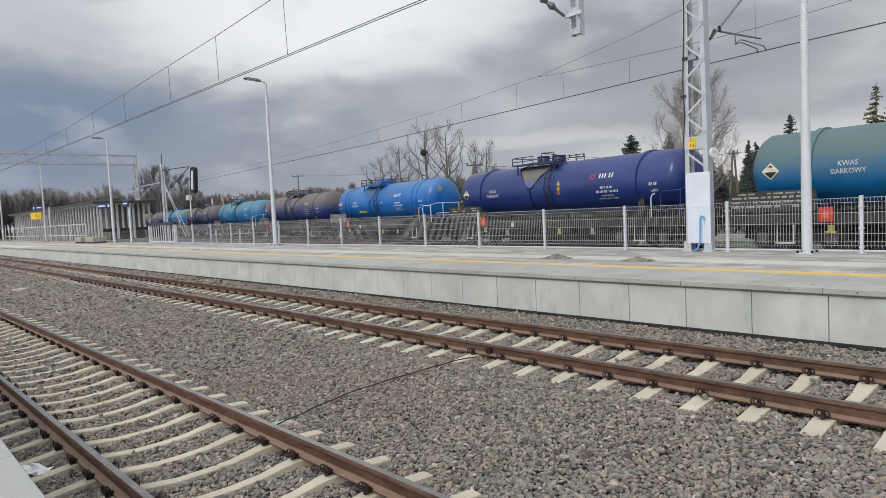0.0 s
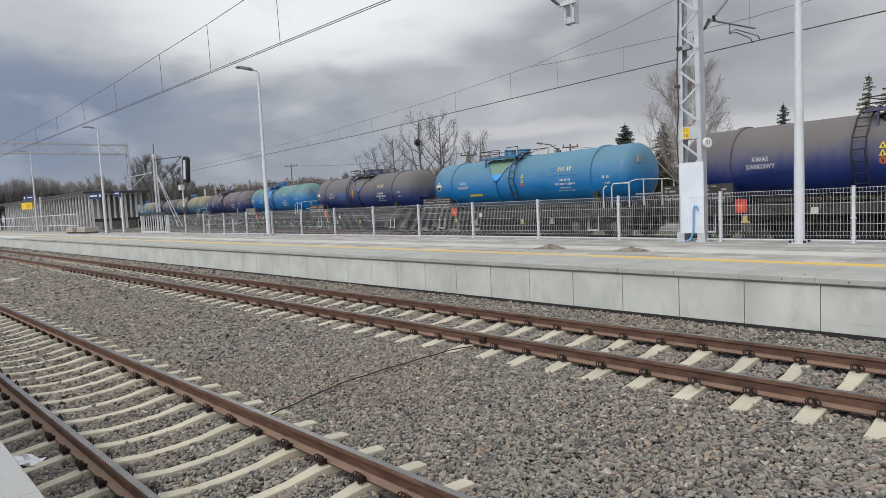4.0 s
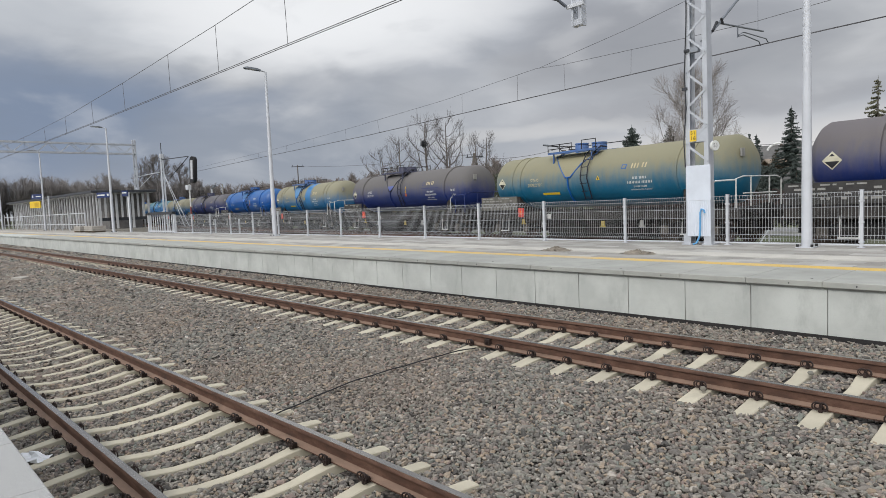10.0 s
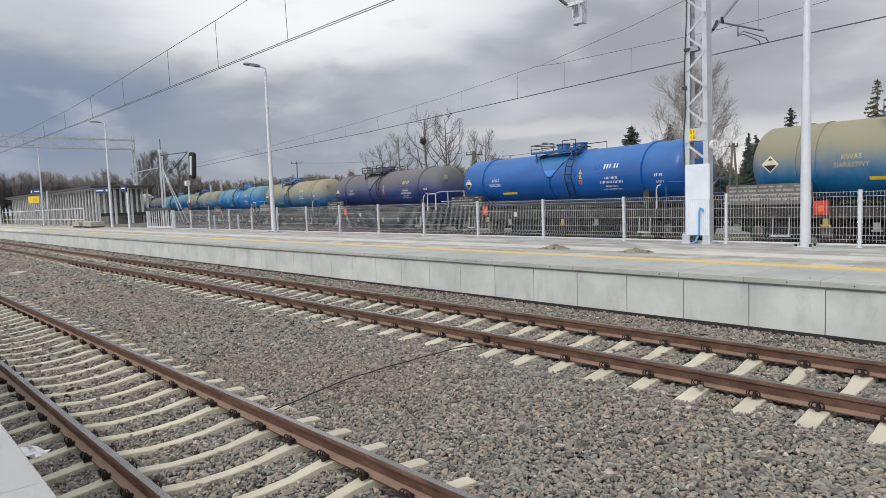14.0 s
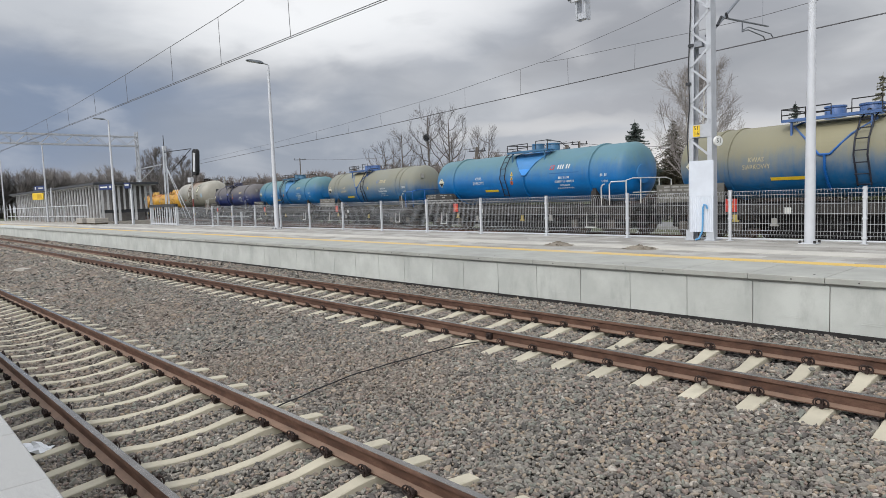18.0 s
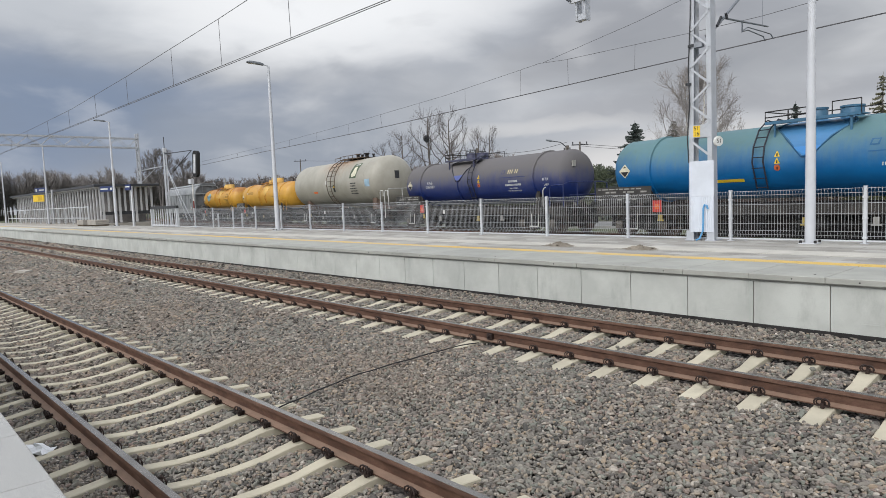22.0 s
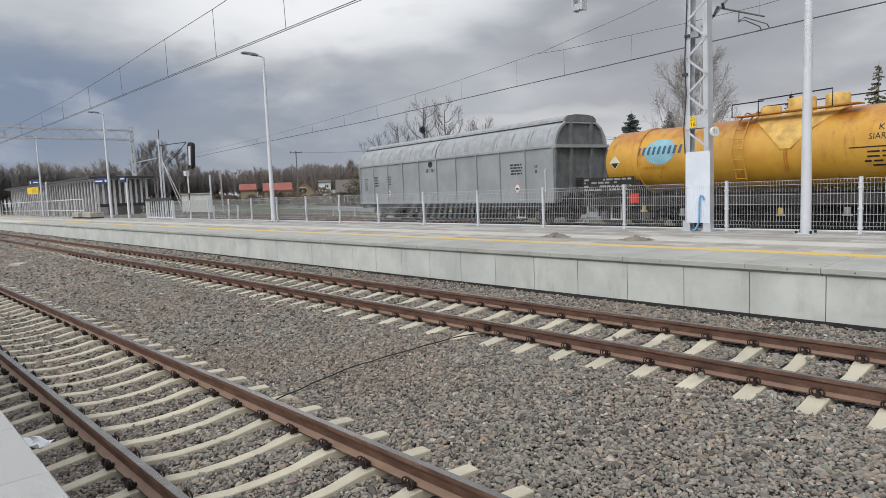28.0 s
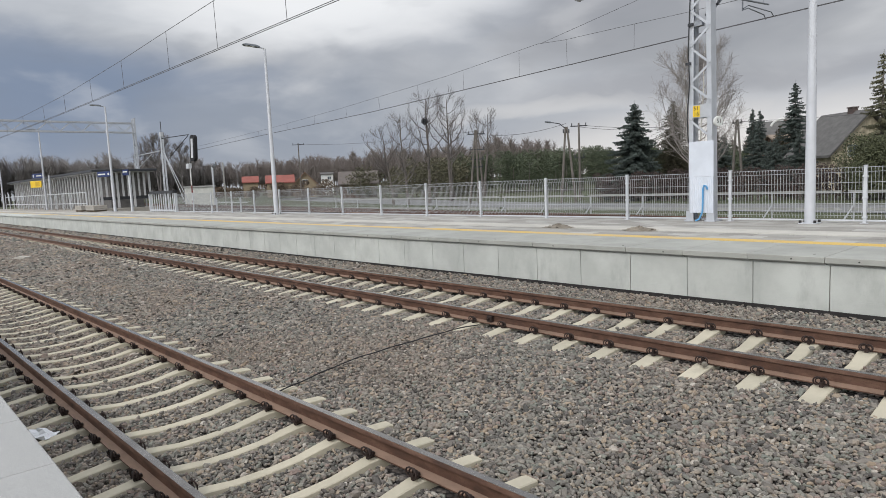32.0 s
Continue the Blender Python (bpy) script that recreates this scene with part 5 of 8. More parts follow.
    if manhole:
        g = Geo()
        g.lathe_x([(hc + 0.25, 0.30), (hc + 0.42, 0.30), (hc + 0.42, 0.34), (hc + 0.47, 0.34), (hc + 0.47, 0)], -0.15, zc - 0.1, 24)
        part("end_manhole", g, mat, tank, "round end manhole")
    else:
        g = Geo()
        g.box(hc + 0.36, hc + 0.42, -0.50, -0.34, zc + 0.36, zc + 0.60)
        part("end_plate", g, DATAC, tank)
    for s in (-0.62, 0.62):
        g = Geo()
        g.tube([(0.2 + s, -0.9, 1.25), (0.2 + s * 1.6, -1.1, 0.75)], 0.05, 8)
        part("outlet_pipe", g, SOOT2, t)
    return t


def yellow_wagon(i, seed, rusty):
    """Acid tank wagon in chrome yellow with a lettered flank and rust runs."""
    R, zc, tl, lob = 1.06, 2.31, 11.7, 13.9
    mat = Mat("yellow_tank_paint", 0.4)
    n1 = mat.noise(1.1, 6, 0.65, shift=(seed, 0, 0))
    n2 = mat.noise(4, 6, 0.7, (1.2, 1, 0.15), shift=(seed * 2, 0, 0))
    n3 = mat.noise(40, 4)
    x, y, z = mat.xyz()
    c = mat.mix(mat.step(n1, 0.3, 0.7), lin(192, 142, 50), lin(206, 158, 64))
    h = mat.math("ADD", z, mat.math("ADD", mat.math("MULTIPLY", mat.math("SUBTRACT", n1, 0.5), 2.2), mat.math("MULTIPLY", mat.math("SUBTRACT", n2, 0.5), 1.0)))
    c = mat.mix(mat.math("MULTIPLY", mat.step(h, 2.7, 3.5), 0.25 + 0.5 * rusty), c, lin(150, 84, 36))
    c = mat.mix(mat.math("MULTIPLY", mat.step(n2, 0.54, 0.72), 0.35 + 0.35 * rusty), c, lin(146, 92, 40))
    mat = mat.done(c, n3, 0.05, 0.004)
    trim = plain("ochre_trim", lin(176, 118, 40), 0.6, 0, 0.3)
    t = thing("tank_wagon", None, "chrome-yellow acid tank wagon with rust runs below its domes" if rusty > 0.5 else "clean chrome-yellow acid tank wagon with black lettering", "tank wagon", "wagons of the goods train")
    running_gear(t, lob, lob / 2 - 2.35)
    hc = tl / 2 - 0.42
    prof = [(-hc - 0.42, 0.0), (-hc - 0.415, 0.25 * R), (-hc - 0.37, 0.52 * R), (-hc - 0.27, 0.76 * R), (-hc - 0.14, 0.92 * R), (-hc, R)]
    prof = prof + [(-hc + 2 * hc * k / 10, R) for k in range(1, 10)] + [(-x_, r) for x_, r in prof[::-1]]
    tank = part("tank", lambda: Geo().lathe_x(prof, 0, zc, 56), mat, t, angle=60)
    at = skin(R, zc)
    for x_ in (-hc + 1.25, hc - 1.25):
        g = Geo()
        g.lathe_x([(x_ - 0.12, R - 0.02), (x_ - 0.1, R + 0.05), (x_ + 0.1, R + 0.05), (x_ + 0.12, R - 0.02)], 0, zc, 56)
        part("band", g, mat, tank, angle=50)
    for s in (-1, 1):
        g = Geo()
        ring = [(-0.95, 1.1), (0.95, 1.1), (0.9, 1.75), (0.5, 1.45), (-0.5, 1.45), (-0.9, 1.75)]
        g.loft([[(s * (hc - 1.2) + o, y_, z_) for y_, z_ in ring] for o in (-0.12, 0.12)])
        part("saddle", g, SOOT2, t)
    cx, top = 0.9, zc + R
    washed = plain("washed_tray_yellow", lin(204, 166, 92), 0.7, 0, 0.25, 3)
    part("drip_tray", decal(lambda u, v: at(u, v, 0.012), [(cx - 1.25, 1.45), (cx + 1.25, 1.45), (cx + 1.15, 1.10), (cx + 0.12, 0.05), (cx - 0.12, 0.05), (cx - 1.15, 1.10)], 12), washed, tank, "washed V-shaped drip tray")
    lip = Geo()
    for s in (-1, 1):
        lip.tube([at(cx + s * u, v, 0.02) for u, v in ((1.26, 1.5), (1.22, 1.3), (1.13, 1.08), (0.62, 0.55), (0.12, 0.03))], 0.028, 6)
    part("tray_lip", lip, mat, tank)
    g = Geo()
    g.tube([at(cx, 0.05, 0.03), at(cx, -0.2, 0.04), at(cx, -0.55, 0.04)], 0.04, 8)
    part("drain_pipe", g, trim, tank)
    for dx, r, h_ in ((-1.0, 0.28, 0.28), (-0.1, 0.36, 0.42), (0.85, 0.30, 0.40)):
        g = Geo()
        g.tube([(cx + dx, 0, top - 0.12), (cx + dx, 0, top + h_ - 0.05), (cx + dx, 0, top + h_)], [r, r, r * 0.92], 24)
        part("dome", g, washed, tank, "round filling dome")
    g = Geo()
    g.box(cx - 1.7, cx + 1.7, -0.85, -0.45, top + 0.0, top + 0.035)
    g.box(cx - 1.7, cx + 1.7, 0.45, 0.85, top + 0.0, top + 0.035)
    part("walkway", g, trim, tank)
    part("handrail", railing([[(cx - 1.7, -0.85, top), (cx - 1.7, -0.85, top + 0.38), (cx - 0.75, -0.85, top + 0.38)], [(cx - 0.9, -0.85, top), (cx - 0.9, -0.85, top + 0.42), (cx + 1.1, -0.85, top + 0.46), (cx + 1.1, -0.85, top)],
                              [(cx - 1.7, 0.85, top), (cx - 1.7, 0.85, top + 0.40), (cx + 1.7, 0.85, top + 0.40), (cx + 1.7, 0.85, top)]], 0.018), SOOT, tank)
    ladder(mat, t, at, cx - 1.36, ((1.62, 0.10), (1.35, 0.20), (0.9, 0.16), (0.4, 0.12), (0.0, 0.11), (-0.75, 0.12)), -0.7, 9)
    dm = part("hazard_diamond", decal(at, [(-hc + 0.35, -0.25), (-hc + 0.59, -0.01), (-hc + 0.35, 0.23), (-hc + 0.11, -0.01)], 8), CREAMD, tank, "cream and black hazard diamond")
    part("black_half", decal(lambda u, v: at(u, v, 0.009), [(-hc + 0.35, -0.21), (-hc + 0.53, -0.03), (-hc + 0.17, -0.03)], 4), BLACK, dm)
    if rusty > 0.5:
        pale = plain("pale_blue_emblem", lin(128, 172, 184), 0.6, 0, 0.15)
        ell = [(-hc + 2.20 + 0.60 * math.cos(a), 0.26 + 0.44 * math.sin(a)) for a in [2 * math.pi * (k + 0.5) / 18 for k in range(18)]]
        em = part("round_emblem", decal(at, ell, 6), pale, tank, "pale blue oval emblem")
        g = letters(lambda u, v: at(u, v, 0.010), -hc + 1.30, 0.16, 0.27, (9,))
        part("emblem_lettering", g, plain("slate_blue_lettering", lin(58, 82, 104), 0.6), em, kind="stuff")
        part("small_lettering", letters(at, -hc + 1.55, -0.32, 0.10, (9, 3)), plain("ochre_lettering", lin(176, 112, 30), 0.6), tank, kind="stuff")
    else:
        part("name_lettering", letters(at, -hc + 1.75, 0.22, 0.20, (9,)), plain("faded_brown_lettering", lin(120, 92, 40), 0.7), tank, "row of black lettering", kind="stuff")
        part("pale_lettering", letters(at, -hc + 1.25, 0.22, 0.17, (3,)), WHITE, tank, kind="stuff")
    ux = 3.45
    lettering("lettering", "KWAS", 0.22, BLACK, tank, None, lambda u, v: at(ux + u, 0.42 + v))
    lettering("lettering", "SIARKOWY", 0.22, BLACK, tank, None, lambda u, v: at(ux + u * 0.9, 0.19 + v))
    part("rule", decal(at, rect(ux, -0.06, 1.9, 0.03), 2), BLACK, tank)
    part("address_lettering", bars(at, ux, -0.20, 1.3, 4, 0.045, 0.075, 11), BLACK, tank, "lines of small black writing", kind="stuff")
    half = lob / 2 - 0.56
    g = Geo()
    g.box(-half + 0.05, -half + 2.35, -1.34, -1.31, 1.24, 1.80)
    board = part("data_board", g, BLACK, t, "black board with rows of white data")
    rr = random.Random(seed)
    gg = Geo()
    for z_, hh in ((1.70, 0.06), (1.59, 0.06), (1.46, 0.07), (1.34, 0.07)):
        xx = -half + 0.12
        while xx < -half + 2.2:
            l = rr.uniform(0.08, 0.3)
            if rr.random() < 0.8:
                gg.box(xx, min(xx + l, -half + 2.25), -1.345, -1.34, z_, z_ + hh)
            xx += l + 0.06
    part("data_lettering", gg, DATAC, board, kind="stuff")
    g = Geo()
    g.box(-half + 2.2, -half + 2.55, -1.335, -1.315, 0.9, 1.22, 0.003)
    part("brake_plate", g, RED, t, "square red plate")
    g = Geo()
    g.lathe_x([(hc + 0.25, 0.34), (hc + 0.42, 0.34), (hc + 0.42, 0.40), (hc + 0.47, 0.40), (hc + 0.47, 0)], 0, zc, 24)
    part("end_manhole", g, mat, tank, "round end manhole")
    part("end_rail", railing([[(half - 0.9, -1.22, 0.9), (half - 0.9, -1.22, 1.95), (half - 0.15, -1.22, 1.95), (half - 0.15, -1.22, 1.0)]], 0.022), mat, t)
    return t


def white_wagon():
    """Long large-diameter pressure tank wagon, pale grey, with a wide caged ladder."""
    R, zc, tl, lob = 1.49, 2.77, 13.95, 15.2
    mat = Mat("pale_grey_tank_paint", 0.42)
    n1 = mat.noise(0.7, 6, 0.6)
    n2 = mat.noise(3, 6, 0.7, (1.2, 1, 0.12))
    x, y, z = mat.xyz()
    c = mat.mix(mat.step(n1, 0.3, 0.7), lin(150, 146, 134), lin(168, 164, 152))
    h = mat.math("ADD", z, mat.math("MULTIPLY", mat.math("SUBTRACT", n2, 0.5), 2.0))
    near = mat.math("ABSOLUTE", mat.math("ADD", x, -0.1), 0)
    c = mat.mix(mat.math("MULTIPLY", mat.math("MULTIPLY", mat.step(h, 3.2, 4.4), mat.step(near, 3.4, 0.4)), 0.75), c, lin(150, 104, 62))
    c = mat.mix(mat.math("MULTIPLY", mat.step(n2, 0.55, 0.8), 0.2), c, lin(130, 124, 112))
    mat = mat.done(c, n1, 0.03, 0.004)
    rustb = plain("rusty_brown_ladder", lin(92, 80, 69), 0.8, 0.1, 0.3)
    t = thing("tank_wagon", None, "large pale grey tank wagon with wide rusty ladder and emblem", "tank wagon", "wagons of the goods train")
    running_gear(t, lob, lob / 2 - 2.5)
    hc = tl / 2 - 0.62
    prof = [(-hc - 0.62, 0.0), (-hc - 0.61, 0.25 * R), (-hc - 0.54, 0.52 * R), (-hc - 0.40, 0.76 * R), (-hc - 0.22, 0.91 * R), (-hc - 0.08, 0.985 * R), (-hc + 0.05, R)]
    prof = prof + [(-hc + 2 * hc * k / 12, R) for k in range(1, 12)] + [(-x_, r) for x_, r in prof[::-1]]
    prof = [(x_ - 0.25 if x_ < 0 else x_ - 1.15, r) for x_, r in prof]
    tank = part("tank", lambda: Geo().lathe_x(prof, 0, zc, 64), mat, t, angle=60)
    at = skin(R, zc)
    for x_ in (-4.4, -1.3, 1.4, 4.4):
        g = Geo()
        g.lathe_x([(x_ - 0.02, R - 0.01), (x_ - 0.012, R + 0.006), (x_ + 0.012, R + 0.006), (x_ + 0.02, R - 0.01)], 0, zc, 64)
        part("weld_seam", g, mat, tank)
    for s in (-1, 1):
        g = Geo()
        ring = [(-1.1, 1.05), (1.1, 1.05), (1.1, 2.0), (0.6, 1.4), (-0.6, 1.4), (-1.1, 2.0)]
        g.loft([[(s * (hc - 1.3) + o, y_, z_) for y_, z_ in ring] for o in (-0.25, 0.25)])
        part("saddle", g, plain("rusty_saddle", lin(104, 86, 74), 0.8, 0, 0.3), t)
    lx = 0.08
    lad = None
    for s in (-0.62, 0.0, 0.62):
        g = Geo()
        lo = -1.5 if s < 0.3 else -0.2
        g.tube([at(lx + s, lo + (2.2 - lo) * k / 8, 0.16) for k in range(9)], 0.026, 6)
        if lad is None:
            lad = part("ladder", g, rustb, tank, "wide rusty ladder")
        else:
            part("stile", g, rustb, lad)
    for k in range(12):
        v = -1.35 + 0.30 * k
        g = Geo()
        g.tube([at(lx - 0.62, v, 0.17), at(lx + (0.62 if v > -0.2 else 0.0), v, 0.17)], 0.018, 6)
        part("rung", g, rustb, lad)
    g = Geo()
    g.box(lx - 0.7, lx + 2.4, -0.55, 0.55, zc + R + 0.05, zc + R + 0.09)
    part("walkway", g, rustb, tank)
    part("handrail", railing([[(lx - 1.6, -0.5, zc + R + 0.02), (lx - 1.6, -0.5, zc + R + 0.22), (lx - 0.6, -0.5, zc + R + 0.22)], [(lx - 0.7, -0.55, zc + R + 0.28), (lx + 2.4, -0.55, zc + R + 0.28)]] + [[(lx - 0.7 + k * 0.62, -0.55, zc + R), (lx - 0.7 + k * 0.62, -0.55, zc + R + 0.28)] for k in range(6)], 0.02), rustb, tank)
    for vx, r, h in ((lx + 0.9, 0.10, 0.30), (lx + 1.5, 0.07, 0.22), (lx + 2.1, 0.12, 0.26), (lx + 3.0, 0.06, 0.16)):
        g = Geo()
        g.tube([(vx, 0, zc + R - 0.02), (vx, 0, zc + R + h), (vx, 0, zc + R + h + 0.01), (vx, 0, zc + R + h + 0.08)], [r, r, r * 1.5, r * 1.5], 12)
        part("valve", g, SOOT, tank, "dark valve on the crown")
    em = part("emblem_panel", decal(at, [(2.50, 0.25), (3.40, 0.25), (3.62, 1.25), (2.66, 1.25)], 10), GREEN, tank, "dark green emblem panel")
    part("emblem_shape", decal(lambda u, v: at(u, v, 0.010), [(2.80, 0.32), (3.28, 0.36), (3.40, 0.58), (3.28, 0.76), (3.34, 0.92), (3.15, 1.0), (2.92, 0.94), (2.86, 0.66), (2.72, 0.48)], 10), plain("cream_marking", lin(206, 202, 180), 0.6), em)
    part("emblem_lettering", bars(lambda u, v: at(u, v, 0.010), 3.15, 1.1, 0.7, 1, 0.07, 0.02, 3), WHITE, em, kind="stuff")
    part("address_lettering", bars(at, 3.0, -0.10, 1.0, 5, 0.07, 0.09, 8), DARKM, tank, "lines of dark writing", kind="stuff")
    part("orange_plate", decal(at, rect(-2.9, -0.50, 0.60, 0.13), 2), ORANGE, tank, "orange strip with writing")
    part("blue_patch", decal(at, rect(4.9, -0.10, 0.6, 0.42), 3), plain("faded_blue_patch", lin(150, 178, 196), 0.6, 0, 0.2), tank)
    part("white_plate", decal(at, rect(-0.95, 0.12, 0.22, 0.24), 3), WHITE, tank)
    sp = part("side_plate", decal(at, rect(0.22, -0.30, 0.26, 0.46), 3), BLACK, tank)
    part("plate_mark", decal(lambda u, v: at(u, v, 0.01), rect(0.22, -0.18, 0.18, 0.12), 2), YEL, sp)
    g = Geo()
    g.box(hc - 0.62, hc - 0.52, -0.1, 0.18, zc + 0.1, zc + 0.55)
    part("end_plate", g, DARKM, tank)
    half = lob / 2 - 0.56
    for xx in (half - 0.5, half + 0.02):
        part("grab_rail", railing([[(xx - 0.35, -1.33, 0.6), (xx - 0.35, -1.33, 2.05), (xx - 0.28, -1.33, 2.15), (xx, -1.33, 2.15), (xx, -1.33, 1.85)]], 0.026), RAILW, t, "pale bent grab rail")
    part("end_rail", railing([[(half + 0.05, -1.3, 1.1), (half + 0.05, -1.3, 2.25), (half + 0.05, 1.3, 2.25), (half + 0.05, 1.3, 1.1)], [(half + 0.05, -0.4, 1.1), (half + 0.05, -0.4, 2.25)], [(half + 0.05, 0.4, 1.1), (half + 0.05, 0.4, 2.25)]], 0.024), RAILW, t)
    return t


def grey_wagon():
    """Long covered goods wagon with ribbed walls and a rounded sliding roof."""
    L, W, lob = 16.15, 1.45, 17.0
    GREY = Mat("light_grey_wagon_paint", 0.5)
    n1 = GREY.noise(0.8, 6, 0.6)
    n2 = GREY.noise(3.5, 6, 0.7, (1.2, 1, 0.15))
    gc = GREY.mix(GREY.step(n1, 0.3, 0.7), lin(134, 137, 139), lin(150, 153, 154))
    gc = GREY.mix(GREY.math("MULTIPLY", GREY.step(n2, 0.55, 0.8), 0.25), gc, lin(116, 115, 112))
    GREY = GREY.done(gc, n2, 0.03, 0.004)
    ROOFM = plain("pale_roof_sheet", lin(146, 149, 151), 0.65, 0.0, 0.14)
    t = thing("covered_wagon", None, "light grey covered goods wagon with ribbed walls and rounded roof", "goods wagon", "wagons of the goods train")
    running_gear(t, lob, lob / 2 - 2.5, 1.0)
    lo, eave = 0.93, 3.12
    wall = Geo()
    wall.box(-L / 2, L / 2, -W + 0.05, W - 0.05, lo, eave)
    body = part("body", wall, GREY, t)
    for s in (-1, 1):
        for k in range(11):
            x = -L / 2 + L * k / 10
            g = Geo()
            g.box(x - 0.045, x + 0.045, -0.035, 0.035, lo, eave - 0.02, 0.008)
            part("wall_rib", g, GREY, body, key=None, at=pose(0, s * (W - 0.03), 0))
        for z, h in ((lo, 0.10), (eave - 0.08, 0.08)):
            g = Geo()
            g.box(-L / 2, L / 2, s * (W - 0.03) - 0.04, s * (W - 0.03) + 0.04, z, z + h)
            part("wall_rail", g, GREY, body)
        g = Geo()
        g.box(-0.03, 0.03, s * (W - 0.028) - 0.03, s * (W - 0.028) + 0.03, lo, eave + 0.05)
        part("centre_joint", g, DARKM, body, "dark joint between the two sliding halves")
    # rounded roof in two sliding halves, and the raised lantern along its ridge
    prof = [(-W, eave), (-W * 0.985, eave + 0.14), (-W * 0.92, eave + 0.42), (-W * 0.80, eave + 0.68), (-W * 0.60, eave + 0.90), (W * 0.60, eave + 0.90), (W * 0.80, eave + 0.68), (W * 0.92, eave + 0.42), (W * 0.985, eave + 0.14), (W, eave)]
    for k, (x0, x1) in enumerate(((-L / 2, -0.02), (0.02, L / 2))):
        g = Geo()
        g.prism(prof[::-1], x0 + 0.02, x1 - 0.02)
        roof = part("roof_half", g, ROOFM, body, "rounded pale roof half", angle=28)
        n = 7
        for j in range(n + 1):
            for dd in ((-0.09, 0.09) if j % 2 == 0 else (0.0,)):
                x = x0 + (x1 - x0) * (j + 0.3) / (n + 0.6) + dd
                for s in (-1, 1):
                    g = Geo()
                    g.tube([(x, s * yy * -1.006, zz) for yy, zz in prof[1:4]], 0.026, 5)
                    part("roof_rib", g, ROOFM, roof)
    # darker grey for both ends: their weaker light is put into the colour
    ENDSHADE = plain("end_shaded_grey_paint", lin(104, 106, 107), 0.65, 0.1, 0.2)
    for s in (-1, 1):
        g = Geo()
        g.box(-L / 2 - 0.05, L / 2 + 0.05, s * W * 0.62 - 0.04, s * W * 0.62 + 0.04, eave + 0.875, eave + 0.915)
        part("roof_gutter", g, DARKM, body, "dark gutter along the roof")
    lant = [(-W * 0.58, eave + 0.88), (W * 0.58, eave + 0.88), (W * 0.56, eave + 1.02), (W * 0.46, eave + 1.13), (W * 0.2, eave + 1.18), (-W * 0.2, eave + 1.18), (-W * 0.46, eave + 1.13), (-W * 0.56, eave + 1.02)]
    g = Geo()
    g.prism(lant, -L / 2 - 0.03, L / 2 + 0.03)
    part("roof_lantern", g, ROOFM, body, "raised ridge of the roof", angle=25)
    for s in (-1, 1):
        xe = s * L / 2
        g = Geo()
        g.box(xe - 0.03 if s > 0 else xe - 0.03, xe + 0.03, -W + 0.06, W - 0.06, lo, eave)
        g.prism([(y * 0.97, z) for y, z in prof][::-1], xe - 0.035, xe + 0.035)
        e = part("end_wall", g, ENDSHADE, body, "recessed end wall in a darker grey that paints its shade", angle=28)
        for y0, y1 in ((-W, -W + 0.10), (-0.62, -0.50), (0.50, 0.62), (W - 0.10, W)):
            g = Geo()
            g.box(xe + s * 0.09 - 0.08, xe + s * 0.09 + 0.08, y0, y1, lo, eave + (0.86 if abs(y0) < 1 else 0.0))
            part("end_stanchion", g, ENDSHADE, e)
        g = Geo()
        g.box(xe + s * 0.12 - 0.12, xe + s * 0.12 + 0.12, -W - 0.01, W + 0.01, eave - 0.10, eave + 0.02)
        part("end_rail_beam", g, GREY, e)
        g = Geo()
        g.loft([[(xe + s * 0.06 + o, y * f, eave + (z - eave) * f) for o, f in ((-0.08, 1.0), (0.08, 1.0), (0.08, 0.93), (-0.08, 0.93))] for y, z in prof])
        part("end_arch", g, GREY, e)
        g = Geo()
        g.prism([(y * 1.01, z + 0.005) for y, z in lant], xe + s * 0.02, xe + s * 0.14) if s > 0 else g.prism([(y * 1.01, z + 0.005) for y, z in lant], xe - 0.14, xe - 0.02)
        part("lantern_end", g, ENDSHADE, e)
        g = Geo()
        for k in range(5):
            g.box(xe + s * 0.05 - 0.02, xe + s * 0.05 + 0.02, -0.25, 0.15, 1.45 + 0.09 * k, 1.50 + 0.09 * k)
        part("vent_louvre", g, DARKM, e, kind="stuff")
    # markings
    flat = lambda u, v: Vector((u, -W + 0.048, v))
    ux = -0.55
    mk = Geo()
    mk.add([flat(ux + 0.20 * math.cos(a), 2.84 + 0.15 * math.sin(a)) for k, a in enumerate([2 * math.pi * k / 16 for k in range(16)])], [tuple(range(16))])
    part("emblem", mk, BLACK, body, "small black emblem")
    part("name_lettering", letters(flat, ux - 0.42, 2.46, 0.17, (3, 5)), BLACK, body, kind="stuff")
    part("notice_lettering", bars(flat, 5.9, 2.45, 0.85, 4, 0.07, 0.05, 6), BLACK, body, "lines of black writing", kind="stuff")
    part("notice_lettering", bars(flat, -4.75, 2.35, 0.7, 4, 0.06, 0.07, 7), BLACK, body, kind="stuff")
    part("notice_lettering", bars(flat, -6.15, 2.35, 0.6, 4, 0.08, 0.07, 12), BLACK, body, kind="stuff")
    part("notice_lettering", bars(flat, -7.4, 2.3, 0.4, 6, 0.06, 0.06, 15), BLACK, body, kind="stuff")
    part("notice_lettering", bars(flat, 7.1, 2.3, 0.2, 2, 0.12, 0.08, 9), BLACK, body, kind="stuff")
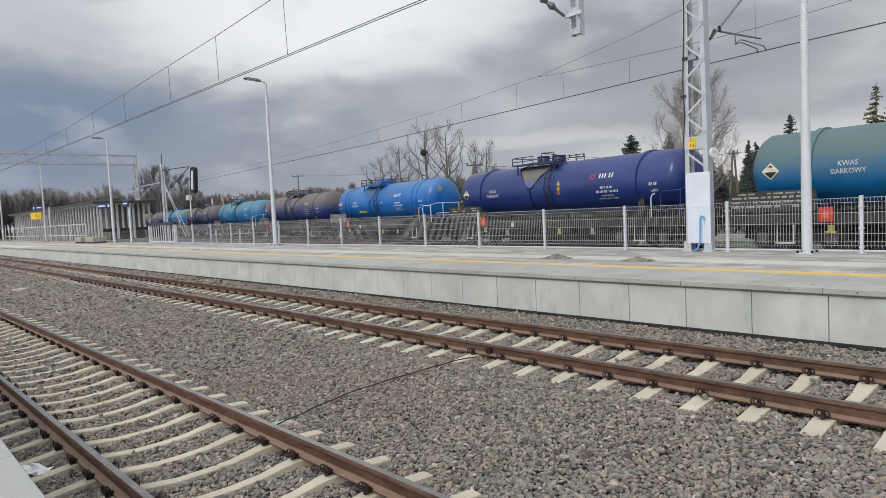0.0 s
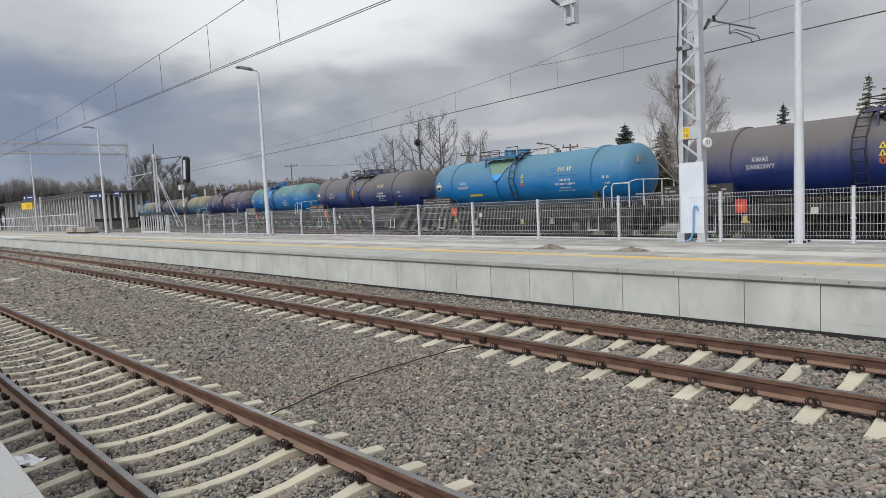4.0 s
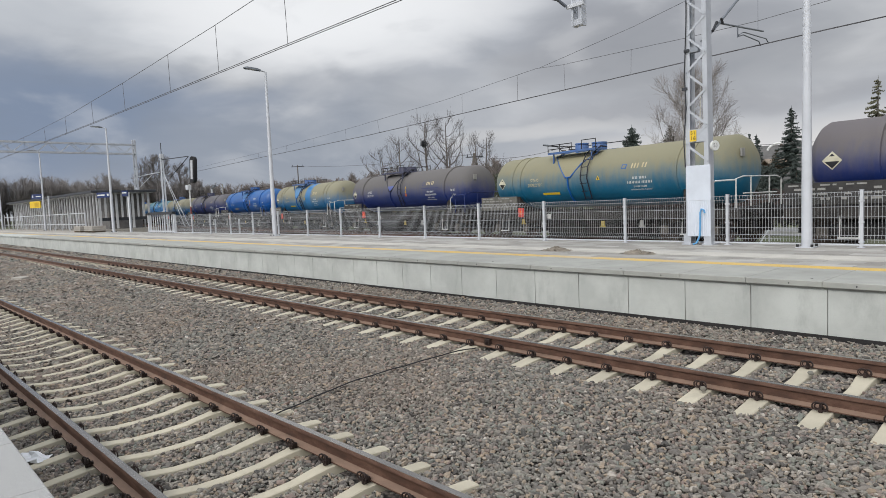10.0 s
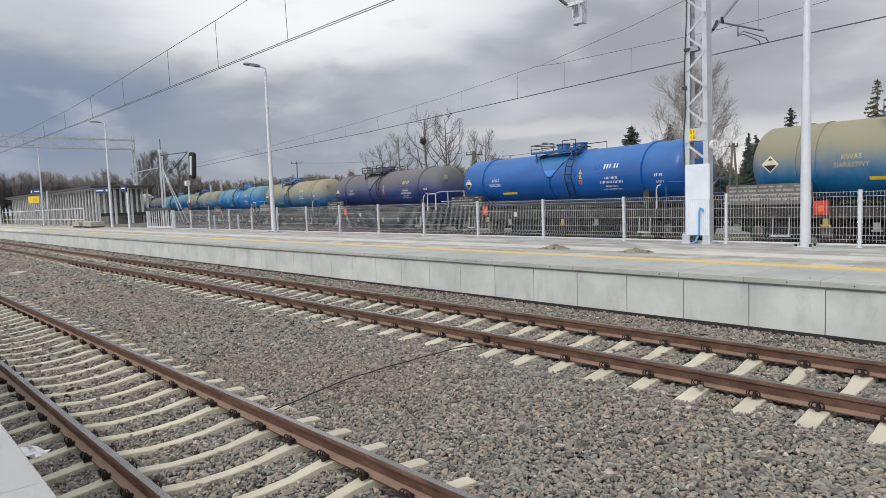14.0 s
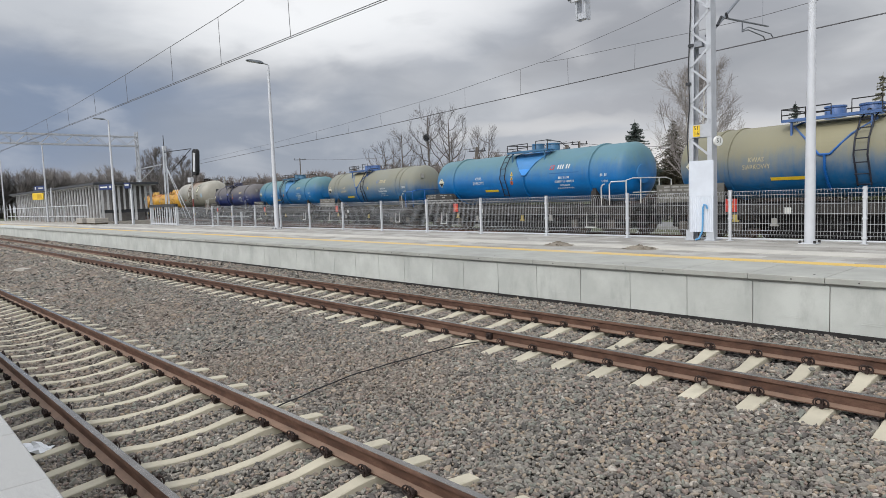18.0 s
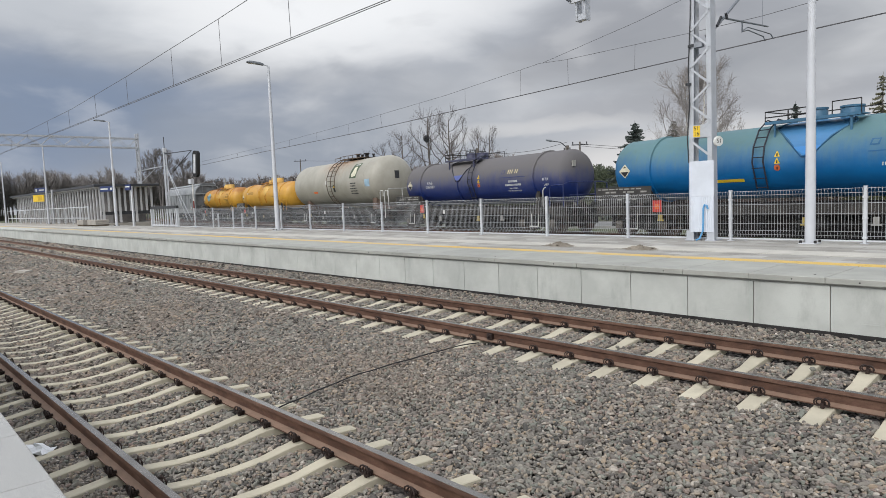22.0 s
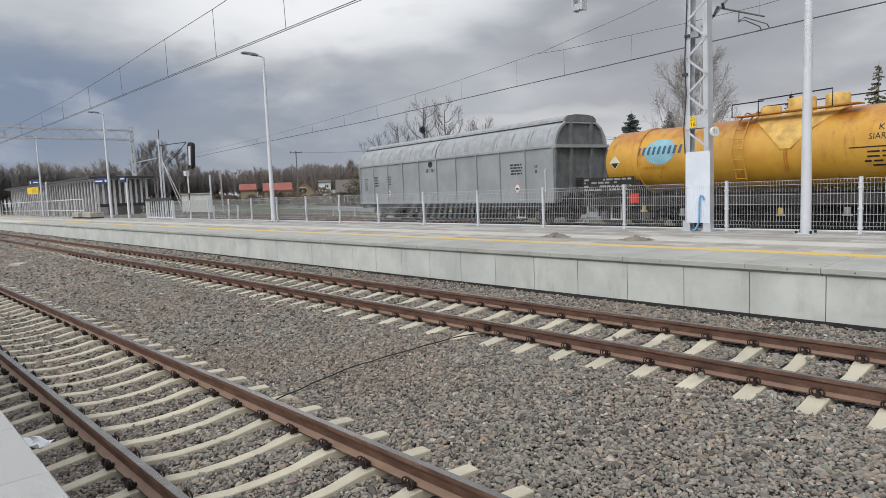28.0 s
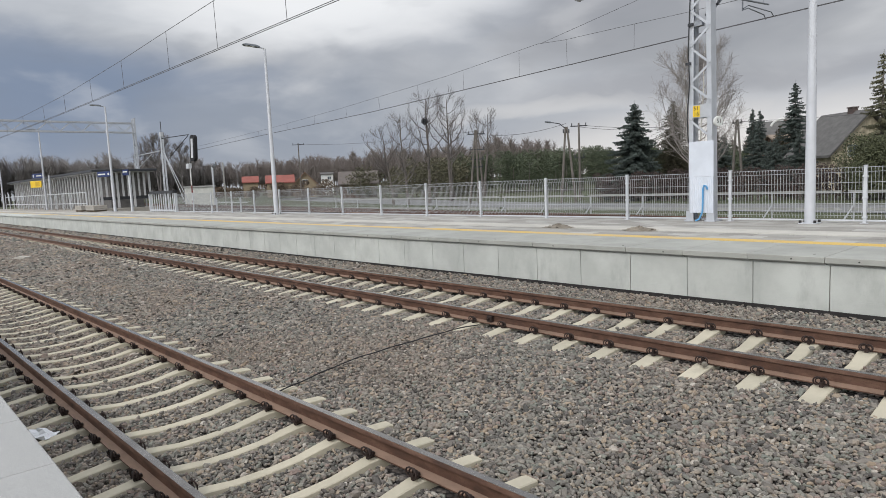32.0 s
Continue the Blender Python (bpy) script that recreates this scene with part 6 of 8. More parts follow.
    for u, r in ((5.95, 0.17), (-4.75, 0.17)):
        c = Geo()
        c.add([flat(u + r * math.cos(a), 1.52 + r * 1.2 * math.sin(a)) - Vector((0, 0.004, 0)) for a in [2 * math.pi * k / 24 for k in range(24)]], [tuple(range(24))])
        d = part("round_notice", c, WHITE, body, "round white notice")
        ring = Geo()
        arc = [2 * math.pi * k / 24 for k in range(24)]
        ring.v = [tuple(flat(u + r * f * math.cos(a), 1.52 + r * f * 1.2 * math.sin(a)) - Vector((0, 0.007, 0))) for f in (1.0, 0.84) for a in arc]
        ring.f = [(k, (k + 1) % 24, 24 + (k + 1) % 24, 24 + k) for k in range(24)]
        part("notice_ring", ring, RED, d)
        c = Geo()
        c.box(u - 0.08, u + 0.08, -W + 0.036, -W + 0.040, 1.48, 1.54)
        part("notice_mark", c, BLACK, d)
    half = lob / 2 - 0.5
    part("end_rail", railing([[(half - 0.25, -1.25, 1.0), (half - 0.25, -1.25, 2.05), (half, -1.2, 2.1), (half + 0.05, -0.3, 2.1), (half + 0.05, -0.3, 1.05)], [(half + 0.05, 0.3, 1.05), (half + 0.05, 0.3, 2.1), (half, 1.2, 2.1), (half - 0.2, 1.25, 1.0)]], 0.025), RAILW, t, "pale tube rail of the end platform")
    part("grab_rail", railing([[(half - 0.35, -1.42, 1.2), (half - 0.35, -1.44, 1.25), (half - 0.35, -1.44, 2.2), (half - 0.35, -1.40, 2.25)]], 0.02), RAILW, t)
    g = Geo()
    g.box(-L / 2 + 0.2, L / 2 - 0.2, -W, -W + 0.06, 0.70, 0.95)
    part("side_beam", g, SOOT, t)
    return t


NAVY, ROYAL, SKYB, TEALB = lin(32, 50, 108), lin(18, 78, 166), lin(18, 98, 172), lin(18, 98, 150)
GREYD, OLIVE, GREENG, BROWND = lin(102, 98, 94), lin(140, 133, 104), lin(104, 130, 112), lin(108, 101, 94)
TRAIN = []
SPEC = [
    ("A", TEALB, lin(96, 112, 96), 0.8, 2.55, "blue acid tank wagon under grey-green dust", {}),
    ("A", NAVY, GREYD, 0.12, 3.2, "clean dark blue acid tank wagon with white lettering", {}),
    ("B", SKYB, GREENG, 0.3, 3.0, "clean bright blue acid tank wagon with double bands", {}),
    ("A", NAVY, BROWND, 0.9, 2.6, "dark blue acid tank wagon greyed with dust on its crown", {"manhole": True, "rails": False}),
    ("A", lin(26, 112, 172), GREENG, 0.55, 2.65, "light blue acid tank wagon with a greenish film of dust", {}),
    ("A", NAVY, GREYD, 0.92, 2.45, "dusty dark blue acid tank wagon with an end manhole", {"manhole": True, "rails": False}),
    ("B", lin(20, 106, 172), GREENG, 0.85, 2.75, "blue-green acid tank wagon with double bands and a washed tray", {}),
    ("A", NAVY, BROWND, 0.85, 2.5, "dark blue acid tank wagon with a dusty crown", {}),
    ("B", lin(26, 104, 136), OLIVE, 0.92, 2.5, "acid tank wagon coated with olive dust over blue paint", {}),
    ("A", NAVY, GREYD, 0.95, 2.5, "acid tank wagon grey with dust over dark blue paint", {}),
    ("B", lin(24, 108, 160), OLIVE, 0.92, 2.4, "olive-dusted acid tank wagon with a fresh blue stripe", {"patch": (1.05, 0.42, lin(48, 118, 172))}),
    # no dust here: the film colour paints the crown's lighter blue sheen
    ("A", lin(22, 82, 152), lin(62, 112, 150), 0.35, 3.0, "clean royal blue acid tank wagon with white lettering", {}),
    ("A", NAVY, GREYD, 0.85, 2.6, "dusty dark blue acid tank wagon with pale lettering", {}),
    ("B", TEALB, OLIVE, 0.9, 2.35, "acid tank wagon shading from olive dust to blue", {}),
    ("A", lin(14, 106, 172), GREENG, 0.7, 2.75, "blue acid tank wagon with a green-grey crown and white lettering", {"manhole": True}),
    ("B", TEALB, OLIVE, 0.8, 2.35, "blue acid tank wagon with olive dust and double bands", {}),
    ("A", lin(14, 100, 158), GREENG, 0.7, 2.7, "bright blue acid tank wagon with an end manhole", {"manhole": True, "rails": False}),
    ("A", NAVY, GREYD, 0.9, 2.5, "dark blue acid tank wagon with a grey crown and black hatch", {}),
]
LEFT = [-6.6, -19.4, -31.5, -44.2, -56.7, -69.4, -81.4, -94.05, -105.9, -118.5, -130.5, -143.1, -155.65, -167.6, -180.1, -191.9, -204.5, -217.3, -231.6, -243.6, -256.1, -272.6]
for i, (kind, paint, dust, amount, level, label, extra) in enumerate(SPEC):
    w = acid_wagon(i, kind, paint, dust, amount, 3.7 * i + 1, level, clean=label, **extra)
    TRAIN.append((w, LEFT[i] * 1.12 + (5.87 if kind == "A" else 5.42)))
TRAIN.append((white_wagon(), LEFT[18] * 1.12 + 7.6))
TRAIN.append((yellow_wagon(19, 2.0, 0.25), LEFT[19] * 1.12 + 5.78))
TRAIN.append((yellow_wagon(20, 5.0, 1.0), LEFT[20] * 1.12 + 5.78))
TRAIN.append((grey_wagon(), LEFT[21] * 1.12 + 8.58))


def travelled(t):
    return 1.12 * (8.97 * t - 0.25 * t * t / 30 - 0.01 * t ** 3 / 900) + 0.175 * max(0.0, t - 28.0) ** 2


def motions():
    """The train rolls along its siding, each wagon on its own place of it."""
    for w, x0 in TRAIN:
        rows = []
        for k in [0.5 * j for j in range(65)]:
            x = x0 + travelled(k)
            rows.append((float(k), pose(x, y_train(x), ZT, 0, 0, -math.degrees(math.atan(slope(x))))))
        walk(w, rows)


# ---- waiting pavilion, signs and masts at the western end ----
ROOFD = plain("dark_roof_edge", lin(60, 62, 66), 0.5, 0.2, 0.15)
SLAT = plain("pale_grey_slat", lin(186, 186, 186), 0.5, 0.05, 0.08)
GLASSD = Mat("dim_glazing", 0.08)
GLASSD = GLASSD.done(lin(70, 80, 88))
pav = thing("waiting_pavilion", None, "long flat-roofed waiting pavilion of pale upright slats", "pavilion")
PX0, PX1, PY0, PY1 = -65.2, -106.0, 17.0, 21.6
g = Geo()
g.box(PX1 - 0.6, PX0 + 0.7, PY0 - 0.6, PY1 + 0.5, 4.16, 4.38, 0.02)
part("roof", g, ROOFD, pav, "dark flat roof")
g = Geo()
g.box(PX1 - 0.4, PX0 + 0.5, PY0 - 0.4, PY1 + 0.3, 4.10, 4.16)
part("soffit", g, SLAT, pav)
for i in range(38):
    x = PX0 - 0.1 - 1.08 * i
    g = Geo()
    g.box(-0.10, 0.10, -0.05, 0.05, 0, 3.30)
    part("slat", g, SLAT, pav, key="slat", at=pose(x, PY0, PLAT + 0.06))
for i in range(10):
    y = PY0 + 0.48 * (i + 0.45)
    if i % 3 == 0:
        part("slat", Geo, SLAT, pav, key="slat", at=pose(PX0, y, PLAT + 0.06, 0, 0, 90))
    else:
        g = Geo()
        g.box(-0.08, 0.08, -0.05, 0.05, 0, 2.26)
        part("slat", g, SLAT, pav, key="short_slat", at=pose(PX0, y, 1.84, 0, 0, 90))
for z in (1.35, 2.35):
    g = Geo()
    g.tube([(PX0 + 1.0, PY0 - 1.3, z), (PX1 + 2, PY0 - 1.3, z)], 0.045, 6)
    part("guard_bar", g, GALV, pav)
for i in range(15):
    x = PX0 + 1.0 - 2.9 * i
    g = Geo()
    g.box(x - 0.04, x + 0.04, PY0 - 1.34, PY0 - 1.26, PLAT, 2.4)
    part("guard_post", g, GALV, pav)
for i in range(29):
    x = PX0 - 0.1 - 1.45 * i
    part("slat", Geo, SLAT, pav, key="slat", at=pose(x, PY1, PLAT + 0.06))
g = Geo()
# added screens: their grey stands in for the dim interior behind the slats
g.box(PX1, PX0 - 1.5, PY0 + 1.4, PY0 + 1.5, PLAT, 4.10)
g.box(PX0 - 1.6, PX0 - 1.5, PY0 + 1.5, PY1 - 0.2, PLAT, 4.10)
part("screen_wall", g, plain("grey_screen_panel", lin(116, 114, 112), 0.8, 0, 0.15), pav, "added grey inner screen for the dim gaps between the slats")
g = Geo()
g.box(PX1 - 1, PX0 + 1, PY0 - 1.6, PY1 + 0.4, -0.8, PLAT)
part("plinth", g, PAVER, pav)
g = Geo()
g.box(PX0 - 0.15, PX0 - 0.02, PY0, PY1, 1.55, 1.85)
part("end_rail", g, DARKM, pav)

# stacks of slabs left in front of the pavilion
for x, y, w in ((-60.6, 14.6, 2.0), (-57.5, 14.7, 2.4)):
    s = thing("slab_stack", pose(x, y, PLAT - 0.004), "low stack of grey concrete slabs on a pallet", "slab stack", "slab stacks")
    for k in range(3):
        g = Geo()
        g.box(-w / 2, w / 2, -0.5, 0.5, 0.12 + 0.13 * k, 0.24 + 0.13 * k, 0.01)
        part("slab", g, PAVER, s)
    for k in (-1, 0, 1):
        g = Geo()
        g.box(k * w * 0.4 - 0.05, k * w * 0.4 + 0.05, -0.5, 0.5, 0, 0.12)
        part("bearer", g, plain("grey_timber", lin(120, 108, 92), 0.9, 0, 0.25), s)

# picket enclosure of the stairway
enc = thing("stairway_enclosure", None, "grey picket enclosure round a stairway beside the pavilion", "railing")
for x0, x1 in ((-46.6, -41.9),):
    for k in range(12):
        x = x0 + (x1 - x0) * k / 11
        g = Geo()
        g.box(-0.03, 0.03, -0.02, 0.02, 0, 1.22)
        part("picket", g, GALV, enc, key="picket", at=pose(x, 15.35, PLAT))
    g = Geo()
    g.box(x0 - 0.1, x1 + 0.1, 15.28, 15.42, 1.95, 2.13)
    part("top_rail", g, DARKM, enc, "dark grey top rail")
    g = Geo()
    g.box(x0 - 0.1, x1 + 0.1, 15.3, 15.4, PLAT + 0.05, PLAT + 0.15)
    part("bottom_rail", g, GALV, enc)
    for x in (x0, x1):
        g = Geo()
        g.box(x - 0.07, x + 0.07, 15.28, 15.42, PLAT - 0.004, 2.13)
        part("corner_post", g, GALV, enc)


def sign(name, x, y, z, w, h, mat, label, pole_x, pole_top, marks, yaw=24):
    s = thing(name, pose(x, y, PLAT - 0.004, 0, 0, yaw), label, "sign", "platform signs")
    g = Geo()
    g.box(-w / 2, w / 2, -0.05, 0.05, z - h / 2 - PLAT, z + h / 2 - PLAT, 0.01)
    b = part("board", g, mat, s)
    g = Geo()
    g.box(pole_x - 0.07, pole_x + 0.07, 0.05, 0.17, 0, pole_top - PLAT)
    part("sign_pole", g, GALV, s)
    for u, v, ww, hh, m in marks:
        g = Geo()
        g.box(u - ww / 2, u + ww / 2, -0.056, -0.0505, z - PLAT + v - hh / 2, z - PLAT + v + hh / 2)
        part("sign_mark", g, m, b)


sign("platform_sign", -55.1, 14.9, 3.66, 1.45, 0.42, BLUEM, "dark blue station sign with white bars on a pale post", 0.68, 3.7, [(-0.25, 0.0, 0.8, 0.10, WHITE), (0.5, 0.0, 0.18, 0.18, WHITE)])
sign("platform_sign", -50.9, 15.2, 3.62, 0.55, 0.42, BLUEM, "small dark blue sign on a pale post", 0.22, 3.7, [(0.0, 0.05, 0.42, 0.09, WHITE)])
sign("platform_sign", -80.5, 15.2, 4.42, 1.8, 0.5, BLUEM, "dark blue track sign above a yellow timetable", 1.6, 4.4, [(-0.65, 0, 0.16, 0.28, WHITE), (0.22, 0, 0.8, 0.10, WHITE)])
sign("timetable_board", -81.2, 15.1, 3.55, 1.7, 0.72, YEL, "large yellow timetable board on the platform", 1.2, 3.4, [(0.25, 0.0, 0.7, 0.48, plain("ochre_print", lin(196, 158, 40), 0.6))])

# portal across the tracks
portal = thing("catenary_portal", None, "white lattice portal of the overhead line across all tracks", "overhead-line portal")
QX, QY = -76.0, 24.0
for y in (QY, -3.0):
    g = Geo()
    for x in (QX - 0.35, QX + 0.35):
        g.beam((x, y, -0.6), (x, y, 10.3), 0.14, 0.16)
    for k in range(18):
        z = 0.2 + k * 0.55
        g.beam((QX - 0.35, y, z), (QX + 0.35, y, z + 0.5), 0.08, 0.05) if k % 2 else g.beam((QX + 0.35, y, z), (QX - 0.35, y, z + 0.5), 0.08, 0.05)
    part("portal_leg", g, MAT_MAST, portal)
for z in (8.75, 9.75):
    for x in (QX - 0.4, QX + 0.4):
        g = Geo()
        g.beam((x, -3.0, z), (x, QY, z), 0.13, 0.13)
        part("chord", g, MAT_MAST, portal)
for k in range(26):
    y = -3.0 + 27.0 * k / 26
    for x in (QX - 0.4, QX + 0.4):
        g = Geo()
        a, b = (8.78, 9.72) if k % 2 else (9.72, 8.78)
        g.beam((x, y, a), (x, y + 27 / 26, b), 0.05, 0.05)
        part("lattice_bar", g, MAT_MAST, portal)

# colour-light signal seen from its side, and the lattice masts by it
DULLR = plain("faded_red_band", lin(120, 58, 54), 0.6, 0, 0.15)
sigm = thing("signal_post", pose(-47.6, 18.7, -0.3), "black-faced light signal on a red and white banded post", "railway signal")
for k in range(8):
    g = Geo()
    g.tube([(0, 0, 0.55 * k), (0, 0, 0.55 * (k + 1))], 0.05, 10)
    part("post_band", g, RAILW if k % 2 or k > 5 else DULLR, sigm)
g = Geo()
ring = [(0.20 * math.cos(a), 0.30 * math.sin(a) + (0.66 if math.sin(a) > 0 else -0.66)) for a in [2 * math.pi * k / 20 for k in range(20)]]
g.loft([[(x, y, 5.45 + z) for x, z in ring] for y in (-0.18, 0.18)])
part("signal_head", g, BLACK, sigm, "black signal head with a pale back", at=pose(0.15, 0, 0, 0, 4, 30))
g = Geo()
g.box(-0.06, 0.10, -0.24, -0.181, 4.75, 6.12)
part("pale_back", g, GALV, sigm, at=pose(0.15, 0, 0, 0, 4, 30))
g = Geo()
g.tube([(0.0, 0, 4.3), (0.0, 0.1, 4.6), (0.5, 0.2, 4.7), (0.55, 0.2, 5.2)], 0.04, 6)
part("bracket", g, DARKM, sigm)
g = Geo()
g.box(-0.45, 0.05, -0.12, 0.12, 4.0, 4.35)
part("signal_box", g, GALV, sigm)


def lattice(name, x, y, h, w, label):
    t = thing(name, pose(x, y, -0.4), label, "mast", "lattice masts")
    for a, b in ((-w, -w), (w, -w), (w, w), (-w, w)):
        g = Geo()
        g.beam((a, b, 0), (a * 0.6, b * 0.6, h), 0.05, 0.05)
        part("mast_leg", g, MAT_MAST, t)
    k, z = 0, 0.3
    while z < h - 0.5:
        g = Geo()
        s = 1 if k % 2 else -1
        f = 1 - 0.4 * z / h
        g.beam((-s * w * f, -w * f, z), (s * w * f, -w * f, z + 0.5), 0.03, 0.03)
        g.beam((-s * w * f, w * f, z), (s * w * f, w * f, z + 0.5), 0.03, 0.03)
        part("lacing", g, MAT_MAST, t)
        z += 0.5
        k += 1
    return t


m1 = lattice("signal_mast", -50.0, 17.7, 6.7, 0.12, "slim white lattice mast with stays and a lamp on top")
g = Geo()
g.box(-0.11, 0.11, -0.11, 0.11, 6.6, 6.9)
part("cap_box", g, GALV, m1)
g = Geo()
g.tube([(0, 0, 6.9), (0, 0, 7.7)], 0.03, 6)
part("rod", g, DARKM, m1)
for dx in (2.1, 2.9):
    g = Geo()
    g.tube([(0, 0, 5.6), (dx, 0.6, 1.4)], 0.022, 6)
    part("stay", g, MAT_MAST, m1)
g = Geo()
g.tube([(0, 0, 6.45), (3.0, 0.85, 6.5)], 0.03, 6)
g.tube([(0.9, 0.25, 5.1), (2.9, 0.85, 6.45)], 0.03, 6)
part("cantilever", g, DARKM, m1)
m2 = lattice("catenary_mast", -101.5, 32.0, 8.4, 0.35, "distant white lattice mast of the overhead line")
g = Geo()
g.tube([(0, 0, 8.0), (7, 1.0, 8.3)], 0.07, 6)
g.tube([(0, 0, 6.0), (5, 0.6, 8.0)], 0.05, 6)
part("cantilever", g, MAT_MAST, m2)

# camera pole and low white wall behind the siding
cp = thing("camera_pole", pose(-78.8, 33.7, -0.7), "white pole with a small camera on an arm", "camera pole")
g = Geo()
g.tube([(0, 0, 0), (0, 0, 5.6)], 0.12, 8)
part("pole", g, POLE, cp)
g = Geo()
g.tube([(0, 0, 5.5), (0.5, 0, 5.75), (0.9, 0, 5.75)], 0.06, 6)
g.box(0.5, 1.1, -0.12, 0.12, 5.75, 6.0)
part("camera_head", g, LAMPGREY, cp)
g = Geo()
g.tube([(0, 0, 0), (0, 0, 6.6)], [0.14, 0.1], 8)
solid("utility_pole", g, plain("weathered_pole_concrete", lin(150, 148, 142), 0.85, 0, 0.15), "short pale concrete pole behind the siding", "utility pole", at=pose(-92, 41.0, -0.6))
lw = thing("low_building", pose(-93.7, 39.2, -0.6, 0, 0, 66), "low white-walled shed behind the siding", "shed")
g = Geo()
g.box(-3.2, 0.9, -1.2, 1.2, 0, 3.2)
part("wall", g, plain("white_render", lin(206, 206, 200), 0.85, 0, 0.1), lw)
g = Geo()
g.box(-3.35, 1.05, -1.35, 1.35, 3.2, 3.38)
part("roof", g, plain("pale_roof_felt", lin(168, 168, 165), 0.85, 0, 0.1), lw)

# two-bar tube barrier on the far side of the siding
BARW = plain("weathered_white_tube", lin(150, 150, 146), 0.6, 0.1, 0.15)
bar = thing("tube_barrier", None, "grey-white two-bar tube barrier with raking braces beyond the siding", "barrier")
for k in range(14):
    x = -4.5 - 2.95 * k
    g = Geo()
    g.tube([(x, 28, -0.7), (x, 28, 0.81)], 0.034, 6)
    part("barrier_post", g, WIREM, bar)
    g = Geo()
    g.tube([(x, 28, 0.35), (x - 0.4, 27.4, -0.6)], 0.03, 6)
    part("brace", g, WIREM, bar)
for z in (0.86, 0.20):
    for k in range(7):
        g = Geo()
        x = -2.0 - 5.9 * k
        g.box(x - 5.6, x, 27.96, 28.04, z - 0.05, z + 0.05)
        part("barrier_bar", g, BARW, bar)


# ---- landscape behind the siding ----
BARK = plain("grey_brown_bark", lin(102, 95, 90), 0.9, 0, 0.25, 4)
TWIG = plain("grey_twigs", lin(106, 100, 97), 0.9, 0, 0.25, 2)
BIRCHB = Mat("birch_bark", 0.8)
bn = BIRCHB.noise(5, 4, 0.7, (1, 1, 3))
BIRCHB = BIRCHB.done(BIRCHB.mix(BIRCHB.step(bn, 0.58, 0.68), lin(206, 202, 194), lin(66, 62, 60)), bn, 0.1)
BTWIG = plain("pale_birch_twigs", lin(146, 139, 134), 0.9, 0, 0.25, 2)


def leaf_mat(name, a, b, c):
    m = Mat(name, 0.8)
    col = m.ramp(m.geo.outputs["Random Per Island"], [(0.0, a), (0.55, b), (1.0, c)])
    n = m.noise(0.6, 4, world=True)
    return m.done(m.mix(m.math("MULTIPLY", m.step(n, 0.4, 0.7), 0.4), col, tuple(v * 0.8 for v in a)))


NEEDLE = leaf_mat("spruce_needles", lin(60, 68, 64), lin(76, 85, 80), lin(94, 104, 97))
LARCH = leaf_mat("larch_twigs", lin(90, 89, 72), lin(106, 104, 82), lin(124, 120, 94))
THUJA = leaf_mat("thuja_foliage", lin(58, 55, 44), lin(68, 65, 49), lin(82, 78, 56))
PINE = leaf_mat("pine_needles", lin(56, 64, 48), lin(74, 84, 62), lin(96, 102, 78))
SHRUB = leaf_mat("green_shrub_leaves", lin(62, 66, 46), lin(76, 80, 54), lin(92, 95, 66))
HEDGE = leaf_mat("russet_hedge_twigs", lin(60, 48, 46), lin(72, 59, 55), lin(88, 74, 68))


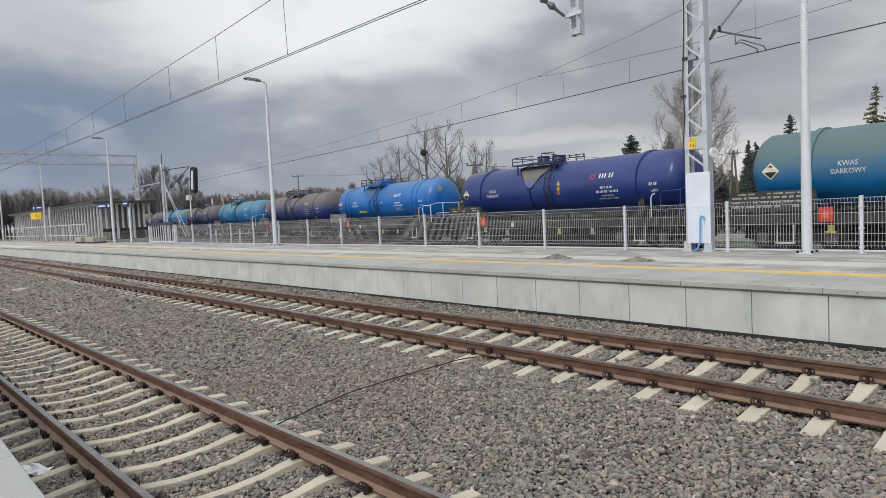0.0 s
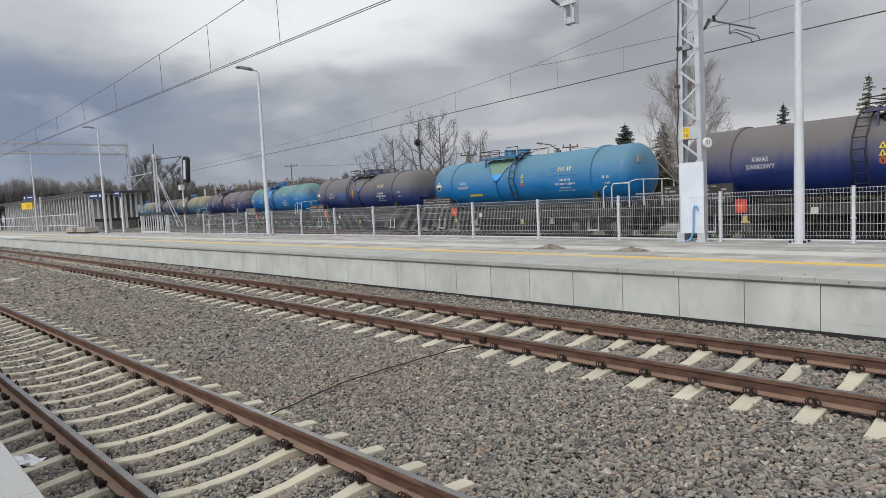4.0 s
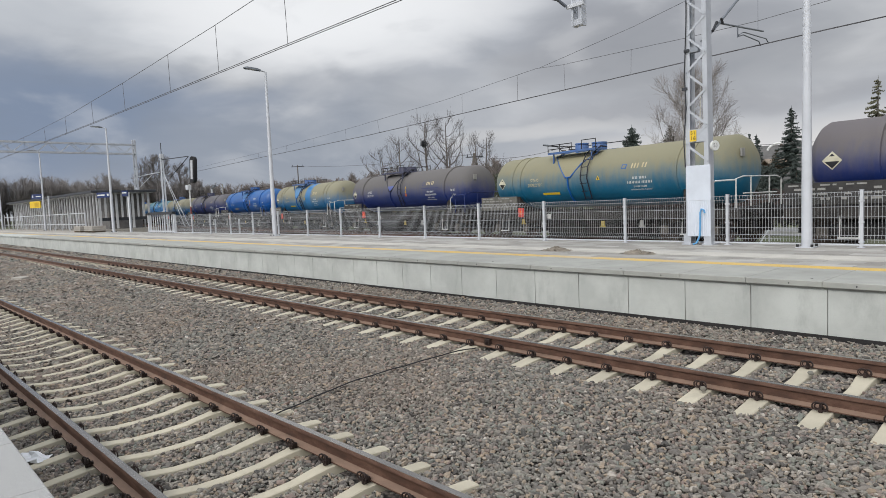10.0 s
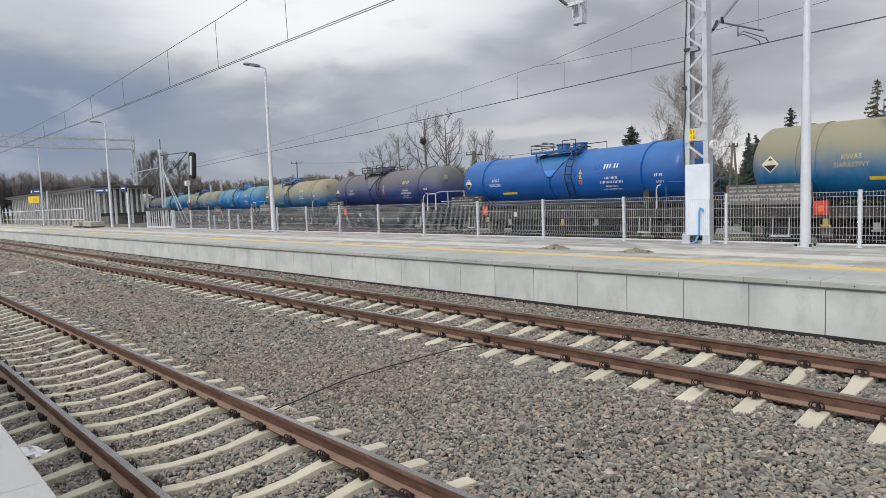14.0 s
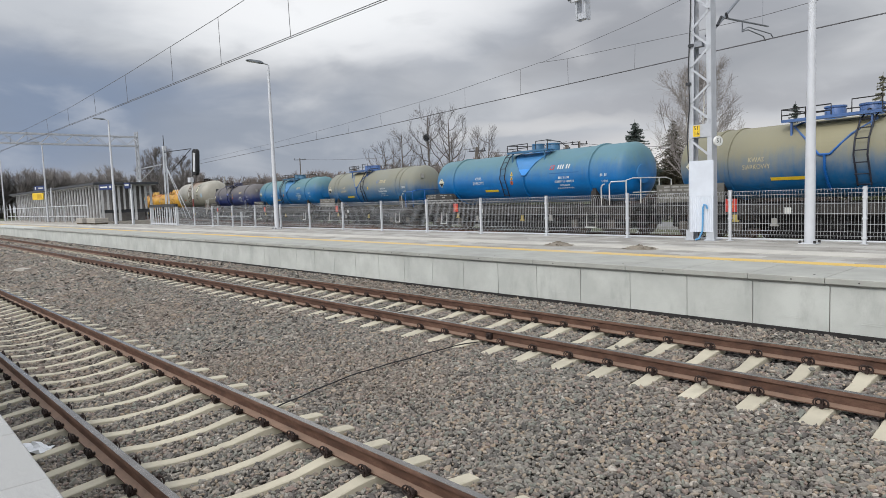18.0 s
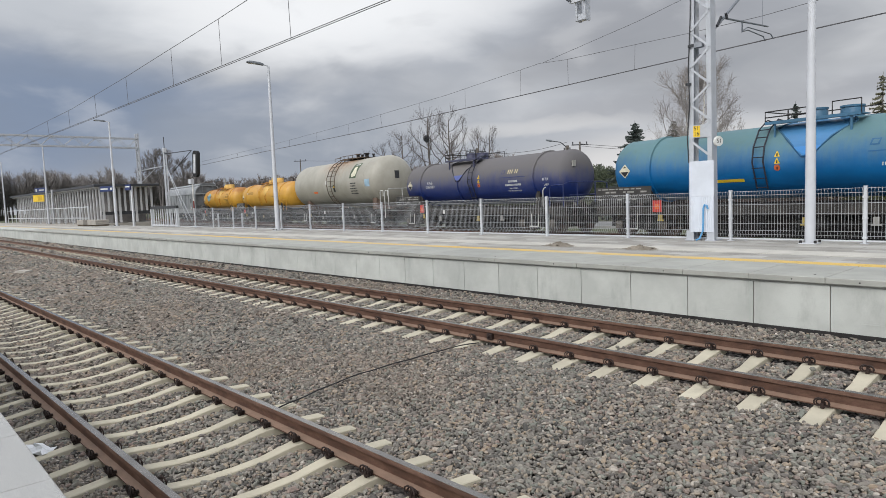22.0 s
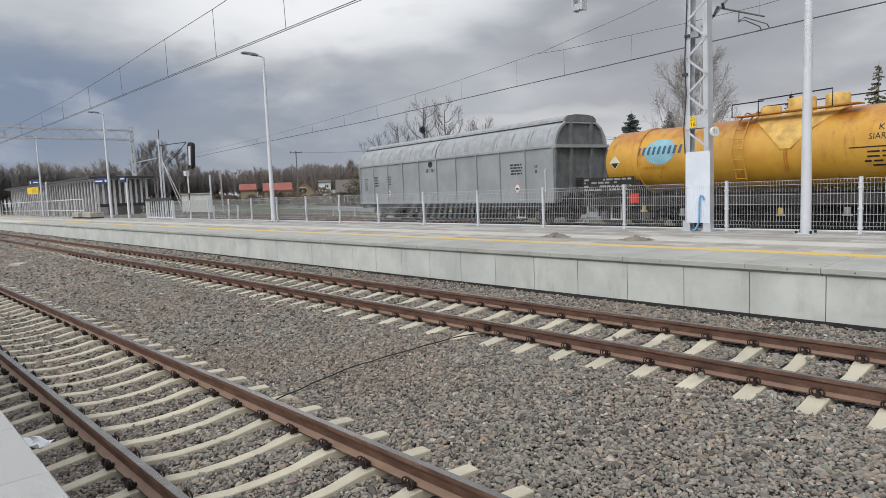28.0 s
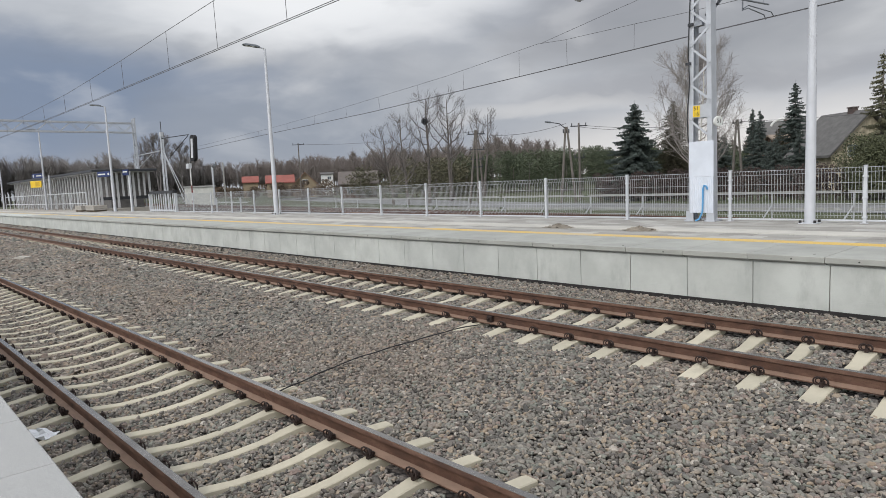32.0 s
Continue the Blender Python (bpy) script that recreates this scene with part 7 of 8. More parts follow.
def limb_tree(x, y, z, h, w, seed, label, trunks=1, lean=0.0, fork=0.3, limbs=13, twigs=15, bark=None, twig=None, nest=0.0, hang=0.0, thick=1.0, tw=0.0085):
    """A leafless tree: bent trunks, limbs that arch outwards and up, and sprays of fine twigs on them."""
    rr = random.Random(seed)
    t = thing("tree", pose(x, y, z), label, "tree", "bare trees behind the railway")
    tr, cr = Geo(), Geo()
    up = Vector((0, 0, 1))
    for n in range(trunks):
        lx = lean + (0 if trunks == 1 else (n - (trunks - 1) / 2) * 0.16)
        p, pts = Vector((0.25 * (n - (trunks - 1) / 2), 0, 0)), []
        for k in range(10):
            pts.append(p.copy())
            p = p + Vector((lx + rr.uniform(-0.07, 0.07), rr.uniform(-0.07, 0.07), 1.0)) * h * 0.96 / 9
        r0 = (0.013 * h + 0.02) * thick
        tr.tube(pts, [r0 * (1 - 0.88 * k / 9) + 0.012 for k in range(10)], 8)
        for k in range(limbs):
            f = fork + (0.97 - fork) * (k + rr.random() * 0.8) / limbs
            i = min(int(f * 9), 8)
            q = pts[i] + (pts[i + 1] - pts[i]) * (f * 9 - i)
            e = (f - fork) / (1 - fork)
            a = 2.4 * k + rr.uniform(-0.7, 0.7) + n
            reach = w / 2 * (1.08 - 0.80 * e) * rr.uniform(0.65, 1.05)
            rise = min((h * 1.0 - q.z) * rr.uniform(0.35, 0.8), reach * 1.5) + 0.15 * reach
            d = Vector((math.cos(a), math.sin(a), 0))
            limb = []
            for m in range(8):
                g_ = m / 7
                limb.append(q + d * reach * math.sin(g_ * 1.45) + up * rise * (0.6 * g_ + 0.4 * g_ ** 1.7) * (1 - 0.35 * hang * g_) + Vector((rr.uniform(-1, 1), rr.uniform(-1, 1), rr.uniform(-1, 1))) * 0.05 * reach)
            rl = r0 * 0.48 * (1.1 - 0.75 * e)
            cr.tube(limb, [max(tw, rl * (1 - 0.85 * m / 7)) for m in range(8)], 4, caps=False)
            for m in range(twigs):
                f2 = rr.uniform(0.18, 1.0)
                j = min(int(f2 * 7), 6)
                p = limb[j] + (limb[j + 1] - limb[j]) * (f2 * 7 - j)
                tan = (limb[j + 1] - limb[j]).normalized()
                for level, scale in ((0, 1.0), (1, 0.6), (1, 0.5)):
                    side = Vector((rr.uniform(-1, 1), rr.uniform(-1, 1), rr.uniform(-0.5, 0.9)))
                    dv = (tan * 0.75 + side * 0.7 + up * (0.25 - 0.2 * hang)).normalized()
                    ln = h * rr.uniform(0.06, 0.14) * scale * (1.15 - 0.5 * f2)
                    st = p if level == 0 else mid_
                    mid_ = st + dv * ln * 0.55
                    end = st + (dv + up * (0.10 - 1.3 * hang * rr.random())).normalized() * ln + dv * ln * 0.15
                    cr.tube([st, mid_, end], [tw, tw * 0.85, tw * 0.6], 3, caps=False)
    part("trunk", tr, bark or BARK, t)
    part("crown", cr, twig or TWIG, t, smooth=False)
    if nest:
        g = Geo()
        c0 = Vector((0.05, -0.25, h * nest))
        for k in range(170):
            c = Vector((rr.gauss(0, 1), rr.gauss(0, 1), rr.gauss(0, 1))).normalized() * 0.40 * rr.random() ** 0.4
            e = Vector((rr.uniform(-1, 1), rr.uniform(-1, 1), rr.uniform(-1, 1))) * 0.14
            g.tube([c0 + c - e, c0 + c + e], 0.03, 3)
        part("mistletoe", g, DARKM, t, "round dark ball of twigs")
    return t


limb_tree(-55.8, 49.3, -0.6, 12.3, 7.2, 11, "tall leafless tree with a dark ball of twigs in its crown", nest=0.76, fork=0.34)
limb_tree(-56.6, 53.4, -0.6, 12.7, 6.4, 12, "tall leafless tree with spreading grey limbs", fork=0.38, limbs=14)
limb_tree(-57.6, 45.4, -0.6, 8.6, 8.6, 13, "leaning leafless tree with arching limbs", lean=-0.16, fork=0.2, limbs=14)
limb_tree(-56.9, 47.0, -0.6, 10.2, 5.4, 16, "slender leafless tree with long rising limbs", lean=-0.08, fork=0.25)
limb_tree(-58.7, 61.4, -0.6, 11.2, 5.0, 14, "pollarded leafless tree beside the utility pole", trunks=2, fork=0.45, limbs=6, twigs=18, thick=1.1)
limb_tree(-59.6, 56.5, -0.6, 10.4, 2.6, 15, "slim leafless tree with upright twigs", fork=0.4, limbs=9, twigs=18)
limb_tree(-22.8, 46.8, -0.6, 11.6, 6.2, 24, "weeping birch with white bark and hanging bare twigs", trunks=2, fork=0.18, limbs=25, twigs=32, bark=BIRCHB, twig=BTWIG, hang=0.45, thick=0.55, tw=0.0075)
DARKTW = plain("dark_damp_twigs", lin(112, 107, 105), 0.9, 0, 0.25, 2)
limb_tree(-133.8, 46.2, 0.0, 13.2, 8.0, 31, "tall dark tree with a dense crown behind the pavilion", trunks=2, fork=0.42, limbs=15, twigs=20, bark=DARKTW, twig=DARKTW, tw=0.02)
limb_tree(-131.0, 49.6, 0.0, 11.6, 5.6, 32, "dark leafless tree at the edge of the wood", fork=0.35, limbs=14, twigs=20, bark=DARKTW, twig=DARKTW, tw=0.02)
limb_tree(-135.5, 43.2, 0.0, 10.0, 6.0, 33, "dark bushy tree beside the portal mast", fork=0.3, limbs=14, twigs=20, bark=DARKTW, twig=DARKTW, tw=0.02)


def conifer(x, y, z, h, w, seed, mat, label, gaps=0.0, slim=0.9, arms=330, spray=0.15, name="conifer"):
    """A trunk with drooping boughs at all heights, each clothed in small flat sprays."""
    rr = random.Random(seed)
    w *= 1.45
    arms = int(arms * 1.8)
    t = thing(name, pose(x, y, z), label, "tree", "evergreen trees behind the railway")
    g = Geo()
    g.tube([(0, 0, 0), (0, 0, h * 0.5), (0, 0, h)], [0.02 * h + 0.03, 0.012 * h, 0.01], 8)
    part("trunk", g, BARK, t)
    g = Geo()
    for k in range(arms):
        f = 1 - math.sqrt(rr.random()) if rr.random() < 0.7 else rr.random()
        if rr.random() < gaps:
            continue
        zz = h * (0.05 + 0.95 * f)
        a = rr.uniform(0, 2 * math.pi)
        lobe = 0.85 + 0.25 * math.sin(3 * a + zz * 1.7 + seed)
        ln = (w / 2 * ((1 - f) ** slim) * lobe * rr.uniform(0.7, 1.15)) + 0.10
        dirv = Vector((math.cos(a), math.sin(a), 0))
        side = Vector((-math.sin(a), math.cos(a), 0))
        m = max(2, int(ln / (spray * 1.1)))
        for s in range(m):
            u0 = (s + 0.5) / m
            c = dirv * ln * u0 + Vector((0, 0, zz + 0.10 * ln * u0 - 0.34 * ln * u0 ** 2)) + Vector((rr.uniform(-1, 1), rr.uniform(-1, 1), rr.uniform(-1, 1))) * 0.05
            for q in range(2):
                sz = spray * (1.1 - 0.45 * u0) * rr.uniform(0.6, 1.25)
                u = (side * rr.uniform(-1, 1) + dirv * rr.uniform(0.2, 0.9) + Vector((0, 0, rr.uniform(-0.7, 0.15)))).normalized() * sz * 1.5
                v = u.cross(Vector((0, 0, 1))).normalized() * sz * 0.26
                g.add([c - v, c + v, c + u], [(0, 1, 2)])
                g.add([c - Vector((0, 0, sz * 0.3)), c + Vector((0, 0, sz * 0.3)), c + u * 0.9], [(0, 1, 2)])
    part("crown", g, mat, t, smooth=False)
    return t


def spruce(x, y, z, h, w, seed, mat, label, step=0.34, slim=0.8, gaps=0.1, droop=0.5, name="conifer"):
    """A conifer in whorls: boughs that sag and lift at the tip, with side sprays and hanging twigs."""
    rr = random.Random(seed)
    t = thing(name, pose(x, y, z), label, "tree", "evergreen trees behind the railway")
    g = Geo()
    g.tube([(0, 0, 0), (0, 0, h * 0.5), (0, 0, h)], [0.016 * h + 0.03, 0.010 * h, 0.01], 8)
    part("trunk", g, BARK, t)
    g = Geo()
    up = Vector((0, 0, 1))
    zz = h * 0.06
    while zz < h * 0.985:
        f = zz / h
        for k in range(11 if f < 0.8 else 7):
            if rr.random() < gaps:
                continue
            a = rr.uniform(0, 2 * math.pi)
            d, side = Vector((math.cos(a), math.sin(a), 0)), Vector((-math.sin(a), math.cos(a), 0))
            ln = (w / 2 * (1 - f) ** slim * rr.uniform(0.55, 1.12)) + 0.08
            z0 = zz + rr.uniform(-0.5, 0.5) * step
            n = max(3, int(ln / 0.11))
            sag = droop * rr.uniform(0.6, 1.3)
            for s in range(n + 1):
                q = s / n
                c = d * ln * q + up * (z0 + ln * (0.12 * q - sag * q * (1 - 0.45 * q)))
                size = (0.10 + 0.30 * ln * (1 - q) ** 0.7) * rr.uniform(0.6, 1.2)
                size = min(size, 0.55)
                for m in (-1, 1):
                    u = (side * m * rr.uniform(0.5, 1.0) + d * rr.uniform(0.4, 0.9) - up * rr.uniform(0.0, 0.7)).normalized() * size
                    v = Vector((rr.uniform(-1, 1), rr.uniform(-1, 1), rr.uniform(-1, 1))).normalized() * 0.07
                    e = up * rr.uniform(0.04, 0.08)
                    g.add([c - v, c + v, c + u], [(0, 1, 2)])
                    g.add([c + u * 0.25 - e, c + u * 0.25 + e, c + u * 0.8 - up * size * 0.3], [(0, 1, 2)])
                    g.add([c + u * 0.5 - e, c + u * 0.5 + e, c + u * 1.05 - up * size * 0.15], [(0, 1, 2)])
                e = side * rr.uniform(0.02, 0.05)
                g.add([c - e, c + e, c - up * rr.uniform(0.08, 0.30) + d * 0.05], [(0, 1, 2)])
        zz += step * rr.uniform(0.75, 1.2) * (1.1 - 0.5 * f)
    g.tube([(0, 0, h * 0.96), (0, 0, h * 1.02)], [0.03, 0.01], 4)
    part("crown", g, mat, t, smooth=False)
    return t


spruce(-31.7, 53.2, -0.6, 8.8, 8.2, 41, NEEDLE, "broad blue-grey spruce with drooping boughs", 0.30, 0.75, 0.0, 0.6)
conifer(-30.6, 58.3, -0.6, 9.0, 4.6, 42, THUJA, "dense brown-green cone-shaped thuja", 0.0, 0.6, 760, 0.14)
spruce(-27.2, 69.9, -0.4, 8.0, 3.5, 43, NEEDLE, "slender dark spruce in a garden")
spruce(-24.6, 67.0, -0.4, 4.8, 3.4, 44, NEEDLE, "young dark spruce beside a house")
spruce(-22.6, 66.3, -0.4, 10.0, 5.0, 45, NEEDLE, "tall dark spruce before the grey-roofed house")
spruce(-23.2, 62.0, -0.4, 4.6, 3.7, 46, NEEDLE, "low bushy spruce in a garden")
spruce(-18.4, 55.0, -0.4, 4.9, 3.9, 47, NEEDLE, "young green spruce near the stone house")
spruce(-22.4, 61.0, -0.4, 4.7, 3.0, 50, NEEDLE, "dark spruce close to the house wall")
spruce(-13.3, 56.4, -0.4, 10.2, 4.7, 48, LARCH, "tall ragged larch with thin drooping boughs", 0.42, 0.75, 0.5, 0.55)
spruce(-12.1, 57.6, -0.4, 11.0, 5.1, 55, LARCH, "ragged dark larch with bare boughs near the tip", 0.42, 0.75, 0.5, 0.45)
spruce(-12.6, 68.0, -0.4, 11.5, 7.0, 49, LARCH, "ragged spruce standing over the roof", 0.42, 0.75, 0.5, 0.55)
spruce(-30.0, 75.0, -0.4, 8.6, 3.3, 51, NEEDLE, "narrow dark spruce behind the gardens")
conifer(-34.5, 76.0, -0.4, 6.6, 5.4, 52, THUJA, "dark evergreen in the gardens", arms=420)
spruce(-29.2, 66.0, -0.4, 5.6, 3.9, 53, NEEDLE, "broad young spruce in the gardens")
conifer(-26.0, 72.0, -0.4, 6.4, 5.6, 54, THUJA, "dark bushy evergreen between the houses", arms=460)


def clump(g, rr, c, rad, n, sz):
    for k in range(n):
        a, b, r = rr.uniform(0, 6.283), math.asin(rr.uniform(-1, 1)), rr.uniform(0.45, 1.0)
        p = Vector((c[0] + rad[0] * r * math.cos(a) * math.cos(b), c[1] + rad[1] * r * math.sin(a) * math.cos(b), c[2] + rad[2] * r * math.sin(b)))
        u = Vector((rr.uniform(-1, 1), rr.uniform(-1, 1), rr.uniform(-1, 1))).normalized() * sz * rr.uniform(0.6, 1.4)
        v = u.orthogonal().normalized() * sz * rr.uniform(0.4, 0.9)
        g.add([p - u, p + v, p + u, p - v], [(0, 1, 2, 3)])


def thicket(name, label, spots, mat, trunkmat, seed, leaf, n):
    """A far stand of low pines or shrubs, past counting."""
    rr = random.Random(seed)
    g = Geo()
    tk = Geo()
    for x, y, z, h, w in spots:
        tk.tube([(x, y, z), (x, y, z + h * 0.7)], [0.1, 0.04], 5)
        for k in range(4):
            f = 0.25 + 0.2 * k
            clump(g, rr, (x + rr.uniform(-0.3, 0.3) * w, y + rr.uniform(-0.3, 0.3) * w, z + h * f), (w * 0.62 * (1.1 - 0.6 * f), w * 0.62 * (1.1 - 0.6 * f), h * 0.19), n, leaf)
    ob = solid(name, g, mat, label, "thicket", kind="stuff", smooth=False)
    part("trunks", tk, trunkmat, ob)
    return ob


rr = random.Random(77)
spots = []
for k in range(95):
    f = k / 95
    x = -86 + 50 * f + rr.uniform(-2, 2)
    y = 80 + 8 * f + rr.uniform(-4, 8)
    spots.append((x, y, -0.5, rr.uniform(5.4, 7.0) - (1.0 if f > 0.75 else 0), rr.uniform(2.4, 3.8)))
thicket("pine_thicket", "dark green thicket of young pines beyond the road", spots, PINE, BARK, 5, 0.095, 430)
spots = [(-78 + rr.uniform(-10, 10), 66 + rr.uniform(-6, 6), -0.5, rr.uniform(4, 6), rr.uniform(2.5, 4)) for k in range(26)]
thicket("shrub_thicket", "grey-green thicket of shrubs below the bare trees", spots, leaf_mat("dull_shrub", lin(60, 60, 46), lin(84, 82, 62), lin(112, 106, 84)), BARK, 6, 0.13, 150)
spots = [(-33.5 + 0.55 * k + rr.uniform(-0.2, 0.2), 50.5 + rr.uniform(-0.5, 0.5) + 0.02 * k, -0.6, rr.uniform(2.2, 2.7), 1.5) for k in range(44)]
thicket("garden_hedge", "russet leafless hedge in front of the gardens", spots, HEDGE, BARK, 7, 0.07, 130)
spots = [(-11.6 + rr.uniform(-1.6, 3.4), 50.5 + rr.uniform(-1.0, 2.0), -0.6, rr.uniform(3.6, 5.0), 2.4) for k in range(12)]
thicket("garden_shrubs", "green garden shrubs beside the stone house", spots, SHRUB, BARK, 8, 0.062, 720)
spots = [(-96 - 7 * k * 0.8 + rr.uniform(-3, 3), 62 + k * 1.3 + rr.uniform(-2, 2), -0.3, rr.uniform(2.2, 3.5), rr.uniform(3, 4.5)) for k in range(40)]
thicket("brown_scrub", "brown leafless scrub round far cottages", spots, leaf_mat("brown_scrub_twigs", lin(76, 64, 54), lin(98, 84, 70), lin(126, 110, 92)), BARK, 9, 0.16, 150)


def far_wood(name, label, n, line, depth, h, cols, seed, per=80):
    """A far leafless wood: trunks with sheaves of thin twigs."""
    rr = random.Random(seed)
    wood, crown = Geo(), Geo()
    for k in range(n):
        f = (k + rr.random()) / n
        (x0, y0), (x1, y1) = line
        d = rr.random()
        nx, ny = -(y1 - y0), (x1 - x0)
        l = math.hypot(nx, ny)
        x, y = x0 + (x1 - x0) * f - abs(nx) / l * depth * d, y0 + (y1 - y0) * f + abs(ny) / l * depth * d
        hh = h * rr.uniform(0.72, 1.08) * (0.9 + 0.25 * noise.noise((f * 9, seed, 0)))
        z = 0.3
        r = rr.uniform(0.10, 0.2)
        wood.tube([(x, y, z), (x + rr.uniform(-0.4, 0.4), y, z + hh * 0.9)], [r, 0.03], 3, caps=False)
        for j in range(per):
            g0 = 0.3 + 0.68 * rr.random()
            p = Vector((x, y, z + hh * g0))
            ln = hh * 0.24 * rr.uniform(0.5, 1.1) * (1.25 - g0 * 0.8)
            a = rr.uniform(0, 6.283)
            e = p + Vector((math.cos(a) * ln, math.sin(a) * ln, ln * rr.uniform(0.5, 1.8)))
            wv = Vector((0.060, 0.036, 0))
            crown.add([p - wv, p + wv, e], [(0, 1, 2)])
            m = (p + e) / 2
            for q in range(2):
                e2 = m + Vector((rr.uniform(-1, 1), rr.uniform(-1, 1), rr.uniform(0, 1))) * ln * 0.55
                crown.add([m - wv * 0.7, m + wv * 0.7, e2], [(0, 1, 2)])
    ob = solid(name, crown, cols[0], label, "wood", kind="stuff", smooth=False)
    part("trunks", wood, cols[1], ob, smooth=False)
    return ob


WOODC = leaf_mat("brown_wood_twigs", lin(104, 96, 92), lin(120, 111, 106), lin(137, 128, 122))
WOODG = leaf_mat("grey_wood_twigs", lin(112, 107, 105), lin(127, 122, 119), lin(143, 138, 134))
PALET = plain("pale_birch_trunks", lin(122, 112, 106), 0.9, 0, 0.25, 0.3)
far_wood("far_birch_wood", "far leafless birch wood, reddish brown with pale trunks", 620, ((-235, 96), (-112, 128)), 40, 11.9, (WOODC, PALET), 51, 110)
far_wood("far_wood", "far leafless grey-brown wood behind the pavilion", 480, ((-175, 22), (-215, 92)), 30, 12.0, (WOODG, BARK), 52, 120)
far_wood("far_wood", "far leafless wood beyond the end of the line", 260, ((-178, -6), (-172, 24)), 26, 12.6, (WOODG, BARK), 53, 120)
far_wood("far_wood", "far brown wood behind the pines and gardens", 260, ((-112, 128), (10, 132)), 30, 7.9, (WOODC, BARK), 54)

# ---- houses ----
TILEG = plain("grey_roof_tiles", lin(92, 90, 88), 0.8, 0, 0.18, 2.0, 14, 0.3)
TILER = plain("orange_red_roof", lin(138, 78, 68), 0.7, 0, 0.15, 1.0)
RENDERC = plain("cream_render", lin(140, 126, 104), 0.85, 0, 0.12)
BRICKR = plain("red_brown_brick", lin(122, 84, 72), 0.85, 0, 0.2, 2, 20)
STONEW = plain("pale_field_stone", lin(172, 162, 140), 0.9, 0, 0.35, 1.8, 6, 0.5)
WOODB = plain("dark_timber", lin(92, 74, 62), 0.85, 0, 0.2)
WINF = plain("white_window_frame", lin(214, 214, 210), 0.6, 0, 0.05)


CHIM = plain("sooty_brick", lin(88, 76, 72), 0.9, 0, 0.25, 3)


def house(x, y, z, yaw, l, w, wall_h, roof_h, wall, roof, label, over=0.5, windows=(), chimney=None, timber=None):
    t = thing("house", pose(x, y, z, 0, 0, yaw), label, "house", "houses behind the railway")
    g = Geo()
    g.box(-l / 2, l / 2, -w / 2, w / 2, 0, wall_h)
    g.add([(s * l / 2, y_, z_) for s in (-1, 1) for y_, z_ in ((-w / 2, wall_h), (w / 2, wall_h), (0, wall_h + roof_h))], [(0, 2, 1), (3, 4, 5), (0, 3, 5, 2), (1, 2, 5, 4)])
    wl_ = part("wall", g, wall, t)
    for s in (-1, 1):
        g = Geo()
        n = math.hypot(w / 2, roof_h)
        ex = over / n
        p0 = (s * w / 2 * (1 + ex * 1.5), wall_h - roof_h * ex * 1.5)
        prof = [p0, (0, wall_h + roof_h), (0, wall_h + roof_h + 0.2), (p0[0], p0[1] + 0.2)]
        g.loft([[(xx, a, b) for a, b in (prof if s > 0 else prof[::-1])] for xx in (-l / 2 - over, l / 2 + over)])
        part("roof_slope", g, roof, t)
    for face, u, v, ww, hh in windows:
        g = Geo()
        if face in "+-":
            s = 1 if face == "+" else -1
            g.box(s * (l / 2 + 0.02) - 0.03, s * (l / 2 + 0.02) + 0.03, u - ww / 2, u + ww / 2, v, v + hh)
            wn_ = part("window", g, WINF, t)
            for q in (-1, 1):
                g = Geo()
                g.box(s * (l / 2 + 0.06) - 0.015, s * (l / 2 + 0.06) + 0.015, u + q * ww / 4 - ww / 5, u + q * ww / 4 + ww / 5, v + 0.08, v + hh - 0.08)
                part("pane", g, GLASSD, wn_)
        else:
            s = 1 if face == "b" else -1
            g.box(u - ww / 2, u + ww / 2, s * (w / 2 + 0.02) - 0.03, s * (w / 2 + 0.02) + 0.03, v, v + hh)
            wn_ = part("window", g, WINF, t)
            for q in (-1, 1):
                g = Geo()
                g.box(u + q * ww / 4 - ww / 5, u + q * ww / 4 + ww / 5, s * (w / 2 + 0.06) - 0.015, s * (w / 2 + 0.06) + 0.015, v + 0.08, v + hh - 0.08)
                part("pane", g, GLASSD, wn_)
    if chimney is not None:
        g = Geo()
        g.box(chimney - 0.28, chimney + 0.28, -0.26, 0.26, wall_h + roof_h - 0.6, wall_h + roof_h + 0.45)
        g.box(chimney - 0.33, chimney + 0.33, -0.31, 0.31, wall_h + roof_h + 0.45, wall_h + roof_h + 0.54)
        part("chimney", g, CHIM, t)
    return t


house(-17.6, 63.3, -0.5, -35, 4.8, 6.4, 3.4, 3.1, STONEW, TILEG, "stone-walled house under a steep grey tiled roof", 0.5, [("+", -1.3, 2.9, 0.9, 1.0), ("+", 1.3, 2.9, 0.9, 1.0), ("f", -2.0, 0.9, 1.1, 1.2)], 0.8)
house(-33.0, 92.0, -0.3, 15, 6.4, 7.6, 4.6, 3.3, BRICKR, TILEG, "dark brick house with a rounded dormer between spruces", 0.5, [("f", 1.8, 4.9, 1.5, 1.6), ("f", -2.5, 1.5, 1.2, 1.4)], 0.5)
house(-28.6, 82.0, -0.3, 70, 6.0, 5.5, 3.4, 2.2, WOODB, plain("pale_brown_roof", lin(140, 126, 112), 0.8, 0, 0.15), "small timber outhouse with a pale brown roof", 0.5)
house(-156, 76.5, -0.2, 64, 3.6, 5, 3.9, 1.3, RENDERC, TILER, "far cottage with an orange-red roof", 0.3)
house(-137, 74.6, -0.2, 62, 6.0, 6, 3.4, 1.5, RENDERC, TILER, "far cottage with a bright orange-red roof", 0.3)
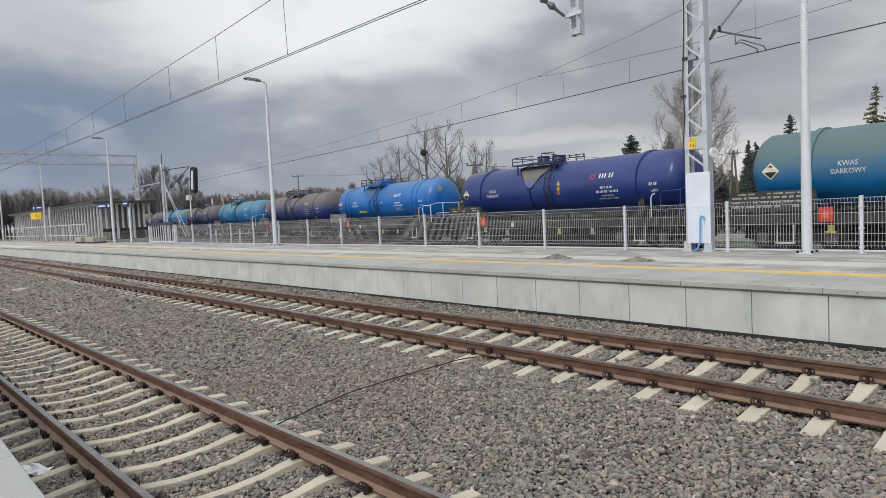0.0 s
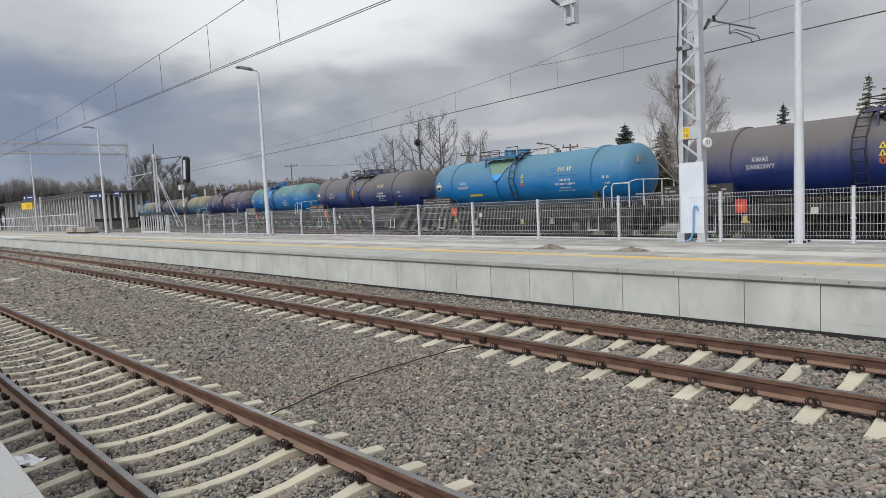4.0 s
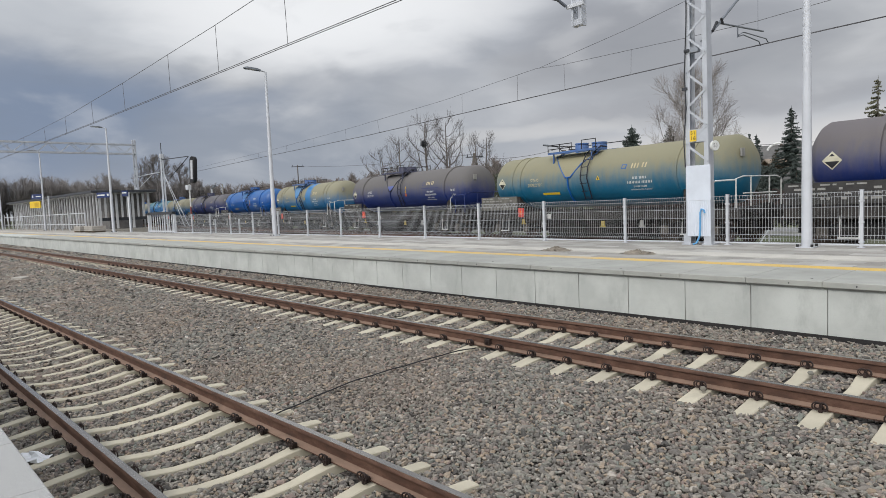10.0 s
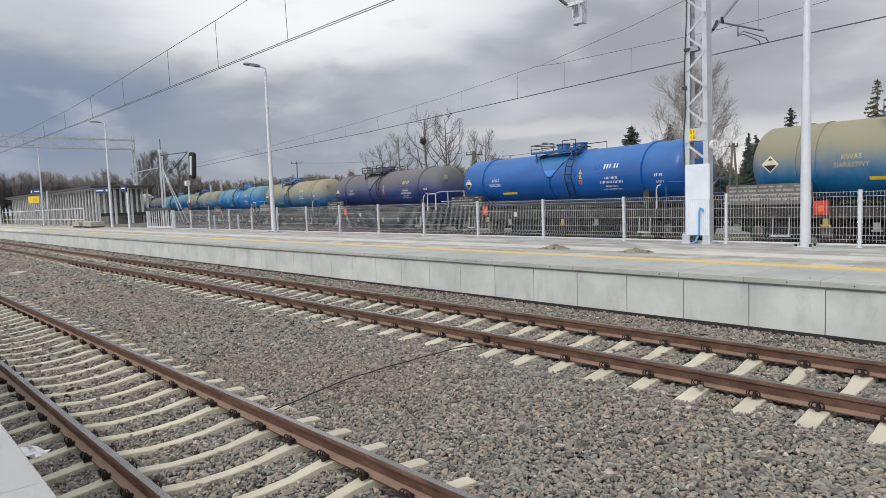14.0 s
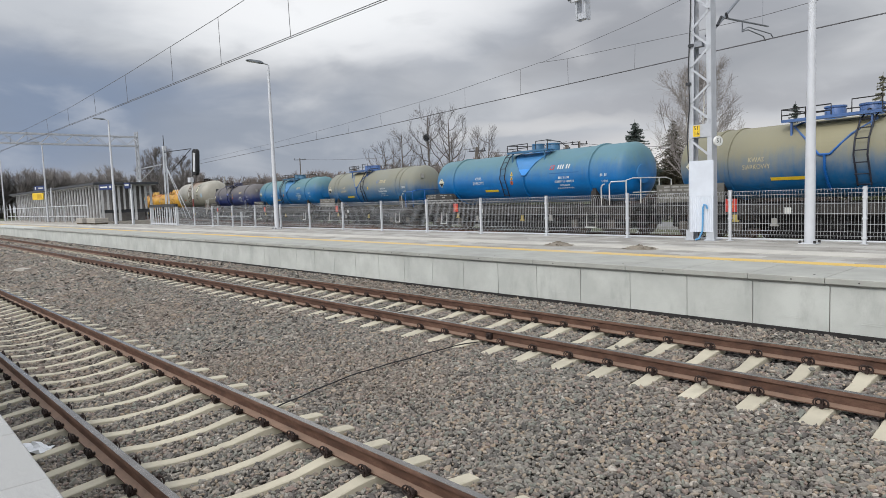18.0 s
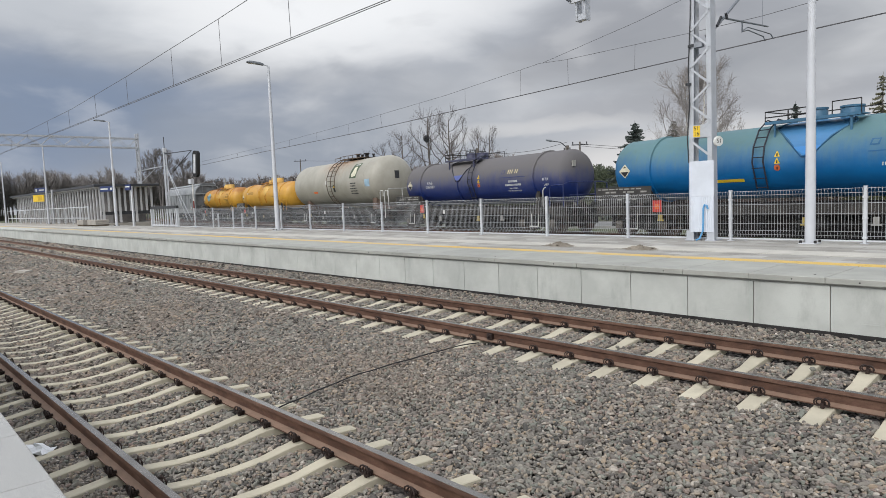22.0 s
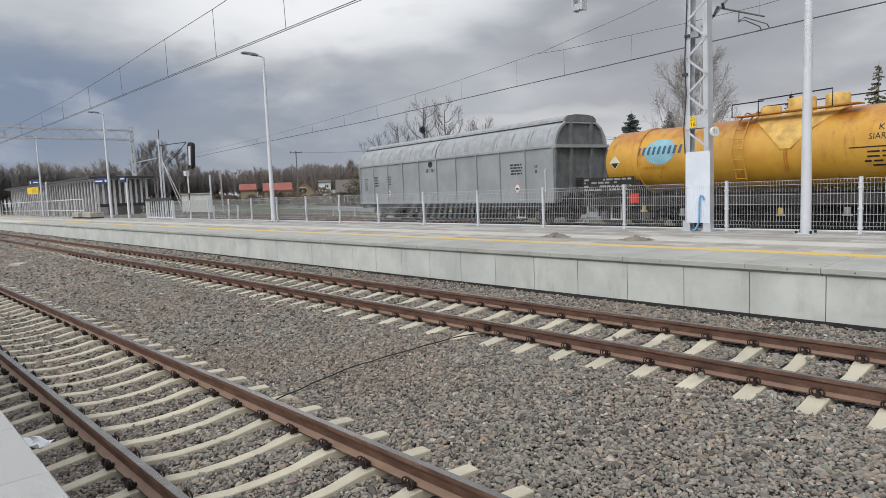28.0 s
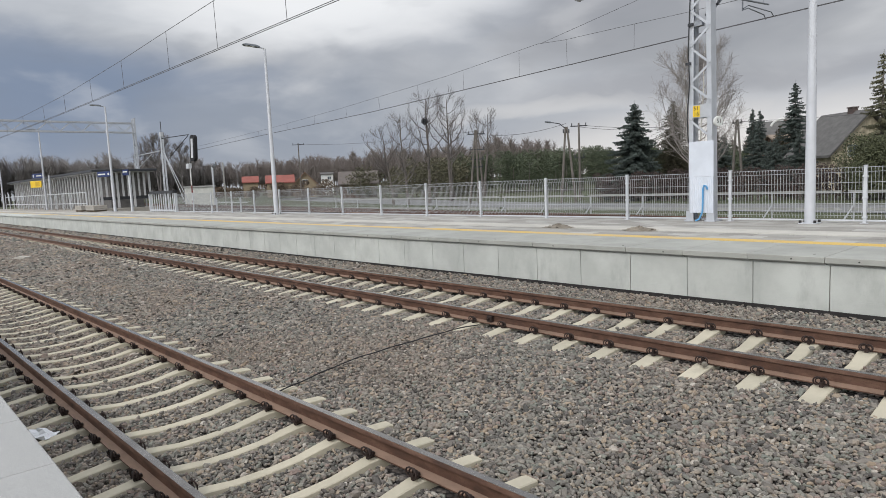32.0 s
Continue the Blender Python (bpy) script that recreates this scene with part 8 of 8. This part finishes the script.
house(-118, 70.0, -0.2, -31, 6, 4.4, 2.8, 2.1, RENDERC, plain("brown_roof_tiles", lin(128, 100, 84), 0.8, 0, 0.15), "far cream cottage with its gable to the railway", 0.5, [("+", 0.0, 2.6, 1.2, 1.0), ("f", 0, 1.0, 1.2, 1.2)])
house(-124, 79.2, -0.2, 55, 2.6, 2.6, 4.6, 0.3, plain("white_house_render", lin(206, 206, 204), 0.85, 0, 0.08), TILEG, "far flat white house", 0.15, [("f", 0.5, 3.4, 0.8, 0.8)])
house(-92, 65.0, -0.3, 55, 6.0, 6, 2.5, 1.8, WOODB, plain("dark_brown_roof", lin(98, 90, 86), 0.8, 0, 0.15), "low dark-roofed cottage with a lean-to", 0.4, [("f", -1.5, 0.8, 1.0, 1.1), ("f", 1.5, 0.8, 1.0, 1.1)])
g = Geo()
pts = [(1.05 * math.cos(a), 1.05 * math.sin(a)) for a in [math.pi * (0.12 + 0.76 * k / 10) for k in range(11)]]
g.tube([(1.35 * u, 0, 1.25 * v) for u, v in pts], 0.14, 6)
solid("dormer_arch", g, WINF, "white arched dormer edge on the dark brick house", "dormer", at=pose(-31.2, 87.2, 6.4, 0, 0, 15))

# ---- road, kerb of grass and wires ----
ROAD = plain("damp_asphalt", lin(116, 116, 115), 0.7, 0, 0.15, 0.5, 30, 0.1)
g = Geo()
a = [(40, 33), (0, 36), (-20, 38.5), (-40, 42), (-60, 47), (-90, 56), (-140, 73)]
b = [(40, 40), (0, 43), (-20, 45.5), (-40, 49.5), (-60, 56), (-90, 65.5), (-140, 82)]
g.v = [(x, y, -0.585) for x, y in a] + [(x, y, -0.585) for x, y in b]
n = len(a)
g.f = [(i + 1, i, i + n, i + n + 1) for i in range(n - 1)]
solid("road", g, ROAD, "pale damp asphalt road along the railway", "road", kind="structure")
POLEW = plain("weathered_pole_wood", lin(104, 98, 92), 0.9, 0, 0.2)


def pylon(x, y, z, h, legs, arms, label, yaw=0):
    t = thing("utility_pole", pose(x, y, z, 0, 0, yaw), label, "utility pole", "utility poles")
    for dx in legs:
        g = Geo()
        g.tube([(dx, 0, 0), (dx * 0.1, 0, h)], [0.13, 0.085], 8)
        part("pole_leg", g, POLEW, t)
    for zz, w in arms:
        g = Geo()
        g.box(-w, w, -0.05, 0.05, zz - 0.05, zz + 0.05)
        a = part("crossarm", g, DARKM, t)
        for k in (-1, 0, 1):
            g = Geo()
            g.tube([(k * w * 0.85, 0, zz + 0.04), (k * w * 0.85, 0, zz + 0.3)], 0.05, 6)
            part("insulator", g, WHITE if False else DARKM, a)
    return t


pylon(-47.4, 48.7, -0.6, 7.6, (0.0, -0.9), ((7.2, 0.9), (5.6, 0.8), (4.6, 0.7), (3.8, 0.6)), "twin-legged wooden pole with dark transformers and crossarms", 40)
pa = pylon(-35.9, 48.6, -0.6, 6.9, (-0.55, 0.75), ((6.4, 0.3),), "wooden A-frame pole with a street lamp on an arm", 40)
g = Geo()
g.tube([(0, 0, 6.7), (-0.6, -0.2, 7.2), (-1.5, -0.4, 7.35)], 0.04, 6)
part("lamp_arm", g, DARKM, pa)
g = Geo()
g.tube([(-1.4, -0.4, 7.35), (-1.9, -0.5, 7.42)], [0.10, 0.07], 8)
part("lamp_head", g, LAMPGREY, pa)
pylon(-38.2, 53.8, -0.6, 7.6, (0.0,), ((7.3, 0.8), (4.2, 0.5)), "wooden pole with a crossarm behind the street lamp", 40)
pylon(-103.6, 60.5, -0.4, 10.2, (0.0,), ((9.9, 1.1),), "tall pale pole with one crossarm by far cottages", 50)
pylon(-24.5, 58.0, -0.5, 6.6, (-0.5, 0.5), ((6.3, 0.4),), "wooden A-frame pole beside the gardens", 40)
for p, q in (((-47.4, 48.7, 6.6), (-35.9, 48.6, 6.6)), ((-38.2, 53.8, 6.8), (-31.0, 70.0, 7.0)), ((-38.2, 53.8, 6.6), (-24.5, 58, 5.9)), ((-103.6, 60.5, 9.6), (-47.4, 48.7, 6.9)), ((-24.5, 58, 5.9), (5, 62, 6.5))):
    p, q = Vector(p), Vector(q)
    pts = [p + (q - p) * (k / 8) - Vector((0, 0, 0.5 * (1 - (k / 4 - 1) ** 2))) for k in range(9)]
    wire("overhead_cable", pts, 0.02, "thin dark overhead cable between wooden poles", "overhead cables")


# ---- small things on the tracks and the platform ----
g = Geo()
way = [(-6.70, 3.42), (-6.76, 3.60), (-6.88, 4.06), (-6.96, 4.48), (-6.98, 4.84), (-6.92, 5.40), (-6.80, 6.00), (-6.75, 6.40), (-6.72, 6.60), (-6.66, 6.78)]
fine = []
for (x0, y0), (x1, y1) in zip(way, way[1:]):
    for k in range(5):
        f = k / 5
        x, y = x0 + (x1 - x0) * f, y0 + (y1 - y0) * f
        fine.append((x, y, bed_z(x, y) + 0.060 + 0.004 * math.sin(11 * y)))
g.tube(fine, 0.009, 8)
solid("rail_cable", g, CABLE, "black earthing cable lying across the ballast", "cable")

slab = Geo()
slab.loft([[(-0.32, -0.19, 0), (0.34, -0.15, 0), (0.28, 0.2, 0), (-0.27, 0.17, 0)], [(-0.30, -0.17, 0.08), (0.32, -0.14, 0.09), (0.27, 0.19, 0.09), (-0.26, 0.15, 0.08)]])
solid("concrete_slab", slab, PAVER, "broken flat piece of concrete lying on the ballast", "concrete piece", at=pose(-29.7, 4.8, bed_z(-29.7, 4.8) + 0.03, 3, 2, 20))

rr = random.Random(8)
g = Geo()
n = 7
for i in range(n):
    for j in range(n):
        u, v = i / (n - 1) - 0.5, j / (n - 1) - 0.5
        e = max(0.0, 1 - 2 * math.hypot(u, v))
        g.v.append((u * 0.40 + rr.uniform(-0.022, 0.022), v * 0.17 + rr.uniform(-0.016, 0.016), 0.07 * e + rr.uniform(0, 0.05)))
for i in range(n - 1):
    for j in range(n - 1):
        a = i * n + j
        g.f.append((a, a + n, a + n + 1, a + 1))
me = g.mesh("plastic_bag", False, 35)
bag = solid("plastic_bag", me, plain("white_plastic_film", lin(228, 229, 231), 0.4, 0, 0.05), "crumpled white plastic bag beside the near rail", "litter", at=pose(-7.80, 1.22, bed_z(-7.8, 1.22) + 0.02, 0, 0, 30))
bag.modifiers.new("thickness", "SOLIDIFY").thickness = 0.004

# clamp of the cable on the rail
clampt = thing("rail_clamp", pose(-6.58, 6.93, -0.09), "small dark clamp holding the cable to the rail", "clamp")
g = Geo()
g.box(-0.05, 0.05, -0.05, 0.02, -0.06, 0.03, 0.006)
part("jaw", g, CLIP, clampt)
g = Geo()
g.tube([(0, -0.05, -0.01), (0, -0.09, -0.01)], 0.014, 6)
part("bolt", g, CLIP, clampt)

# lifting holes in the edge of the coping slabs
g = Geo()
for x, i in PANELS[:44]:
    if i % 2 == 0 or i % 5 == 0:
        c = x + 0.35 + 0.3 * rr.random()
        g.tube([(c, EDGE - 0.004, PLAT - 0.045), (c, EDGE + 0.01, PLAT - 0.045)], 0.011, 8)
    if i % 3 == 0:
        c, y = x + rr.uniform(0.2, 0.8), EDGE + rr.uniform(0.15, 0.3)
        g.tube([(c, y, PLAT - 0.004), (c, y, PLAT + 0.003)], 0.016, 8)
tagged(part("lifting_holes", g, STRIP, plat, "small dark lifting holes"), kind="stuff")

# stones thrown up on the sleepers
for k, (x, y, z, r) in enumerate(((-2.55, 8.1, -0.17, 0.035), (-3.2, 6.75, -0.17, 0.04), (-4.9, 7.7, -0.18, 0.03), (-3.9, 1.9, -0.40, 0.03), (-6.2, 2.5, -0.40, 0.025), (-9.0, 2.2, -0.40, 0.03))):
    g = Geo()
    g.loft([[(r * f * math.cos(a) * rr.uniform(0.8, 1.2), r * f * math.sin(a) * rr.uniform(0.7, 1.1), r * h) for a in [math.pi * q / 3 for q in range(6)]] for f, h in ((0.7, -0.5), (1.0, 0.1), (0.6, 0.7))])
    solid("ballast_stone", g, STONE, "single ballast stone lying on a concrete sleeper", "stone", "stray ballast stones", at=pose(x, y, z + r * 0.4, 0, 0, 40 * k), smooth=False)


motions()
